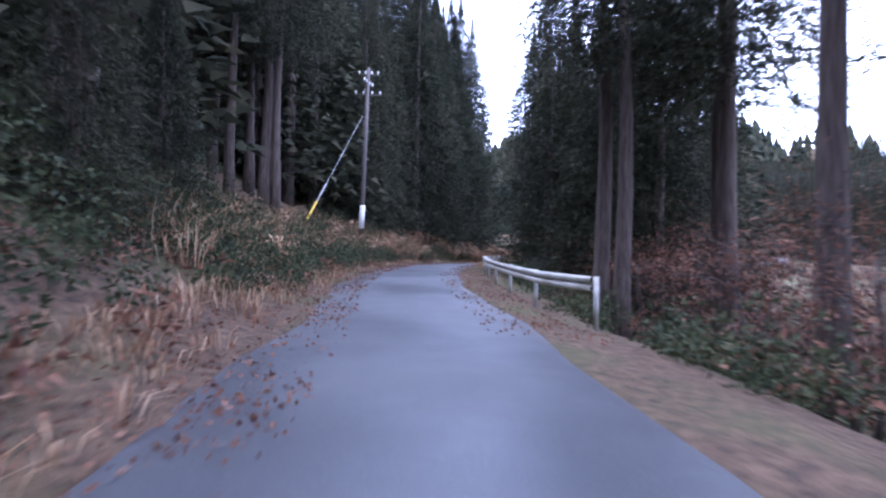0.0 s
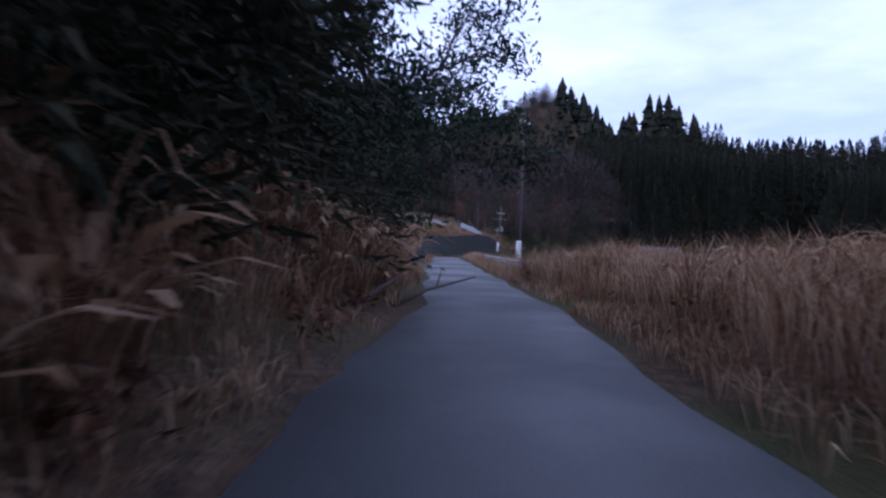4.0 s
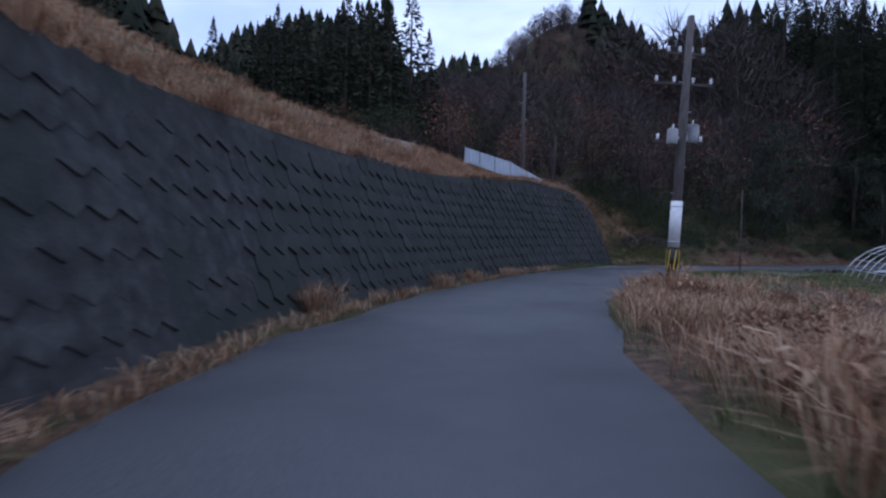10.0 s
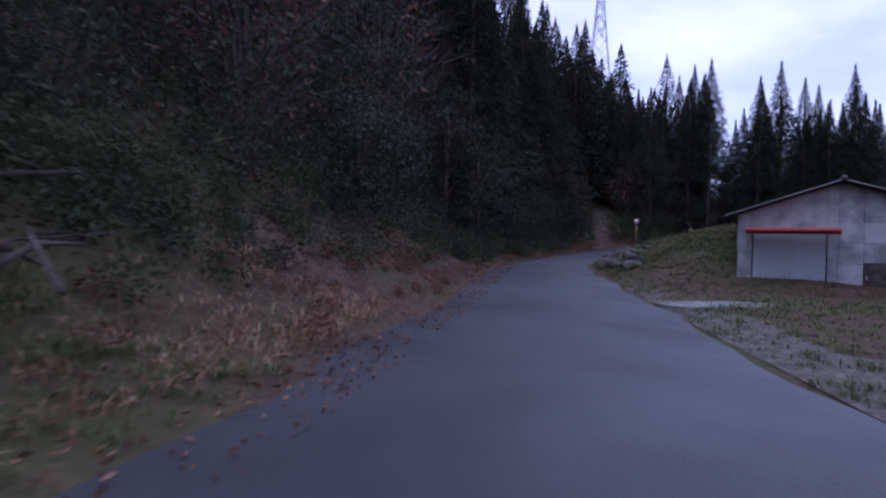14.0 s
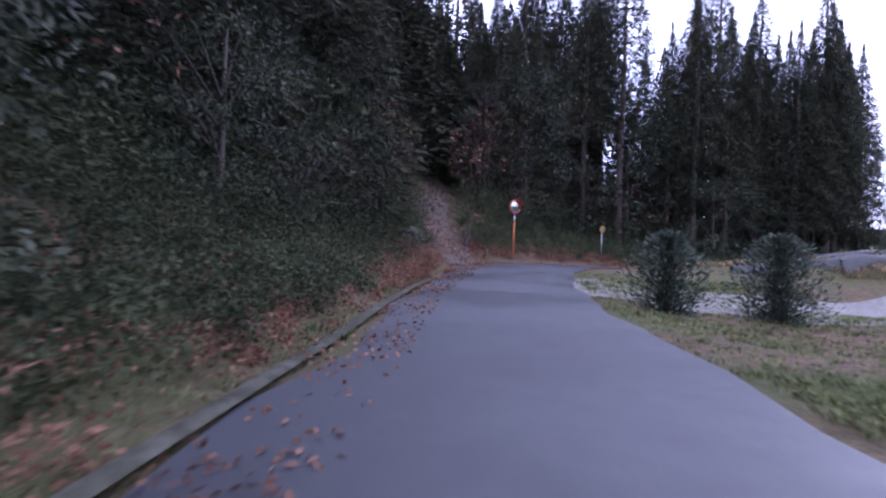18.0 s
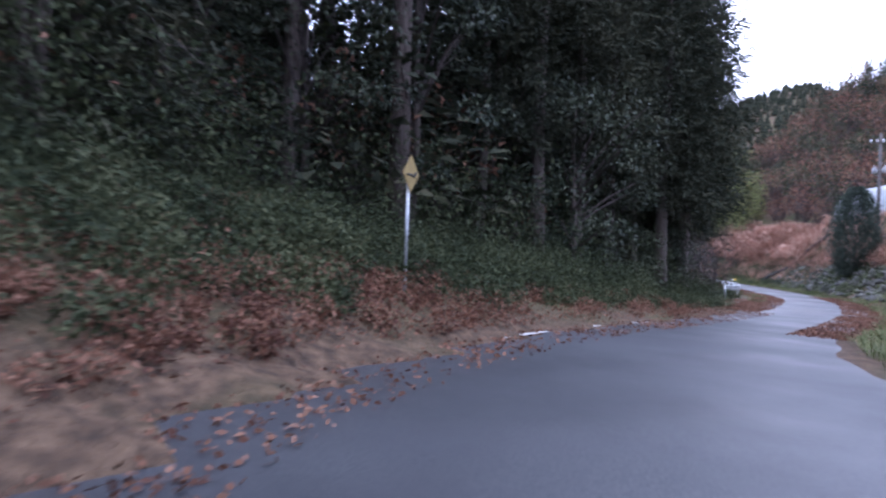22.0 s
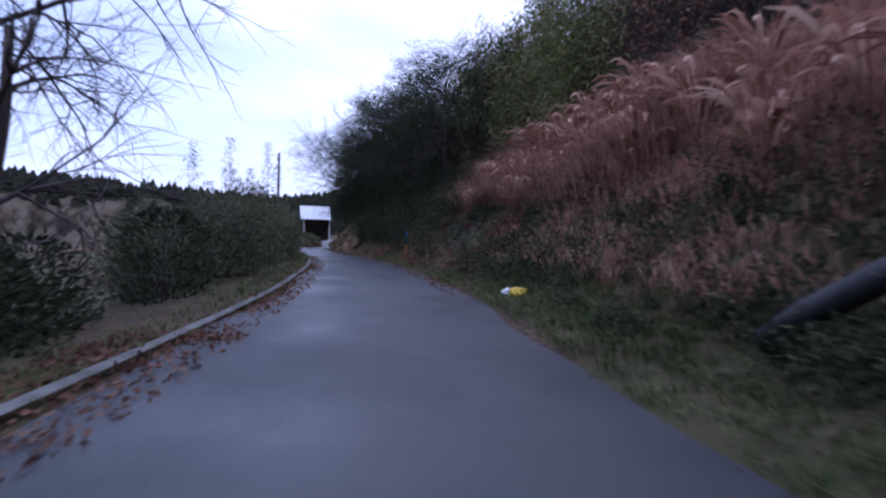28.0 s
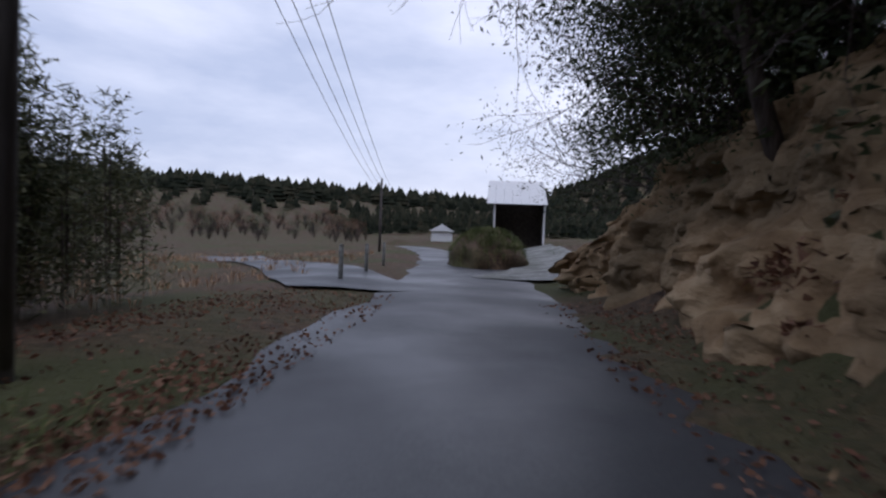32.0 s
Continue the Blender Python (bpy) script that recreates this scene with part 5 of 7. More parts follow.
# ---- shed with a roller shutter ----
def shed(x, y, z):
    thing = tagged(new("shed"), "weathered grey sheet-clad shed with shutter and red awning", "shed")
    thing.matrix_basis = pose(x, y, z, 0, 0, -10)
    W, D, E, A = 5.6, 8.0, 2.5, 3.45
    roof_at = lambda v: E + (A - E) * (1 - abs(v - W / 2) / (W / 2))
    # front cladding: panels in columns and rows, each a sheet of its own
    col = [0.0, 0.42, 2.45, 2.72, 3.35, 3.95, 4.55, 5.1, 5.6]
    for a, b in zip(col, col[1:]):
        cuts = [0.0, 0.95, 1.6, 2.2] if a >= 2.7 else ([1.98] if a == 0.42 else [0.0])
        if abs(a - 3.35) < 0.01:
            cuts = [1.0, 1.6, 2.2]
        for lo, hi in zip(cuts, cuts[1:] + [None]):
            bm = bmesh.new()
            steps = 6
            pts = []
            for k in range(steps + 1):
                v = a + 0.006 + (b - a - 0.012) * k / steps
                pts.append((v, (hi - 0.008) if hi else roof_at(v) - 0.04))
            f0 = [bm.verts.new((-0.02 - 0.006 * (k % 2), -v, lo)) for k, (v, t) in enumerate(pts)]
            f1 = [bm.verts.new((-0.02 - 0.006 * (k % 2), -v, t)) for k, (v, t) in enumerate(pts)]
            for k in range(steps):
                bm.faces.new((f0[k], f1[k], f1[k + 1], f0[k + 1]))
            r = bmesh.ops.extrude_face_region(bm, geom=bm.faces[:])
            bmesh.ops.translate(bm, vec=(0.05, 0, 0), verts=[q for q in r["geom"] if isinstance(q, bmesh.types.BMVert)])
            bmesh.ops.recalc_face_normals(bm, faces=bm.faces[:])
            part("panel", bm_mesh("panel", bm, "panel"), thing)
    bm = bmesh.new()
    box(bm, 0.075, -1.435, 0.98, 0.02, 1.98, 1.98, 0.004)
    sh = part("shutter", bm_mesh("shutter", bm, "shutter"), thing, None, "pale grey ribbed roller shutter")
    bm = bmesh.new()
    box(bm, 0.06, -1.435, 0, 0.03, 1.95, 0.066, 0.008)
    slat = bm_mesh("slat", bm, "shutter")
    for k in range(26):
        part("slat", slat, sh, Matrix.Translation((0, 0, 0.04 + k * 0.075)))
    bm = bmesh.new()
    box(bm, -0.32, -1.5, 2.02, 0.7, 2.5, 0.05, 0.012, Matrix.Rotation(radians(-6), 4, "Y"))
    aw = part("awning", bm_mesh("awning", bm, "red_paint"), thing, None, "faded red awning")
    bm = bmesh.new()
    box(bm, -0.66, -1.5, 1.88, 0.03, 2.5, 0.1, 0.01)
    part("fascia", bm_mesh("fascia", bm, "red_paint"), aw)
    bm = bmesh.new()
    box(bm, 0.02, -3.65, 0.5, 0.05, 0.55, 1.0, 0.006)
    dr = part("door", bm_mesh("door", bm, "board"), thing, None, "dark plank door")
    bm = bmesh.new()
    box(bm, -0.03, -3.44, 0.55, 0.04, 0.03, 0.12, 0.008)
    part("handle", bm_mesh("handle", bm, "galv"), dr)
    for sy, nm in ((1, -0.02), (-1, -W + 0.02)):
        n = 20
        for k in range(n):
            bm = bmesh.new()
            u = (k + 0.5) * D / n
            box(bm, u, nm, 0.62, D / n - 0.012, 0.045, 1.3, 0.005)
            part("plank", bm_mesh("plank", bm, "board"), thing, pose(0, rng.uniform(-0.006, 0.006), 0))
        for k in range(8):
            bm = bmesh.new()
            box(bm, (k + 0.5) * D / 8, nm + 0.012 * sy, 1.88, D / 8 - 0.01, 0.04, 1.22, 0.005)
            part("panel", bm_mesh("panel", bm, "panel"), thing)
    bm = bmesh.new()
    box(bm, D - 0.03, -W / 2, 1.25, 0.06, W - 0.1, 2.5, 0.01)
    part("back_wall", bm_mesh("back_wall", bm, "panel"), thing)
    for sgn in (-1, 1):
        for k in range(9):
            u0, u1 = -0.35 + (D + 0.7) * k / 9, -0.35 + (D + 0.7) * (k + 1) / 9 + 0.06
            v, f, m = [], [], 12
            for j in range(m + 1):
                u = u0 + (u1 - u0) * j / m
                c = 0.018 * (1 if j % 2 else -1)
                ridge, eave = (u, -W / 2, A + 0.06 + c), (u, -W / 2 + sgn * (W / 2 + 0.4), E - 0.07 + c)
                v += [ridge, eave, (ridge[0], ridge[1], ridge[2] - 0.03), (eave[0], eave[1], eave[2] - 0.03)]
            for j in range(m):
                a, b = 4 * j, 4 * j + 4
                f += [(a, b, b + 1, a + 1), (a + 2, a + 3, b + 3, b + 2), (a + 1, b + 1, b + 3, a + 3)]
            part("roof_sheet", mesh_np("roof_sheet", v, f, "roof_tin"), thing)
    bm = bmesh.new()
    tube(bm, [(-0.38, -W / 2, A + 0.09), (D + 0.38, -W / 2, A + 0.09)], 0.08, 8)
    part("ridge", bm_mesh("ridge", bm, "roof_tin", True), thing)
    bm = bmesh.new()
    tube(bm, [(D - 0.1, 0.12, 2.35), (D - 0.1, 0.12, 0.2), (D + 0.1, 0.3, 0.05)], 0.035, 8)
    part("downpipe", bm_mesh("downpipe", bm, "concrete", True), thing)


shed(79.4, 145.8, 1.05)

# ---- convex mirror and warning sign at the bend ----
def traffic_mirror(x, y, z, turn):
    thing = tagged(new("traffic_mirror"), "round convex road mirror on an orange post", "traffic mirror")
    thing.matrix_basis = pose(x, y, z, 0, 0, turn)
    bm = bmesh.new()
    tube(bm, [(0, 0, -0.3), (0, 0, 1.75)], 0.038, 10)
    post = part("post", bm_mesh("post", bm, "orange", True), thing, None, "orange post")
    bm = bmesh.new()
    tube(bm, [(0, 0, 1.75), (0, 0, 2.05)], 0.042, 10)
    part("sleeve", bm_mesh("sleeve", bm, "white_plate", True), post)
    bm = bmesh.new()
    tube(bm, [(0, 0, 2.05), (0, 0, 2.75)], 0.036, 10)
    part("neck", bm_mesh("neck", bm, "orange", True), post)
    v, f = [(0, -0.12, 2.6)], []
    for r in range(1, 7):
        for k in range(28):
            a = 2 * math.pi * k / 28
            q = 0.37 * r / 6
            v.append((q * math.cos(a), -0.12 + 0.09 * (r / 6) ** 2, 2.6 + q * math.sin(a)))
    for k in range(28):
        f.append((0, 1 + (k + 1) % 28, 1 + k))
        for r in range(5):
            a, b = 1 + r * 28 + k, 1 + r * 28 + (k + 1) % 28
            f += [(a, b, b + 28), (a, b + 28, a + 28)]
    part("glass", mesh_np("glass", v, f, "mirror", True), thing, None, "convex mirror glass")
    bm = bmesh.new()
    tube(bm, [(0.385 * math.cos(2 * math.pi * k / 28), -0.02, 2.6 + 0.385 * math.sin(2 * math.pi * k / 28)) for k in range(29)], 0.03, 6, False)
    part("rim", bm_mesh("rim", bm, "red_paint", True), thing)
    bm = bmesh.new()
    for k in range(12):
        a0, a1 = math.pi * (0.08 + 0.84 * k / 12), math.pi * (0.08 + 0.84 * (k + 1) / 12)
        q = [bm.verts.new((rr * math.cos(a), yy, 2.6 + rr * math.sin(a))) for a in (a0, a1) for rr, yy in ((0.4, 0.02), (0.46, -0.24))]
        bm.faces.new((q[0], q[1], q[3], q[2]))
    r = bmesh.ops.extrude_face_region(bm, geom=bm.faces[:])
    bmesh.ops.scale(bm, vec=(1.02, 1, 1.003), verts=[q for q in r["geom"] if isinstance(q, bmesh.types.BMVert)])
    part("hood", bm_mesh("hood", bm, "red_paint", True), thing, None, "red sun hood")
    v = [(0.38 * math.cos(2 * math.pi * k / 24), 0.03, 2.6 + 0.38 * math.sin(2 * math.pi * k / 24)) for k in range(24)] + [(0.3 * math.cos(2 * math.pi * k / 24), 0.09, 2.6 + 0.3 * math.sin(2 * math.pi * k / 24)) for k in range(24)]
    me = bpy.data.meshes.new("back")
    me.from_pydata(v, [], [tuple(range(24, 48))[::-1]] + [(k, (k + 1) % 24, (k + 1) % 24 + 24, k + 24) for k in range(24)])
    me.materials.append(M["orange"])
    part("back", me, thing)


traffic_mirror(133.5, 150.4, 5.4 - 2.6, -55)

sign = tagged(new("warning_sign"), "faded yellow diamond road sign on a grey post", "road sign")
sign.matrix_basis = pose(138.7, 143.8, 2.55, 0, 0, -58)
bm = bmesh.new()
tube(bm, [(0, 0.03, -0.3), (0, 0.03, 2.2)], 0.03, 8)
part("post", bm_mesh("post", bm, "galv", True), sign)
bm = bmesh.new()
box(bm, 0, 0, 0, 0.45, 0.015, 0.45, 0.006)
plate = part("plate", bm_mesh("plate", bm, "faded_yellow"), sign, pose(0, -0.015, 2.0, 0, 45, 0), "faded yellow diamond plate")
bm = bmesh.new()
tube(bm, [(-0.1, -0.012, -0.14), (0.0, -0.012, -0.02), (0.1, -0.012, 0.04), (0.1, -0.012, 0.16)], 0.022, 6)
part("symbol", bm_mesh("symbol", bm, "black"), plate)


# ---- stones ----
def stone_mesh(seed, squash=0.75, mat="stone"):
    g = np.random.default_rng(seed)
    bm = bmesh.new()
    bmesh.ops.create_icosphere(bm, subdivisions=2, radius=0.5)
    for _ in range(12):
        n = Vector(g.normal(size=3)).normalized()
        cut = g.uniform(0.26, 0.42)
        for v in bm.verts:
            v.co -= n * max(0.0, v.co.dot(n) - cut)
    for v in bm.verts:
        v.co = Vector((v.co.x * 1.25, v.co.y * 0.95, v.co.z * squash))
    return bm_mesh("stone", bm, mat)


STONES = [stone_mesh(k) for k in range(6)]
BOULDERS = [stone_mesh(k + 20, 1.0, "mossy_rock") for k in range(6)]


def stones(label, group, n, t0, t1, side, s0, s1, lo, hi, lift=0.0, sink=0.42, kinds=STONES):
    x, y, z = along(n, t0, t1, side, s0, s1)
    for k in range(len(x)):
        q = rng.uniform(lo, hi)
        ob = tagged(new("stone", kinds[int(rng.integers(0, 6))]), label, "stone", group)
        ob.matrix_basis = pose(x[k], y[k], z[k] + q * (0.35 - sink) + lift, rng.uniform(-25, 25), rng.uniform(-25, 25), rng.uniform(0, 360)) @ Matrix.Diagonal((q, q, q, 1))


stones("grey mossy field stone in a dry-laid bank", "stones of the grass bank", 56, 16.7, 18.1, -1, 0.9, 3.2, 0.3, 0.65)
stones("large dark mossy stone of a low dry wall", "stones of the dry wall", 60, 16.35, 17.25, -1, 0.5, 2.0, 0.45, 0.95, 0.1, 0.35)
stones("dark mossy boulder on the steep bank", "boulders of the rock bank", 120, 26.8, 28.1, -1, 1.1, 4.0, 0.45, 1.0, 0.0, 0.5, BOULDERS)
stones("dark grey boulder at the foot of the slope", "boulders by the bush", 56, 25.0, 27.0, -1, 1.4, 2.9, 0.4, 0.85, 0.0, 0.45, BOULDERS)
stones("loose grey stone below the dark bank", "stones of the dark bank", 24, 29.6, 31.0, -1, 1.0, 3.0, 0.3, 0.7)
stones("pale stone stuck in the clay cut", "stones of the clay cut", 14, 32.4, 33.4, -1, 1.0, 4.0, 0.25, 0.5)
x, y, z = along(800, 26.4, 28.3, -1, 1.2, 4.1)
sv = np.array([v.co[:] for v in STONES[2].vertices])
sf = np.array([list(p.vertices) for p in STONES[2].polygons])
tagged(new("bank_rubble", joined("bank_rubble", sv, sf, np.stack((x, y, z), 1), rng.uniform(0.25, 0.65, len(x)), rng.uniform(0, 6.28, len(x)), "stone", 1.2)), "mossy rubble stones packed into the steep bank", "rubble", kind="stuff")

# black hose down the rock bank
bm = bmesh.new()
a, b = Vector((*station(28.38, -3.3)[:2], 0)), Vector((*station(28.0, -7.2)[:2], 0))
pts = []
for k in range(13):
    q = a.lerp(b, k / 12)
    pts.append((q.x + 0.25 * math.sin(k * 0.9), q.y, float(ground(q.x, q.y)[0]) + 0.18 + 0.25 * math.sin(math.pi * k / 12)))
tube(bm, pts, 0.13, 10)
tagged(new("drain_hose", bm_mesh("drain_hose", bm, "black", True)), "thick black drain hose lying down the bank", "hose")

# crumpled yellow and white bag
bag = tagged(new("litter_bag"), "crumpled yellow and white plastic bag on the verge", "bag")
x, y = 163.3, 82.7
bag.location = (x, y, float(ground(x, y)[0]))
for nm, mt, o, s in (("yellow_half", "yellow", (0, 0, 0.13), 0.36), ("white_half", "white_plate", (0.3, -0.12, 0.1), 0.3)):
    bm = bmesh.new()
    bmesh.ops.create_icosphere(bm, subdivisions=3, radius=0.5)
    for v in bm.verts:
        v.co *= s * (1 + 0.35 * noise.noise(v.co * 5 + Vector(o) * 9))
        v.co.z = max(v.co.z * 0.75, -0.12)
    part(nm, bm_mesh(nm, bm, mt), bag, Matrix.Translation(o))

# ---- concrete kerbs, pads and painted lines ----
tagged(new("kerb", ribbon("kerb", -er - 1.25, -er - 1.5, 0.05, "kerb", 24.2, 26.6, 4, 0.02)), "worn pale concrete edge strip beside the lane", "kerb", kind="structure")
tagged(new("kerb", ribbon("kerb", el + 0.30, el + 0.12, 0.05, "mossy", 16.8, 19.9, 4, 0.02)), "low mossy concrete edge of the ditch", "kerb", kind="structure")
tagged(new("kerb", ribbon("kerb", el + 0.30, el + 0.14, 0.06, "kerb", 27.9, 32.2, 4, 0.02)), "low worn concrete kerb under leaves", "kerb", kind="structure")
tagged(new("yard", ribbon("yard", -er - 0.15, -er - 3.6, -0.03, "gravel", 12.6, 16.0, 8, 0.02)), "bare gravel yard with sparse grass", "yard", kind="structure")


def slab(name, cx, cy, rx, ry, turn, mat, label, category, up=0.03, n=20):
    bm = bmesh.new()
    ring = [bm.verts.new((rx * (1 + 0.12 * math.sin(3 * a + 1)) * math.cos(a), ry * (1 + 0.15 * math.cos(2 * a)) * math.sin(a), 0)) for a in (2 * math.pi * k / n for k in range(n))]
    f = bm.faces.new(ring)
    r = bmesh.ops.extrude_face_region(bm, geom=[f])
    bmesh.ops.translate(bm, vec=(0, 0, 0.06), verts=[q for q in r["geom"] if isinstance(q, bmesh.types.BMVert)])
    bmesh.ops.recalc_face_normals(bm, faces=bm.faces[:])
    ob = tagged(new(name, bm_mesh(name, bm, mat)), label, category)
    ob.matrix_basis = pose(cx, cy, float(ground(cx, cy)[0]) + up - 0.03, 0, 0, turn)


slab("concrete_pad", 72.9, 147.0, 1.5, 0.75, -60, "concrete", "cracked pale concrete pad in the yard", "pad", 0.0)
for t0, t1 in ((23.08, 23.3), (23.48, 23.62), (23.7, 23.9)):
    tagged(new("edge_line", ribbon("edge_line", el - 0.05, el - 0.17, 0.03, "white_line", t0, t1, 3, 0.0)), "worn white painted edge line, half covered", "road marking")
tagged(new("edge_line", ribbon("edge_line", el - 0.12, el - 0.19, 0.01, "white_line", 12.9, 13.4, 3, 0.0)), "worn white painted edge line beside grass", "road marking")

# fallen leaves along the edges and on the track
V, F, base = [], [], 0
for n, t0, t1, side, s0, s1 in ((5000, 0.0, 3.2, 1, -0.9, 1.6), (2500, 0.5, 3.6, -1, -0.7, 1.6), (4500, 13.6, 20.6, 1, -0.8, 1.2), (9000, 20.2, 25.0, 1, -1.2, 2.6), (9000, 20.2, 26.4, 1, 0.3, 6.0), (15000, 24.0, 26.8, -1, -0.9, 1.3), (12000, 25.0, 28.6, 1, -0.6, 1.0), (3500, 27.8, 32.6, 1, -0.5, 0.5), (4500, 29.0, 33.4, -1, -0.5, 2.0), (2500, 31.2, 33.4, 1, -0.6, 3.0)):
    n = int(n * 2.2)
    t = rng.uniform(t0, t1, n)
    s = s0 + (s1 - s0) * rng.random(n) ** 0.9
    e = np.interp(t, ts, el if side > 0 else er)
    dd = side * (e + s)
    x = np.interp(t, ts, px) - np.interp(t, ts, ty) * dd
    y = np.interp(t, ts, py) + np.interp(t, ts, tx) * dd
    keep = rng.random(n) < 0.35 + 0.65 * (np.sin(x * 1.7 + 2 * np.sin(y * 1.1)) > -0.2)
    x, y, t, s = x[keep], y[keep], t[keep], s[keep]
    z = np.where(s < 0.25, np.interp(t, ts, pz) + 0.035, ground(x, y) + 0.04)
    ax = rng.normal(size=(len(x), 3)) * np.array((1, 1, 0.25))
    v, f = cards(np.stack((x, y, z), 1), ax, rng.uniform(0.04, 0.09, len(x)), rng.uniform(0.025, 0.055, len(x)), rng, 0.1)
    V.append(v), F.append(f + base)
    base += len(v)
q = rng.random(14000) * 1.05
tq = np.array([trail_line(u) for u in q]) + rng.normal(0, 1.1, (14000, 2))
v, f = cards(np.stack((tq[:, 0], tq[:, 1], ground(tq[:, 0], tq[:, 1]) + 0.05), 1), rng.normal(size=(14000, 3)) * np.array((1, 1, 0.25)), rng.uniform(0.06, 0.13, 14000), rng.uniform(0.035, 0.07, 14000), rng, 0.1)
V.append(v), F.append(f + base)
tagged(new("fallen_leaves", mesh_np("fallen_leaves", np.concatenate(V), np.concatenate(F), "russet")), "wet reddish-brown fallen leaves along the lane", "leaves", kind="stuff")

# ---- single trees and thickets ----
def branching(bm, p, d, length, r, depth, g, spread_a=0.55, droop=0.0, tips=None, sides=5):
    """A limb that forks into thinner limbs."""
    pts, q = [Vector(p)], Vector(p)
    d = Vector(d).normalized()
    for _ in range(3):
        d = (d + Vector(g.normal(0, 0.13, 3)) + Vector((0, 0, -droop))).normalized()
        q = q + d * length / 3
        pts.append(q.copy())
    tube(bm, pts, [r, r * 0.85, r * 0.7, r * 0.55], sides if depth > 1 else 3, False)
    if depth == 0:
        if tips is not None:
            tips.append((q.copy(), d.copy()))
        return
    for k in range(int(g.integers(2, 4)) + (depth > 2)):
        a = pts[int(g.integers(1, 4))]
        nd = (d + Vector(g.normal(0, spread_a, 3))).normalized()
        branching(bm, a, nd, length * g.uniform(0.6, 0.82), r * 0.55, depth - 1, g, spread_a, droop, tips, sides)
    branching(bm, q, d, length * 0.75, r * 0.55, depth - 1, g, spread_a, droop, tips, sides)


def bare_tree(x, y, h, label, seed, lean=(0, 0), depth=4, r=0.14, leaves=None, leaf_n=0, leaf_size=0.12, leaf_r=0.45, name="bare_tree", low=0.35, spread_a=0.55, droop=0.0, sink=0.2, limbs=5):
    g = np.random.default_rng(seed)
    thing = tagged(new(name), label, "tree")
    thing.location = (x, y, float(ground(x, y)[0]) - sink)
    bm = bmesh.new()
    top = Vector((lean[0] * h, lean[1] * h, h * 0.62))
    pts = [top * u + Vector((0.1 * math.sin(u * 5), 0.1 * math.cos(u * 4) - 0.1, 0)) for u in (0, 0.25, 0.5, 0.75, 1.0)]
    tube(bm, pts, [r * 1.2, r, r * 0.85, r * 0.7, r * 0.5], 9)
    part("trunk", bm_mesh("trunk", bm, "bark", True), thing)
    bm, tips = bmesh.new(), []
    for k in range(limbs):
        u = low + (1 - low) * k / max(1, limbs - 1)
        a = k * 2.4 + g.uniform(-0.4, 0.4)
        branching(bm, top * u, (math.cos(a) + lean[0], math.sin(a) + lean[1], g.uniform(0.25, 0.9)), h * 0.24 * (1.25 - 0.5 * u), r * 0.42, depth - 1, g, spread_a, droop, tips)
    part("branchwork", bm_mesh("branchwork", bm, "twig"), thing)
    if leaves:
        k = g.integers(0, len(tips), leaf_n)
        c = np.array([tips[j][0][:] for j in k]) + g.normal(0, leaf_r, (leaf_n, 3)) * np.array((1, 1, 0.5))
        v, f = cards(c, g.normal(size=(leaf_n, 3)) + np.array((0, 0, 0.3)), leaf_size * g.uniform(0.6, 1.3, leaf_n), leaf_size * 0.35, g)
        part("foliage", mesh_np("foliage", v, f, leaves), thing)
    return thing


# leaning pine over the lane
bare_tree(8.4, 74.0, 11.5, "leaning dark pine with layered needle clumps", 3, (0.12, 0.02), 4, 0.2, "needle", 9000, 0.3, 0.4, "pine_tree", 0.45, 0.45, 0.0, limbs=7)
bare_tree(6.0, 70.5, 9.0, "dark pine behind tall dry grass", 4, (0.03, 0.0), 4, 0.16, "needle", 7000, 0.3, 0.5, "pine_tree", 0.3, 0.5, limbs=6)
# bare trees by the bends
x, y, z, h = station(28.7, 6.0)
bare_tree(x, y, 8.0, "bare dark tree with wide drooping branches", 21, (-0.05, -0.02), 5, 0.12, None, 0, low=0.25, spread_a=0.65, droop=0.03, limbs=8)
bare_tree(165.0, 96.5, 8.0, "bare dark tree with fine drooping twigs", 11, (0.0, -0.03), 5, 0.1, None, 0, low=0.2, spread_a=0.6, droop=0.02, limbs=6)
bare_tree(172.5, 94.5, 9.5, "bare bushy tree beyond the guard rail", 12, (0.0, 0.0), 5, 0.1, "russet", 300, 0.1, low=0.2, spread_a=0.6, limbs=6)
bare_tree(160.5, 102.5, 7.5, "bare bushy tree below the guard rail", 13, (0.02, 0.0), 5, 0.1, None, 0, low=0.2, spread_a=0.6, limbs=6)
x, y, z, h = station(33.0, -4.2)
bare_tree(x, y, 12.0, "spreading bare tree over the clay bank", 15, (0.1, 0.15), 5, 0.13, "shrub", 260, 0.08, 0.2, low=0.3, spread_a=0.5, limbs=7)
x, y, z, h = station(33.4, -6.0)
bare_tree(x, y, 13.0, "tall dark evergreen with spreading leafy limbs", 16, (0.0, 0.05), 5, 0.18, "shrub", 26000, 0.11, 0.34, low=0.3, spread_a=0.5, limbs=7)
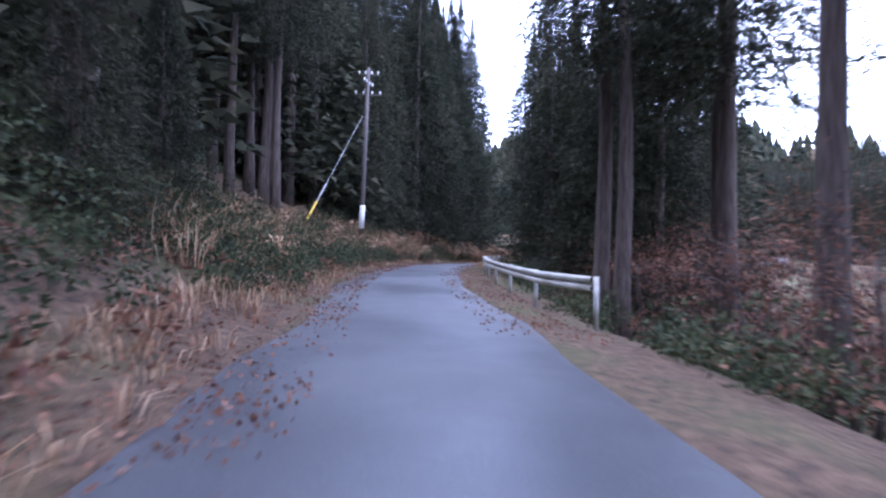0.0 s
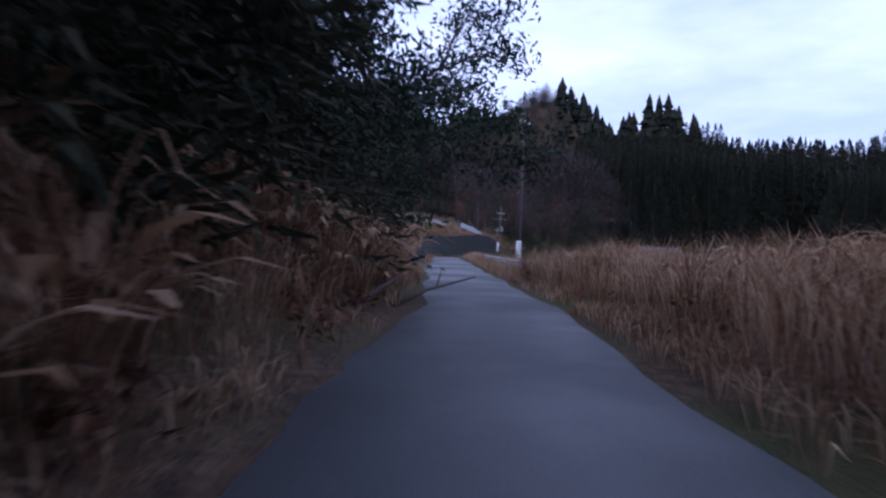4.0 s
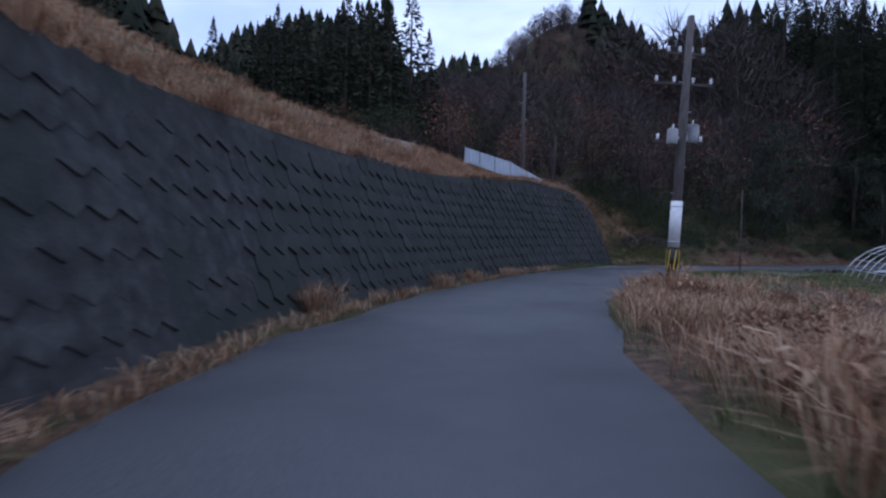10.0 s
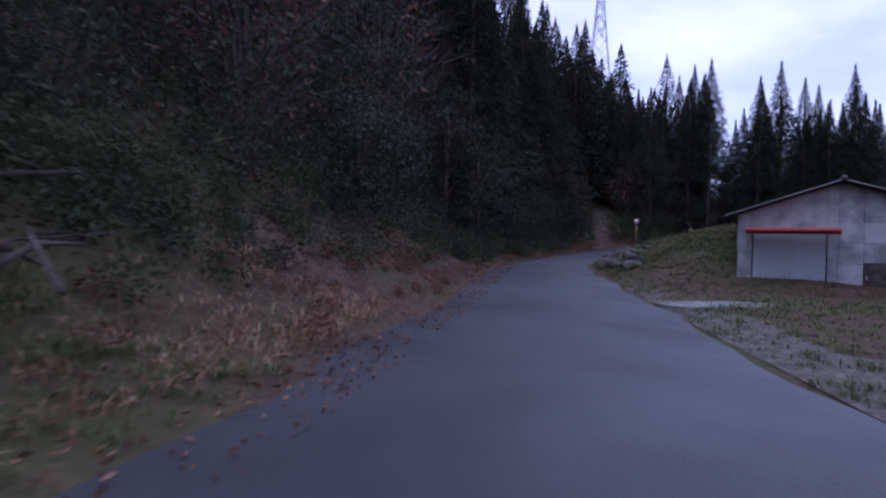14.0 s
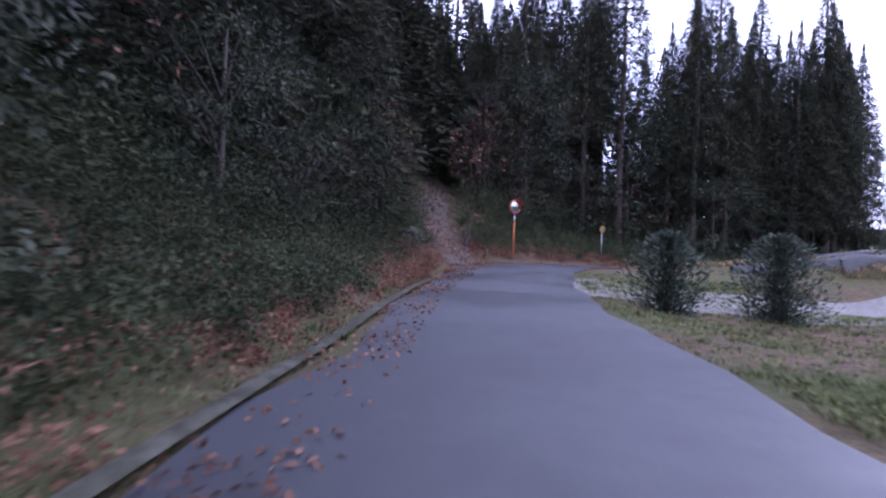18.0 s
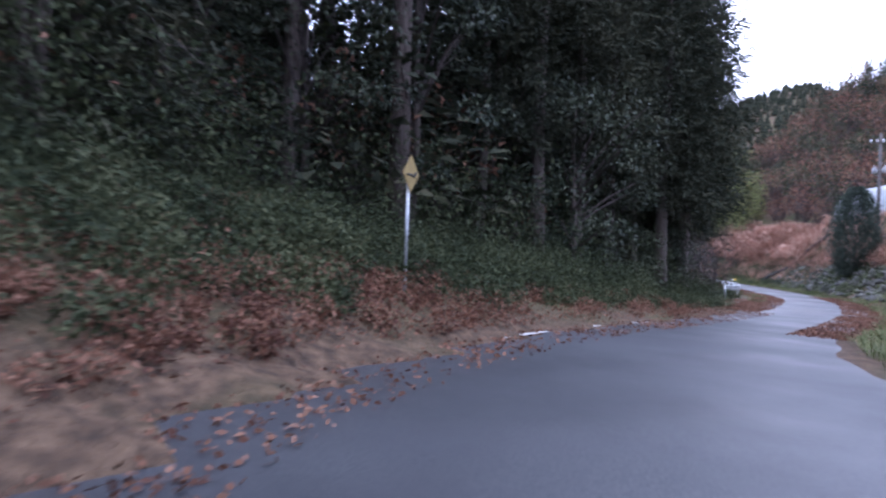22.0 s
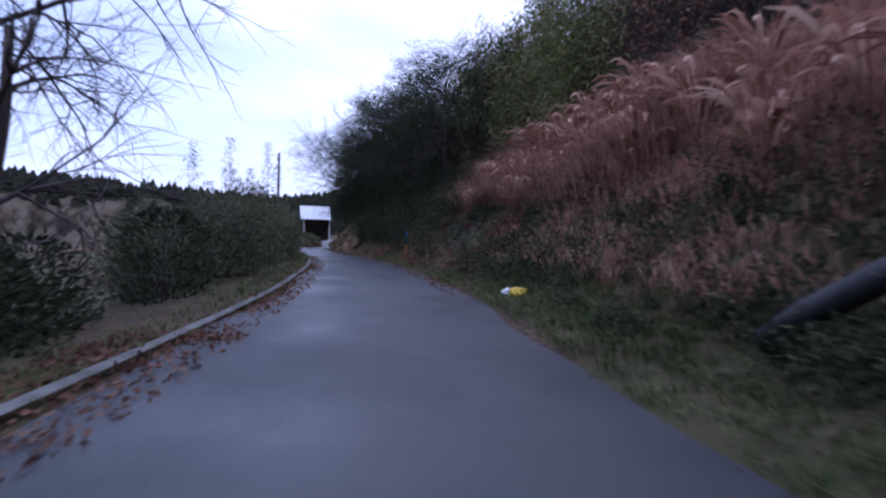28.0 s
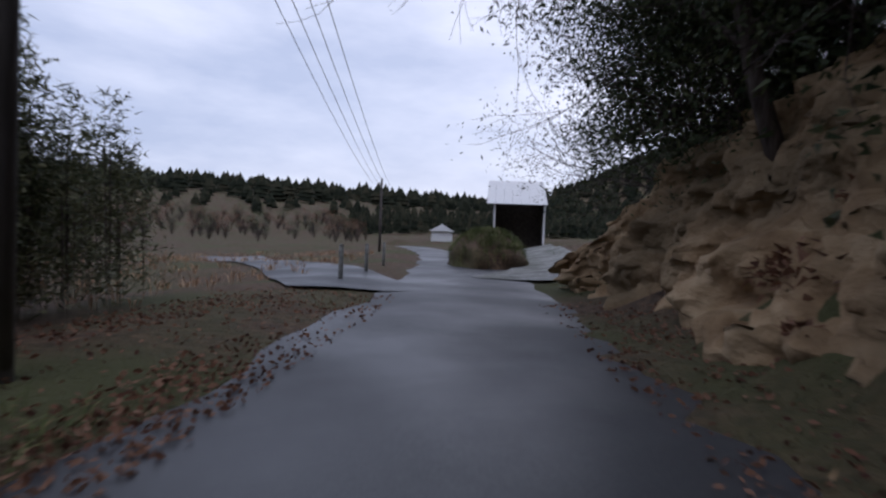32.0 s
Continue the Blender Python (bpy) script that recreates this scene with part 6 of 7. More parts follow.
for k, (tk, dk, hk) in enumerate(((30.9, -6.8, 9.0), (31.3, -6.0, 9.5), (31.7, -6.4, 10.5), (32.1, -6.2, 10.5), (32.5, -7.0, 10.5), (31.0, -9.5, 10.0), (31.8, -9.8, 11.0), (32.4, -10.0, 11.0), (33.1, -8.5, 11.0), (32.55, -5.2, 7.5), (32.95, -5.4, 8.0), (33.35, -6.6, 9.0), (33.7, -7.5, 11.0), (33.5, -9.5, 12.0), (32.8, -7.8, 11.0), (34.0, -9.5, 11.0), (33.15, -5.2, 7.0), (33.35, -4.9, 6.0))):
    x, y, z, h = station(tk, dk)
    if tk > 33.6:
        bare_tree(x, y, hk, "half-bare broadleaf tree above the clay cut", 60 + k, (0.04, 0.05), 5, 0.12, "shrub", 12000, 0.11, 0.34, "broadleaf_tree", 0.15, 0.55, limbs=8)
    else:
        bare_tree(x, y, hk, "dense dark broadleaf evergreen on the bank", 60 + k, (0.04, 0.05), 4, 0.13, "shrub", 21000, 0.12, 0.36, "evergreen_tree", 0.12, 0.6, limbs=10)
bare_tree(198.7, 30.0, 12.0, "fine-branched bare tree on the ridge", 17, (0, 0), 5, 0.16, None, 0, low=0.3, limbs=7)
for k, (t, dd, hh) in enumerate(((13.6, 9.0, 7.0), (14.6, 8.5, 8.0), (15.6, 9.5, 8.5), (16.4, 7.0, 8.0), (17.4, 7.5, 9.0), (18.6, 7.0, 9.0), (20.3, 8.5, 8.0), (22.9, 9.5, 10.0), (23.6, 9.0, 10.0))):
    x, y, z, h = station(t, dd)
    bare_tree(x, y, hh, "thin bare broadleaf tree at the wood's edge", 30 + k, (0.0, -0.08), 4, 0.07, "russet" if k % 2 else "shrub", 500, 0.16, 0.5, low=0.2, spread_a=0.6, limbs=6)
for k, (t, dd, hh) in enumerate(((0.55, -7.5, 5.0), (0.9, -8.5, 5.5), (1.25, -8.0, 4.6), (1.6, -9.5, 5.2), (2.0, -8.0, 4.4), (0.8, -12.0, 5.5), (1.4, -12.5, 6.0))):
    x, y, z, h = station(t, dd)
    bare_tree(x, y, hh, "young broadleaf tree with withered pinkish-russet leaves", 130 + k, (0.0, 0.0), 4, 0.06, "russet", 3000, 0.11, 0.32, "russet_tree", 0.15, 0.6, limbs=7)
bare_tree(131.6, 153.3, 2.4, "broken grey stump with dead grass", 51, (0.02, 0), 3, 0.1, "straw", 200, 0.12, 0.2, "stump", 0.2, 0.5, limbs=3)

# broadleaf evergreens of the wood's edge: leaves in uneven clumps on a forked stem
def broadleaf(seed, h, r, leaf):
    g = np.random.default_rng(seed)
    n = 44
    a, u = g.uniform(0, 6.28, n), g.random(n) ** 0.8
    q = r * np.sqrt(g.random(n)) * (0.55 + 0.45 * np.sin(np.pi * (0.15 + 0.75 * u)))
    c = np.stack((np.cos(a) * q, np.sin(a) * q, h * (0.16 + 0.8 * u)), 1)
    per = 120
    o = g.normal(size=(n * per, 3))
    o /= np.linalg.norm(o, axis=1, keepdims=True)
    size = np.repeat(g.uniform(0.35, 0.95, n), per)[:, None]
    p = np.repeat(c, per, 0) + o * size * np.array((1.15, 1.15, 0.5)) * g.random((n * per, 1)) ** 0.3
    p[:, 2] -= 0.35 * (np.hypot(p[:, 0], p[:, 1]) / r) ** 2
    ax = o * 0.8 + g.normal(0, 0.5, (n * per, 3)) + np.array((0, 0, -0.35))
    v, f = cards(p, ax, leaf * g.uniform(0.6, 1.3, n * per), leaf * 0.42, g, 0.1)
    foliage = mesh_np("foliage", v, f, "gloss_leaf")
    bm = bmesh.new()
    tube(bm, [(0, 0, -0.4), (0.1, 0.05, h * 0.3), (0.0, 0.15, h * 0.62), (0.1, 0.1, h * 0.9)], [0.13, 0.1, 0.07, 0.02], 7)
    trunk = bm_mesh("trunk", bm, "bark", True)
    bm = bmesh.new()
    for k in range(0, n, 3):
        z0 = max(0.3, c[k][2] * 0.6)
        tube(bm, [(0.05, 0.05, z0), (c[k][0] * 0.5, c[k][1] * 0.5, (z0 + c[k][2]) * 0.52), tuple(c[k])], [0.05, 0.03, 0.012], 4, False)
    return foliage, trunk, bm_mesh("branchwork", bm, "twig")


BROAD = [broadleaf(k, hh, rr, lf_) for k, hh, rr, lf_ in ((71, 8.0, 2.6, 0.15), (72, 6.0, 2.4, 0.13), (73, 10.0, 2.8, 0.16), (74, 4.2, 2.0, 0.14))]
x, y, t, d, q = jitter_grid(60, 160, 110, 185, 3.3)
ok = (d > 0) & (t > 15.2) & (t < 25.4) & (q > np.where(t > 21.5, 3.6, 2.6)) & (q < 9.5) & (off_trail(x, y) > 2.6) & (rng.random(len(x)) < 0.75)
for xx, yy, tt, qq in zip(x[ok], y[ok], t[ok], q[ok]):
    k = int(rng.choice((1, 3))) if qq < 4.2 else int(rng.integers(0, 3))
    foliage, trunk, limbs = BROAD[k]
    thing = tagged(new("broadleaf_tree"), "low glossy evergreen shrub tree at the wood's edge" if k in (1, 3) else "dark glossy broadleaf evergreen among the cedars", "tree", "broadleaf trees of the wood's edge")
    sc = rng.uniform(0.8, 1.2)
    thing.matrix_basis = pose(xx, yy, float(ground(xx, yy)[0]) - 0.1, 0, 0, rng.uniform(0, 360)) @ Matrix.Diagonal((sc, sc, sc, 1))
    part("trunk", trunk, thing)
    part("branchwork", limbs, thing)
    part("foliage", foliage, thing)


# pampas tussocks: long arching blades with drooping pale plumes
def pampas(seed, mat="straw", n=80):
    g = np.random.default_rng(seed)
    a, L = g.uniform(0, 6.28, n), g.uniform(1.1, 2.3, n)
    out, rise = g.uniform(0.35, 0.95, n), g.uniform(1.3, 1.9, n)
    plume = g.random(n) < 0.28
    made = []
    for plumed in (False, True):
        V, F = [], []
        for k in np.where(plume == plumed)[0]:
            ca, sa = math.cos(a[k]), math.sin(a[k])
            base = len(V)
            for j in range(6):
                u = j / 5
                r = L[k] * out[k] * u ** 1.25 * 0.75 + 0.12 * g.random()
                z = L[k] * (rise[k] * u - (rise[k] - 0.55) * u * u)
                w = (0.008 if j < 3 else (0.05, 0.06, 0.01)[j - 3]) if plumed else 0.013 * (1 - 0.7 * u)
                V += [(ca * r - sa * w, sa * r + ca * w, z), (ca * r + sa * w, sa * r - ca * w, z)]
            F += [(base + 2 * j, base + 2 * j + 1, base + 2 * j + 3, base + 2 * j + 2) for j in range(5)]
        made.append(mesh_np("plume_head" if plumed else "leaf_tuft", V, F, mat))
    return made


PAMPAS = [pampas(k) for k in (81, 82, 83, 84)]
RED_PAMPAS = [pampas(k, "red_straw") for k in (85, 86, 87, 88)]
for n, t0, t1, side, s0, s1, lo, hi in ((16, 0.7, 2.3, 1, 1.4, 4.5, 0.6, 0.9), (20, 2.3, 3.6, 1, 0.9, 3.8, 0.8, 1.25), (60, 3.6, 5.3, 1, 0.7, 3.4, 0.85, 1.25), (44, 3.3, 6.2, -1, 1.6, 8.0, 0.7, 1.0), (26, 28.2, 30.4, -1, 3.4, 8.0, 0.8, 1.3), (26, 28.9, 30.0, -1, 3.0, 6.5, 1.0, 1.4), (46, 6.6, 11.8, -1, 0.5, 4.5, 0.45, 0.75)):
    for xx, yy, zz in zip(*along(n, t0, t1, side, s0, s1)):
        sc = rng.uniform(lo, hi)
        ob = tagged(new("pampas_tussock"), "dry pampas tussock with drooping pale plumes", "pampas grass", "pampas tussocks on the banks")
        ob.matrix_basis = pose(xx, yy, zz - 0.05, 0, 0, rng.uniform(0, 360)) @ Matrix.Diagonal((sc, sc, sc, 1))
        for nm, me in zip(("leaf_tuft", "plume_head"), (RED_PAMPAS if t0 > 26 else PAMPAS)[int(rng.integers(0, 4))]):
            part(nm, me, ob)["kind"] = "stuff"

# brown brushwood on the hillsides: one small leafless shape many times over
bt = []
for k in range(90):
    a, u = rng.uniform(0, 6.28), rng.uniform(0.05, 0.75)
    bt.append(((0.06 * math.cos(a) * u, 0.06 * math.sin(a) * u, u * 0.55), (math.cos(a) * rng.uniform(0.25, 0.7), math.sin(a) * rng.uniform(0.25, 0.7), rng.uniform(0.4, 1.0)), rng.uniform(0.3, 0.6), 0.012))
c, ax = np.array([b[0] for b in bt]), np.array([b[1] for b in bt])
bv, bf = cards(c, ax, np.array([b[2] for b in bt]), 0.009, rng, 0.25, True)
u = rng.normal(size=(300, 3))
u /= np.linalg.norm(u, axis=1, keepdims=True)
lv, lf = cards(u * (rng.random((300, 1)) ** 0.4) * np.array((0.38, 0.38, 0.36)) + np.array((0, 0, 0.62)), u + rng.normal(0, 0.6, (300, 3)), 0.045, 0.02, rng, 0.25, True)


def brush_zone(step, x0, x1, y0, y1, rule, lo, hi, mats, label, name, thin=1.0):
    x, y, t, d, s = jitter_grid(x0, x1, y0, y1, step)
    ok = rule(x, y, t, d, s) & (rng.random(len(x)) < thin) & (off_trail(x, y) > 2.2)
    x, y = x[ok], y[ok]
    p, sc, tu = np.stack((x, y, ground(x, y) - 0.1), 1), rng.uniform(lo, hi, len(x)), rng.uniform(0, 6.28, len(x))
    tagged(new(name, joined(name, bv, bf, p, sc, tu, "twig")), label + ", bare grey-brown twigs", "brushwood", kind="stuff")
    for k, m in enumerate(mats):
        q = slice(k, None, len(mats))
        tagged(new(name + "_leaves", joined(name + "_leaves", lv, lf, p[q], sc[q], tu[q], m)), label + (", russet leaves" if m == "russet" else ", dull green leaves"), "brushwood", kind="stuff")


# leafless woodland: slim stems and a haze of fine upright twigs
m = 260
a, u, f = rng.uniform(0, 6.28, m), rng.random(m), rng.random(m) ** 0.6
r0 = 0.24 * f * np.sin(np.pi * np.clip(0.15 + 0.8 * u, 0, 1))
c = np.stack((np.cos(a) * r0, np.sin(a) * r0, 0.18 + 0.7 * u), 1)
tv0, tf0 = cards(c, np.stack((np.cos(a) * 0.5, np.sin(a) * 0.5, rng.uniform(0.2, 1.1, m)), 1) + rng.normal(0, 0.3, (m, 3)), rng.uniform(0.08, 0.2, m), 0.007, rng, 0.25, True)
c = np.zeros((9, 3))
sv0, sf0 = cards(c, np.stack((rng.normal(0, 0.16, 9), rng.normal(0, 0.16, 9), np.ones(9)), 1), rng.uniform(0.6, 0.95, 9), 0.02, rng, 0.0, True)
wv0, wf0 = np.concatenate((tv0, sv0)), np.concatenate((tf0, sf0 + len(tv0)))
x, y, t, d, q = jitter_grid(30, 170, 145, 350, 2.9)
ok = (bare_slope(x, y) & (q > np.where(t < 13.4, 24, np.where(t < 14.2, 9, 5.0))) | (t > 18.2) & (t < 22.6) & (q > 5.5) & (q < 24) & (rng.random(len(x)) < 0.45) & (off_trail(x, y) > 3)) & (d > 0)
tall = np.where((t[ok] > 13.4) & (t[ok] < 17) & (q[ok] < 48) & (x[ok] > 82), 2.1, 1.0)
x, y = x[ok], y[ok]
p, sc, tu = np.stack((x, y, ground(x, y) - 0.1), 1), rng.uniform(5.0, 9.5, len(x)) * tall, rng.uniform(0, 6.28, len(x))
tagged(new("bare_wood", joined("bare_wood", wv0, wf0, p, sc, tu, "twig")), "leafless grey-brown woodland on the hillside", "forest", kind="stuff")
for k, mt in ((0, "russet"), (3, "shrub"), (5, "russet")):
    tagged(new("bare_wood_leaves", joined("bare_wood_leaves", lv, lf, p[k::9], sc[k::9] * 0.8, tu[k::9], mt)), "last withered leaves in the leafless woodland" if mt == "russet" else "scattered evergreens in the leafless woodland", "forest", kind="stuff")
brush_zone(2.6, 20, 150, 140, 250, lambda x, y, t, d, s: (d > 0) & (t > 11.6) & (t < 16.8) & (s > np.where(t < 13.5, 40, np.where(t < 14.2, 9, 4.0))) & (s < 85), 2.6, 5.6, ("shrub", "russet", "shrub"), "brushwood on the northern slope", "slope_brush")
brush_zone(3.2, -30, 80, -30, 70, lambda x, y, t, d, s: (d < 0) & (t < 3.4) & (s > 7) & (s < 48), 2.5, 5.5, ("russet", "russet", "shrub"), "russet brushwood in the valley", "valley_edge_brush", 0.8)
brush_zone(2.4, 110, 260, 0, 130, lambda x, y, t, d, s: (d < 0) & (t > 28.0) & (t < 35) & (s > np.where(t < 30.2, 8.5, 5.5)) & (s < 46), 3.5, 7.5, ("shrub", "russet"), "mixed brushwood above the lane", "bank_brush")
brush_zone(2.8, 90, 200, 20, 130, lambda x, y, t, d, s: (d < 0) & (t > 23.2) & (t < 28.2) & (s > 44) & (s < 110), 4.0, 8.0, ("russet", "shrub", "russet"), "reddish brushwood behind the plastic tunnels", "upper_brush")
x, y, t, d, q = jitter_grid(140, 260, 40, 140, 1.9)
ok = (d > 0) & (t > 26.2) & (t < 28.3) & (q > 2.6) & (q < 22)
x, y = x[ok], y[ok]
p, sc, tu = np.stack((x, y, ground(x, y) - 0.1), 1), rng.uniform(3.6, 6.0, len(x)), rng.uniform(0, 6.28, len(x))
tagged(new("low_brush", joined("low_brush", wv0, wf0, p, sc, tu, "twig")), "brown leafless brushwood below the guard rail", "brushwood", kind="stuff")
tagged(new("low_brush_leaves", joined("low_brush_leaves", lv, lf, p[::3], sc[::3] * 0.7, tu[::3], "russet")), "withered reddish leaves below the guard rail", "brushwood", kind="stuff")
brush_zone(7.5, 150, 420, -160, 260, lambda x, y, t, d, s: (d > 0) & (t > 27.5) & (s > 34) & (s < 190), 3.0, 7.0, ("russet", "shrub"), "scattered brushwood in the fields", "valley_brush", 0.6)
brush_zone(2.1, 110, 190, 100, 200, lambda x, y, t, d, s: (d > 0) & (t > 19.6) & (t < 25.6) & (s > np.where(t < 22, 4.2, 6.0)) & (s < 26), 3.0, 6.5, ("shrub", "russet", "shrub"), "brushwood under the cedars", "under_brush", 0.95)
brush_zone(3.4, 10, 110, 40, 140, lambda x, y, t, d, s: (d < 0) & (t > 3.2) & (t < 12) & (s > 24) & (s < 60), 1.5, 4.0, ("russet", "shrub"), "low brushwood in the fields", "field_brush", 0.35)

# bamboo-grass thicket on the outer side of the lane
V, F, base = [], [], 0
SV, SF, sbase = [], [], 0
for n, t0, t1, s0, s1, lo, hi in ((260, 29.2, 31.0, 0.9, 5.5, 1.8, 2.9), (8, 29.6, 30.9, 1.8, 5.0, 4.2, 6.2), (150, 31.0, 32.0, 1.2, 5.5, 2.0, 3.1), (7, 31.0, 32.0, 2.5, 6.0, 3.6, 4.4), (170, 32.1, 33.3, 3.2, 8.0, 2.0, 3.6), (60, 32.4, 32.9, 3.2, 6.5, 3.0, 4.2)):
    x, y, z = along(n, t0, t1, 1, s0, s1)
    for k in range(len(x)):
        hh = rng.uniform(lo, hi)
        m = int(150 + 75 * hh)
        u = rng.random(m) ** 0.75
        c = np.stack((x[k] + rng.normal(0, 0.10 + 0.22 * (1 - u)), y[k] + rng.normal(0, 0.10 + 0.22 * (1 - u)), z[k] + hh * (0.06 + 0.94 * u)), 1)
        v, f = cards(c, rng.normal(size=(m, 3)) * np.array((1, 1, 0.7)) + np.array((0, 0, 0.1)), rng.uniform(0.09, 0.19, m), rng.uniform(0.018, 0.034, m), rng, 0.25, True)
        V.append(v), F.append(f + base)
        base += len(v)
        c = np.array(((x[k], y[k], z[k] - 0.2), (x[k] + 0.08, y[k] - 0.04, z[k] - 0.2)))
        v, f = cards(c, np.array(((0.02, 0.03, 1.0), (-0.04, 0.02, 1.0))), hh * 1.02, 0.03, rng, 0)
        SV.append(v), SF.append(f + sbase)
        sbase += len(v)
tagged(new("bamboo_thicket", mesh_np("bamboo_thicket", np.concatenate(V), np.concatenate(F), "bamboo")), "dense thicket of dull green bamboo grass", "bamboo", kind="stuff")
tagged(new("bamboo_stems", mesh_np("bamboo_stems", np.concatenate(SV), np.concatenate(SF), "twig")), "thin grey-brown bamboo stems in the thicket", "bamboo", kind="stuff")
# yellow-green bamboo grove on the slope
V, F, base = [], [], 0
for clump in range(60):
    t, dd = (rng.uniform(29.8, 30.9), -rng.uniform(7.5, 11.5)) if clump < 34 else (rng.uniform(30.9, 33.2), -rng.uniform(10, 17))
    x, y, z, h = station(t, dd)
    z = float(ground(x, y)[0])
    hh = rng.uniform(6, 9)
    m = 480
    u = rng.random(m)
    a = rng.uniform(0, 6.28)
    c = np.stack((x + np.cos(a) * u ** 2 * 1.2 + rng.normal(0, 0.5, m), y + np.sin(a) * u ** 2 * 1.2 + rng.normal(0, 0.5, m), z + hh * (0.2 + 0.8 * u)), 1)
    v, f = cards(c, rng.normal(size=(m, 3)) + np.array((0, 0, -0.3)), rng.uniform(0.25, 0.45, m), rng.uniform(0.05, 0.09, m), rng)
    V.append(v), F.append(f + base)
    base += len(v)
tagged(new("bamboo_grove", mesh_np("bamboo_grove", np.concatenate(V), np.concatenate(F), "grove_leaf")), "yellow-green bamboo grove on the slope", "bamboo", kind="stuff")


# ---- evergreen bushes ----
def bush(x, y, h, r, label, n=2600, mat="cedar", leaf=0.2, rag=0.15):
    thing = tagged(new("bush"), label, "bush")
    thing.location = (x, y, float(ground(x, y)[0]) - 0.1)
    u = rng.random(n)
    a = rng.uniform(0, 6.28, n)
    prof_r = r * np.sin(np.pi * (0.12 + 0.86 * u)) ** 0.6 * (1 - rag + rag * np.sin(7 * a + 9 * u + 3 * np.sin(17 * u))) * (1 + rag * rng.normal(0, 0.35, n)) * rng.random(n) ** 0.35
    c = np.stack((np.cos(a) * prof_r, np.sin(a) * prof_r, h * u), 1)
    v, f = cards(c, np.stack((np.cos(a), np.sin(a), rng.normal(0.7, 0.5, n)), 1), leaf * rng.uniform(0.6, 1.3, n), leaf * 0.32, rng)
    part("crown", mesh_np("crown", v, f, mat), thing)
    bm = bmesh.new()
    tube(bm, [(0, 0, -0.2), (0, 0, h * 0.7)], [0.09, 0.02], 7)
    part("stem", bm_mesh("stem", bm, "bark", True), thing)


bush(146.0, 100.6, 6.4, 1.8, "tall feathery grey-green evergreen bush by the lane", 17000, "juniper", 0.2, 0.2)
bush(113.9, 149.2, 1.9, 0.95, "low feathery grey-green conifer beside the ditch", 4200, "juniper", 0.15, 0.5)
bush(114.6, 146.2, 2.2, 1.15, "broad feathery grey-green conifer bush in the field", 5200, "juniper", 0.15, 0.5)
bush(126.9, 155.9, 1.0, 0.68, "grey-white shrub with dry seed heads", 2600, "seed_head", 0.05, 0.4)
bush(139.6, 104.5, 0.9, 0.6, "small round dark bush below the tunnels", 900, "shrub", 0.14)
for k in range(9):
    t = 27.6 + 0.16 * k
    x, y, z, h = station(t + 0.6, 5.4 + 0.9 * math.sin(k * 2.1))
    bush(x, y, 1.6 + 0.5 * math.sin(k * 1.7), 1.2, "rounded dull green bush beside the lane", 1700, "shrub", 0.16)
for k, (t, s_, hh) in enumerate(((9.55, 0.4, 0.7), (10.25, 0.35, 0.5), (10.9, 0.5, 0.8), (11.6, 0.35, 0.65), (11.85, 0.4, 0.6), (12.15, 0.3, 0.5), (8.8, 0.5, 0.6))):
    x, y, z, h = station(t, float(np.interp(t, ts, el)) + s_)
    v, f = blades(np.full(10, x) + rng.normal(0, 0.16, 10), np.full(10, y) + rng.normal(0, 0.16, 10), np.full(10, float(ground(x, y)[0]) - 0.03), hh, 1.2, 0.014, rng, 22, 0.12)
    tagged(new("grass_tuft", mesh_np("grass_tuft", v, f, "straw")), "dry straw-coloured grass tuft at the wall's foot", "grass tuft", "tufts along the wall")

# heap of dead wood where the wall ends
pile = tagged(new("brush_pile"), "heap of dead grey-brown branches on the grass", "brush pile")
x, y, z, h = station(14.05, 4.9)
pile.matrix_basis = pose(x, y, float(ground(x, y)[0]), 0, 0, math.degrees(h) + 90)
for k in range(70):
    cx, cy, ln = rng.normal(0, 1.9), rng.normal(0, 0.7), rng.uniform(0.9, 2.6)
    cz = 0.1 + 0.75 * max(0.0, 1 - (cx / 3.6) ** 2) * rng.random()
    a, e, r = rng.normal(0.1, 0.7), rng.normal(0.0, 0.28), rng.uniform(0.012, 0.05)
    ax = Vector((math.cos(a) * math.cos(e), math.sin(a) * math.cos(e), math.sin(e)))
    o = Vector((cx, cy, cz))
    bm = bmesh.new()
    tube(bm, [o - ax * ln * 0.5, o + Vector((0, 0.04, 0.05)) * ln, o + ax * ln * 0.5], [r, r * 0.8, r * 0.35], 5)
    part("branch", bm_mesh("branch", bm, "bark" if k % 3 else "twig", True), pile)
# straw hanging over the end of the wall
n = 420
k = rng.integers(nw - 9, nw, n)
fx, fy = wx[k] + wnx[k] * (LEAN * wh[k] + rng.uniform(-0.15, 0.9, n)), wy[k] + wny[k] * (LEAN * wh[k] + rng.uniform(-0.15, 0.9, n))
v, f = blades(fx, fy, wz[k] + np.maximum(wh[k], 2.2) * rng.uniform(0.75, 1.05, n), -1.1, 0.9, 0.02, rng, 9, 0.25)
tagged(new("hanging_straw", mesh_np("hanging_straw", v, f, "straw")), "long dry straw hanging down the wall's end", "grass", kind="stuff")

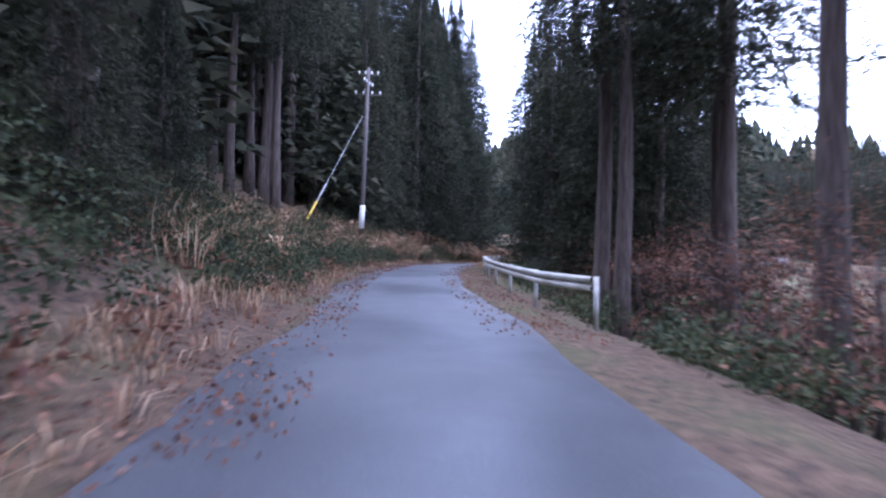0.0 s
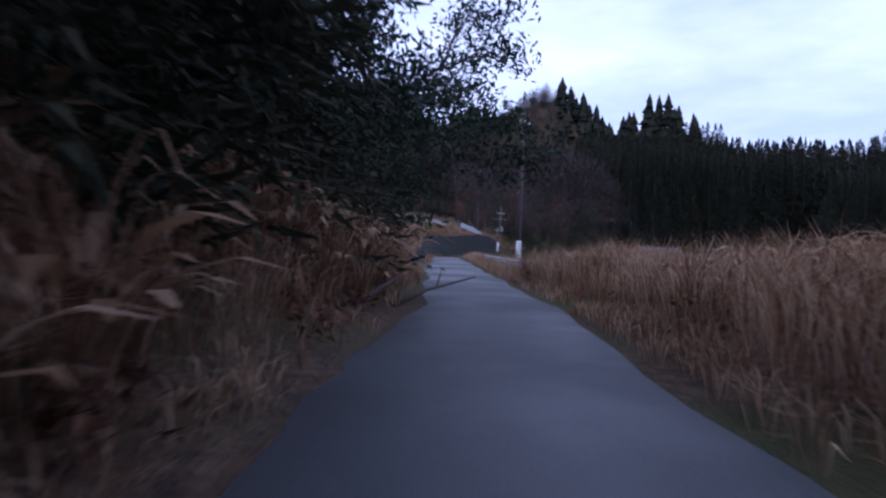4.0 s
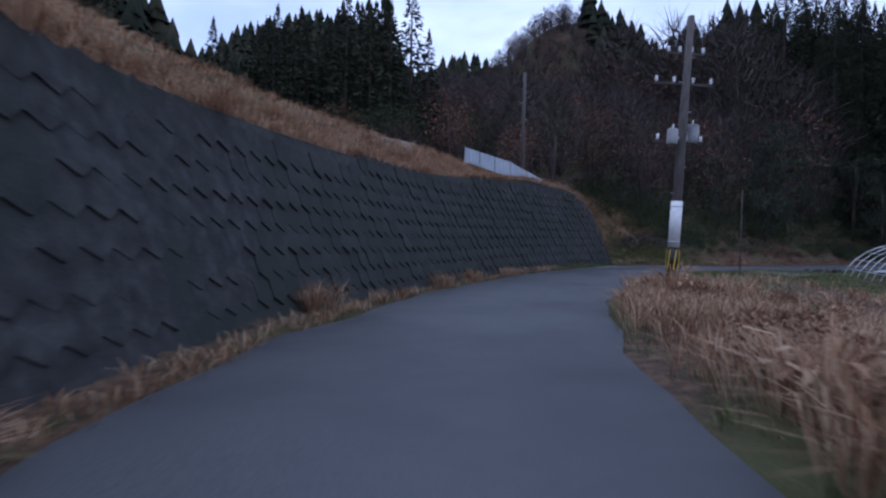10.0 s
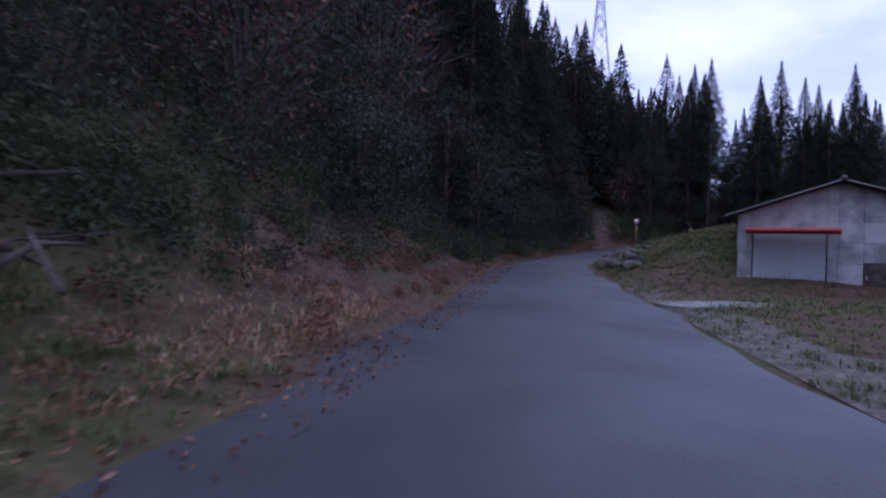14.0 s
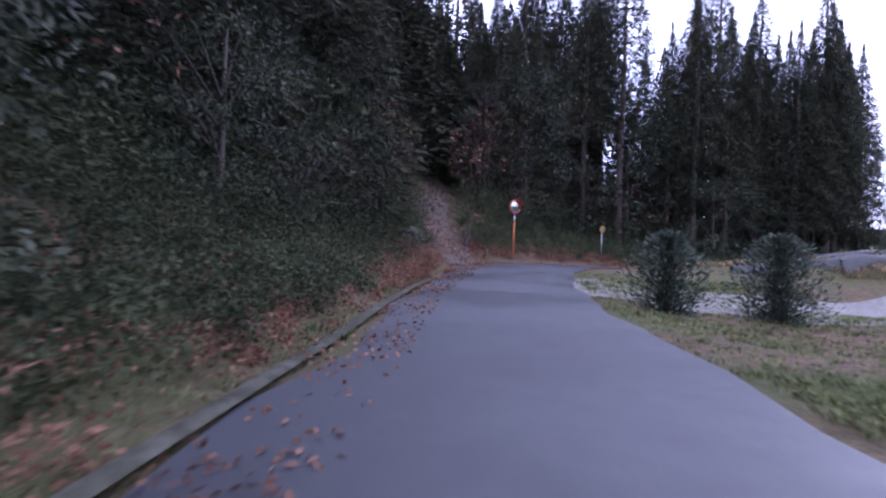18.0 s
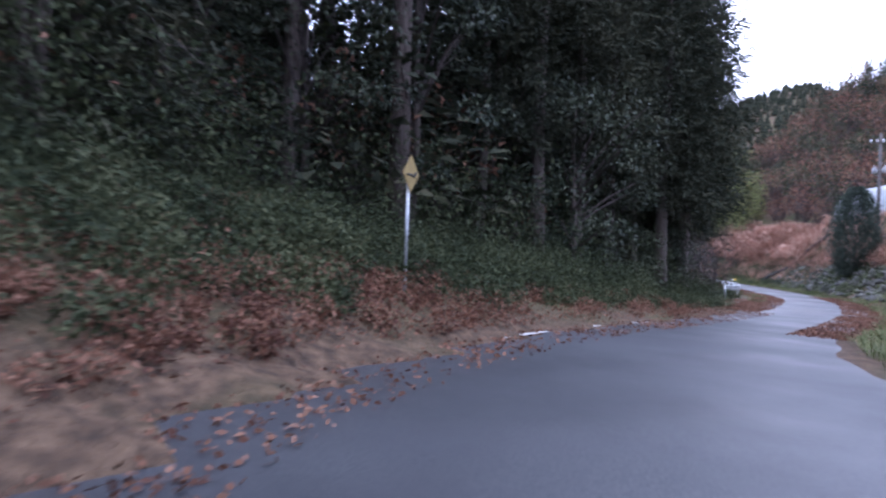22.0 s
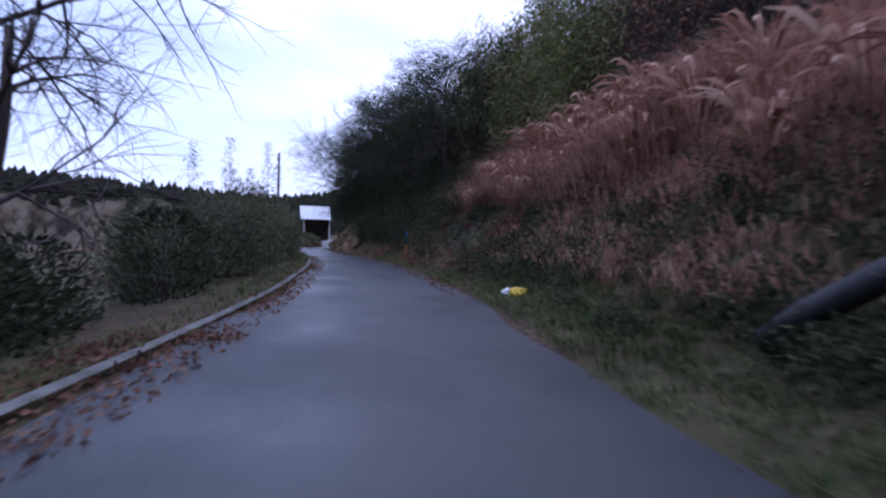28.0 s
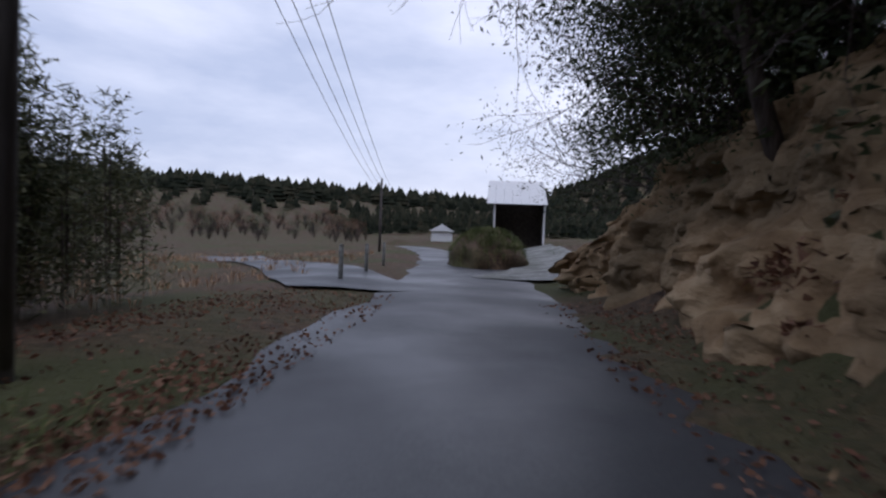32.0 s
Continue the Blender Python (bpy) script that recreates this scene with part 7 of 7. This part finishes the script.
# fallen branches and logs
for k, (x, y, tr, ln, r) in enumerate(((6.2, 62.0, 65, 4.5, 0.07), (7.4, 64.0, 40, 3.4, 0.05), (*station(13.9, 5.2)[:2], 20, 4.0, 0.09), (*station(14.3, 5.6)[:2], 5, 3.2, 0.06), (142.5, 101.9, 40, 1.5, 0.2), (*station(13.7, 4.6)[:2], 35, 2.0, 0.04))):
    bm = bmesh.new()
    tube(bm, [(0, 0, 0), (ln * 0.4, 0.1, 0.25), (ln, -0.05, 0.5)], [r, r * 0.8, r * 0.4], 8)
    tube(bm, [(ln * 0.5, 0.05, 0.28), (ln * 0.8, 0.5, 0.7)], [r * 0.5, r * 0.2], 6)
    ob = tagged(new("fallen_branch", bm_mesh("fallen_branch", bm, "bark", True)), "fallen bare branch lying on the bank", "branch", "fallen branches")
    ob.matrix_basis = pose(x, y, float(ground(x, y)[0]) + 0.02, 0, 0, tr)

# ---- eroded clay cut ----
ct = np.linspace(32.2, 33.9, 130)
cu = np.linspace(0, 1, 60)
hv = np.interp(ct, (32.2, 32.45, 32.8, 33.4, 33.9), (0.6, 2.6, 3.9, 3.4, 0.6))
V = []
for a, t in enumerate(ct):
    e = float(np.interp(t, ts, er))
    for b, u in enumerate(cu):
        up = hv[a] * u
        n = noise.fractal(Vector((t * 6, u * 4.5, 0.3)), 0.8, 2.0, 6)
        off = e + 0.75 + up * 0.62 + 0.6 * n - 0.4 * u * u
        x, y, z, h = station(float(t), -off)
        V.append((x, y, z - 0.25 * (u == 0) + up + 0.2 * noise.noise(Vector((t * 9, u * 6, 2))) + 0.12 * noise.fractal(Vector((t * 30, u * 20, 5)), 0.6, 2.0, 4)))
k = (np.arange(129)[:, None] * 60 + np.arange(59)).ravel()
tagged(new("clay_cut", mesh_np("clay_cut", V, np.stack((k, k + 60, k + 61, k + 1), 1), "clay", True)), "raw ochre clay cut with loose stones", "bank", kind="structure")

# ---- the farm beyond the bend ----
def barn(x, y, z, turn):
    thing = tagged(new("barn"), "open barn with a pale tin roof behind the bank", "barn")
    thing.matrix_basis = pose(x, y, z, 0, 0, turn)
    for a in (-3.4, 0.5):
        for b, top in ((-2.2, 2.75), (2.2, 4.6)):
            bm = bmesh.new()
            box(bm, a, b, top / 2 - 0.6, 0.15, 0.15, top + 1.2, 0.01)
            part("post", bm_mesh("post", bm, "white_plate" if b < 0 else "board"), thing)
    tilt = Matrix.Translation((0, 0, 3.75)) @ Matrix.Rotation(radians(24), 4, "X")
    for k in range(7):
        bm = bmesh.new()
        for j in range(4):
            box(bm, -3.96 + 0.68 * k + 0.17 * j, 0, 0.02, 0.1, 5.6, 0.05, 0.01, tilt)
        box(bm, -3.7 + 0.68 * k, 0, 0, 0.67, 5.6, 0.03, 0, tilt)
        part("roof_sheet", bm_mesh("roof_sheet", bm, "white_plate"), thing)
    bm = bmesh.new()
    box(bm, -1.5, 2.3, 1.6, 3.9, 0.06, 5.4, 0.01)
    part("back_wall", bm_mesh("back_wall", bm, "board"), thing)
    for a in (-3.5, 0.6):
        bm = bmesh.new()
        box(bm, a, 0.9, 1.2, 0.05, 2.7, 4.0, 0.01)
        part("side_wall", bm_mesh("side_wall", bm, "roof_tin"), thing)


def cottage(x, y, z, turn, size, wall, label):
    thing = tagged(new("cottage"), label, "house")
    thing.matrix_basis = pose(x, y, z, 0, 0, turn) @ Matrix.Scale(size, 4)
    bm = bmesh.new()
    box(bm, 0, 0, 1.2, 7, 5, 2.6, 0.02)
    w = part("wall", bm_mesh("wall", bm, wall), thing)
    bm = bmesh.new()
    q = [bm.verts.new(c) for c in ((-4, -3, 2.4), (4, -3, 2.4), (4, 3, 2.4), (-4, 3, 2.4), (-2.6, 0, 4.1), (2.6, 0, 4.1))]
    for f in ((0, 1, 5, 4), (2, 3, 4, 5), (1, 2, 5), (3, 0, 4), (3, 2, 1, 0)):
        bm.faces.new([q[i] for i in f])
    part("roof", bm_mesh("roof", bm, "panel"), thing)
    for a in (-1.8, 1.6):
        bm = bmesh.new()
        box(bm, a, -2.52, 1.4, 1.3, 0.06, 1.1, 0.01)
        part("window", bm_mesh("window", bm, "black"), w)


barn(227.8, 32.8, 1.4, 233)
cottage(264.0, 20.0, float(ground(264, 20)[0]), -30, 0.62, "white_plate", "small far white-walled farmhouse with a grey roof")


def strip(name, pts, width, mat, label, category, lift=0.06, kind="structure", wobble=0.0):
    """A way on the ground along a line of places."""
    P = np.array(pts, float)
    u = np.linspace(0, len(P) - 1, 60)
    x, y = np.interp(u, np.arange(len(P)), P[:, 0]), np.interp(u, np.arange(len(P)), P[:, 1])
    dx, dy = np.gradient(x), np.gradient(y)
    L = np.hypot(dx, dy)
    v = []
    for f in np.linspace(-0.5, 0.5, 7):
        wide = width * f * (1 + wobble * (np.sin(u * 2.3 + 3 * f) * np.sin(u * 5.1 + 1) + 0.4 * np.sin(u * 13 + 9 * f)))
        xx, yy = x - dy / L * wide, y + dx / L * wide
        v.append(np.stack((xx, yy, ground(xx, yy) + lift), 1))
    v = np.concatenate(v)
    k = (np.arange(6)[:, None] * 60 + np.arange(59)).ravel()
    tagged(new(name, mesh_np(name, v, np.stack((k, k + 1, k + 61, k + 60), 1), mat, True)), label, category, kind=kind)


strip("ramp", [(205.8, 52.6), (209.0, 48.6), (216.0, 42.0), (226.0, 34.5)], 2.6, "concrete", "pale wet concrete ramp up to the barn", "ramp", 0.1)
strip("side_lane", [(203.5, 58.5), (208.5, 57.6), (216.0, 56.2), (232.0, 56.5)], 3.2, "asphalt", "narrow wet side lane towards the fields", "lane", 0.07)
strip("trail", TRAIL[:22].tolist(), 2.0, "gravel", "steep wet stony track covered with leaves", "track", 0.04, wobble=0.5)
strip("track", [station(20.0, -2.5)[:2], station(20.05, -8.0)[:2], station(20.0, -17.0)[:2]], 6.0, "pale_gravel", "pale wet gravel track to the fields", "track", 0.02, wobble=0.15)
mound = tagged(new("grass_mound"), "overgrown grassy mound between lane and ramp", "mound")
bm = bmesh.new()
bmesh.ops.create_icosphere(bm, subdivisions=4, radius=1.0)
for v in bm.verts:
    v.co *= 1 + 0.18 * noise.noise(v.co * 2.3)
    v.co = Vector((v.co.x * 4.6, v.co.y * 1.9, max(v.co.z, -0.2) * 1.7))
mound.matrix_basis = pose(214.5, 47.2, float(ground(214.5, 47.2)[0]), 0, 0, -38)
part("earth", bm_mesh("earth", bm, "soil", True), mound)
n = 900
a, q = rng.uniform(0, 6.28, n), rng.random(n) ** 0.5
gx_, gy_ = np.cos(a) * q * 4.5, np.sin(a) * q * 1.85
v, f = blades(gx_, gy_, 1.6 * np.sqrt(np.clip(1 - q ** 2, 0, 1)), 0.5, 1.1, 0.02, rng, 7)
part("grass", mesh_np("grass", v, f, "green_grass"), mound)
for k, (x, y) in enumerate(((208.6, 56.2), (212.2, 53.9), (205.6, 58.2))):
    plain_pole(x, y, 0.9, 0.06, "concrete", "short grey concrete parapet post", "parapet_post")
slab("rubble", 207.2, 51.6, 0.5, 0.2, 20, "concrete", "broken white concrete lump at the ramp's foot", "rubble", 0.08)

# black mulch sheets and scrap in the field
for k, (x, y, tr, ln, w) in enumerate(((123.5, 140.0, 72, 5.0, 1.0), (122.0, 136.0, 74, 6.0, 1.1), (125.0, 135.0, 70, 6.0, 1.2), (119.5, 134.5, 76, 6.0, 1.0))):
    bm = bmesh.new()
    m = 24
    rings = []
    for j in range(m + 1):
        u = j / m
        ring = [bm.verts.new((ln * (u - 0.5), w * (0.5 - q / 8) + 0.05 * math.sin(9 * u + q), (0.3 + 0.08 * math.sin(7 * u + k)) * math.sin(math.pi * q / 8) + 0.02 * math.sin(31 * u + 3 * q))) for q in range(9)]
        rings.append(ring)
    for a, b in zip(rings, rings[1:]):
        for q in range(8):
            bm.faces.new((a[q], a[q + 1], b[q + 1], b[q]))
    for q in bm.verts:
        wx_, wy_ = x + q.co.x * math.cos(radians(tr)) - q.co.y * math.sin(radians(tr)), y + q.co.x * math.sin(radians(tr)) + q.co.y * math.cos(radians(tr))
        q.co.z += float(ground(wx_, wy_)[0] - ground(x, y)[0])
    ob = tagged(new("mulch_sheet", bm_mesh("mulch_sheet", bm, "black", True)), "long heap of wet black mulch film in the field", "plastic sheet", "mulch film heaps")
    ob.matrix_basis = pose(x, y, float(ground(x, y)[0]) - 0.02, 0, 0, tr)
for k in range(22):
    x, y = 64.0 + rng.normal(0, 0.9), 144.8 + rng.normal(0, 0.45)
    q = rng.uniform(0.25, 0.5)
    ob = tagged(new("stone", STONES[int(rng.integers(0, 6))]), "dark rubble stone in a heap on the yard", "stone", "rubble heap in the yard")
    ob.matrix_basis = pose(x, y, float(ground(x, y)[0]) + 0.06, rng.uniform(-30, 30), rng.uniform(-30, 30), rng.uniform(0, 360)) @ Matrix.Diagonal((q, q, q, 1))
bm = bmesh.new()
tube(bm, [(-1.6, 0, 0.06), (1.6, 0, 0.06)], 0.07, 8)
ob = tagged(new("pipe", bm_mesh("pipe", bm, "blue_tin", True)), "pale blue-grey pipe lying on the yard", "pipe")
ob.matrix_basis = pose(66.4, 143.9, float(ground(66.4, 143.9)[0]) + 0.03, 0, 0, 20)

# orange and blue marker post on the dark bank
post = tagged(new("marker_post"), "orange marker post with a blue upper half", "post")
x, y, z, h = station(30.62, -3.4)
post.location = (x, y, float(ground(x, y)[0]))
bm = bmesh.new()
tube(bm, [(0, 0, -0.2), (0, 0, 0.62)], 0.035, 10)
part("foot", bm_mesh("foot", bm, "orange", True), post)
bm = bmesh.new()
tube(bm, [(0, 0, 0.62), (0, 0, 1.35), (0, 0, 1.38)], [0.04, 0.04, 0.02], 10)
M["blue_paint"] = material("blue_post_paint", ((0.02, 0.06, 0.2), (0.04, 0.1, 0.28)), 6, 0.5, 0.05)
part("shaft", bm_mesh("shaft", bm, "blue_paint", True), post, None, "blue upper half")
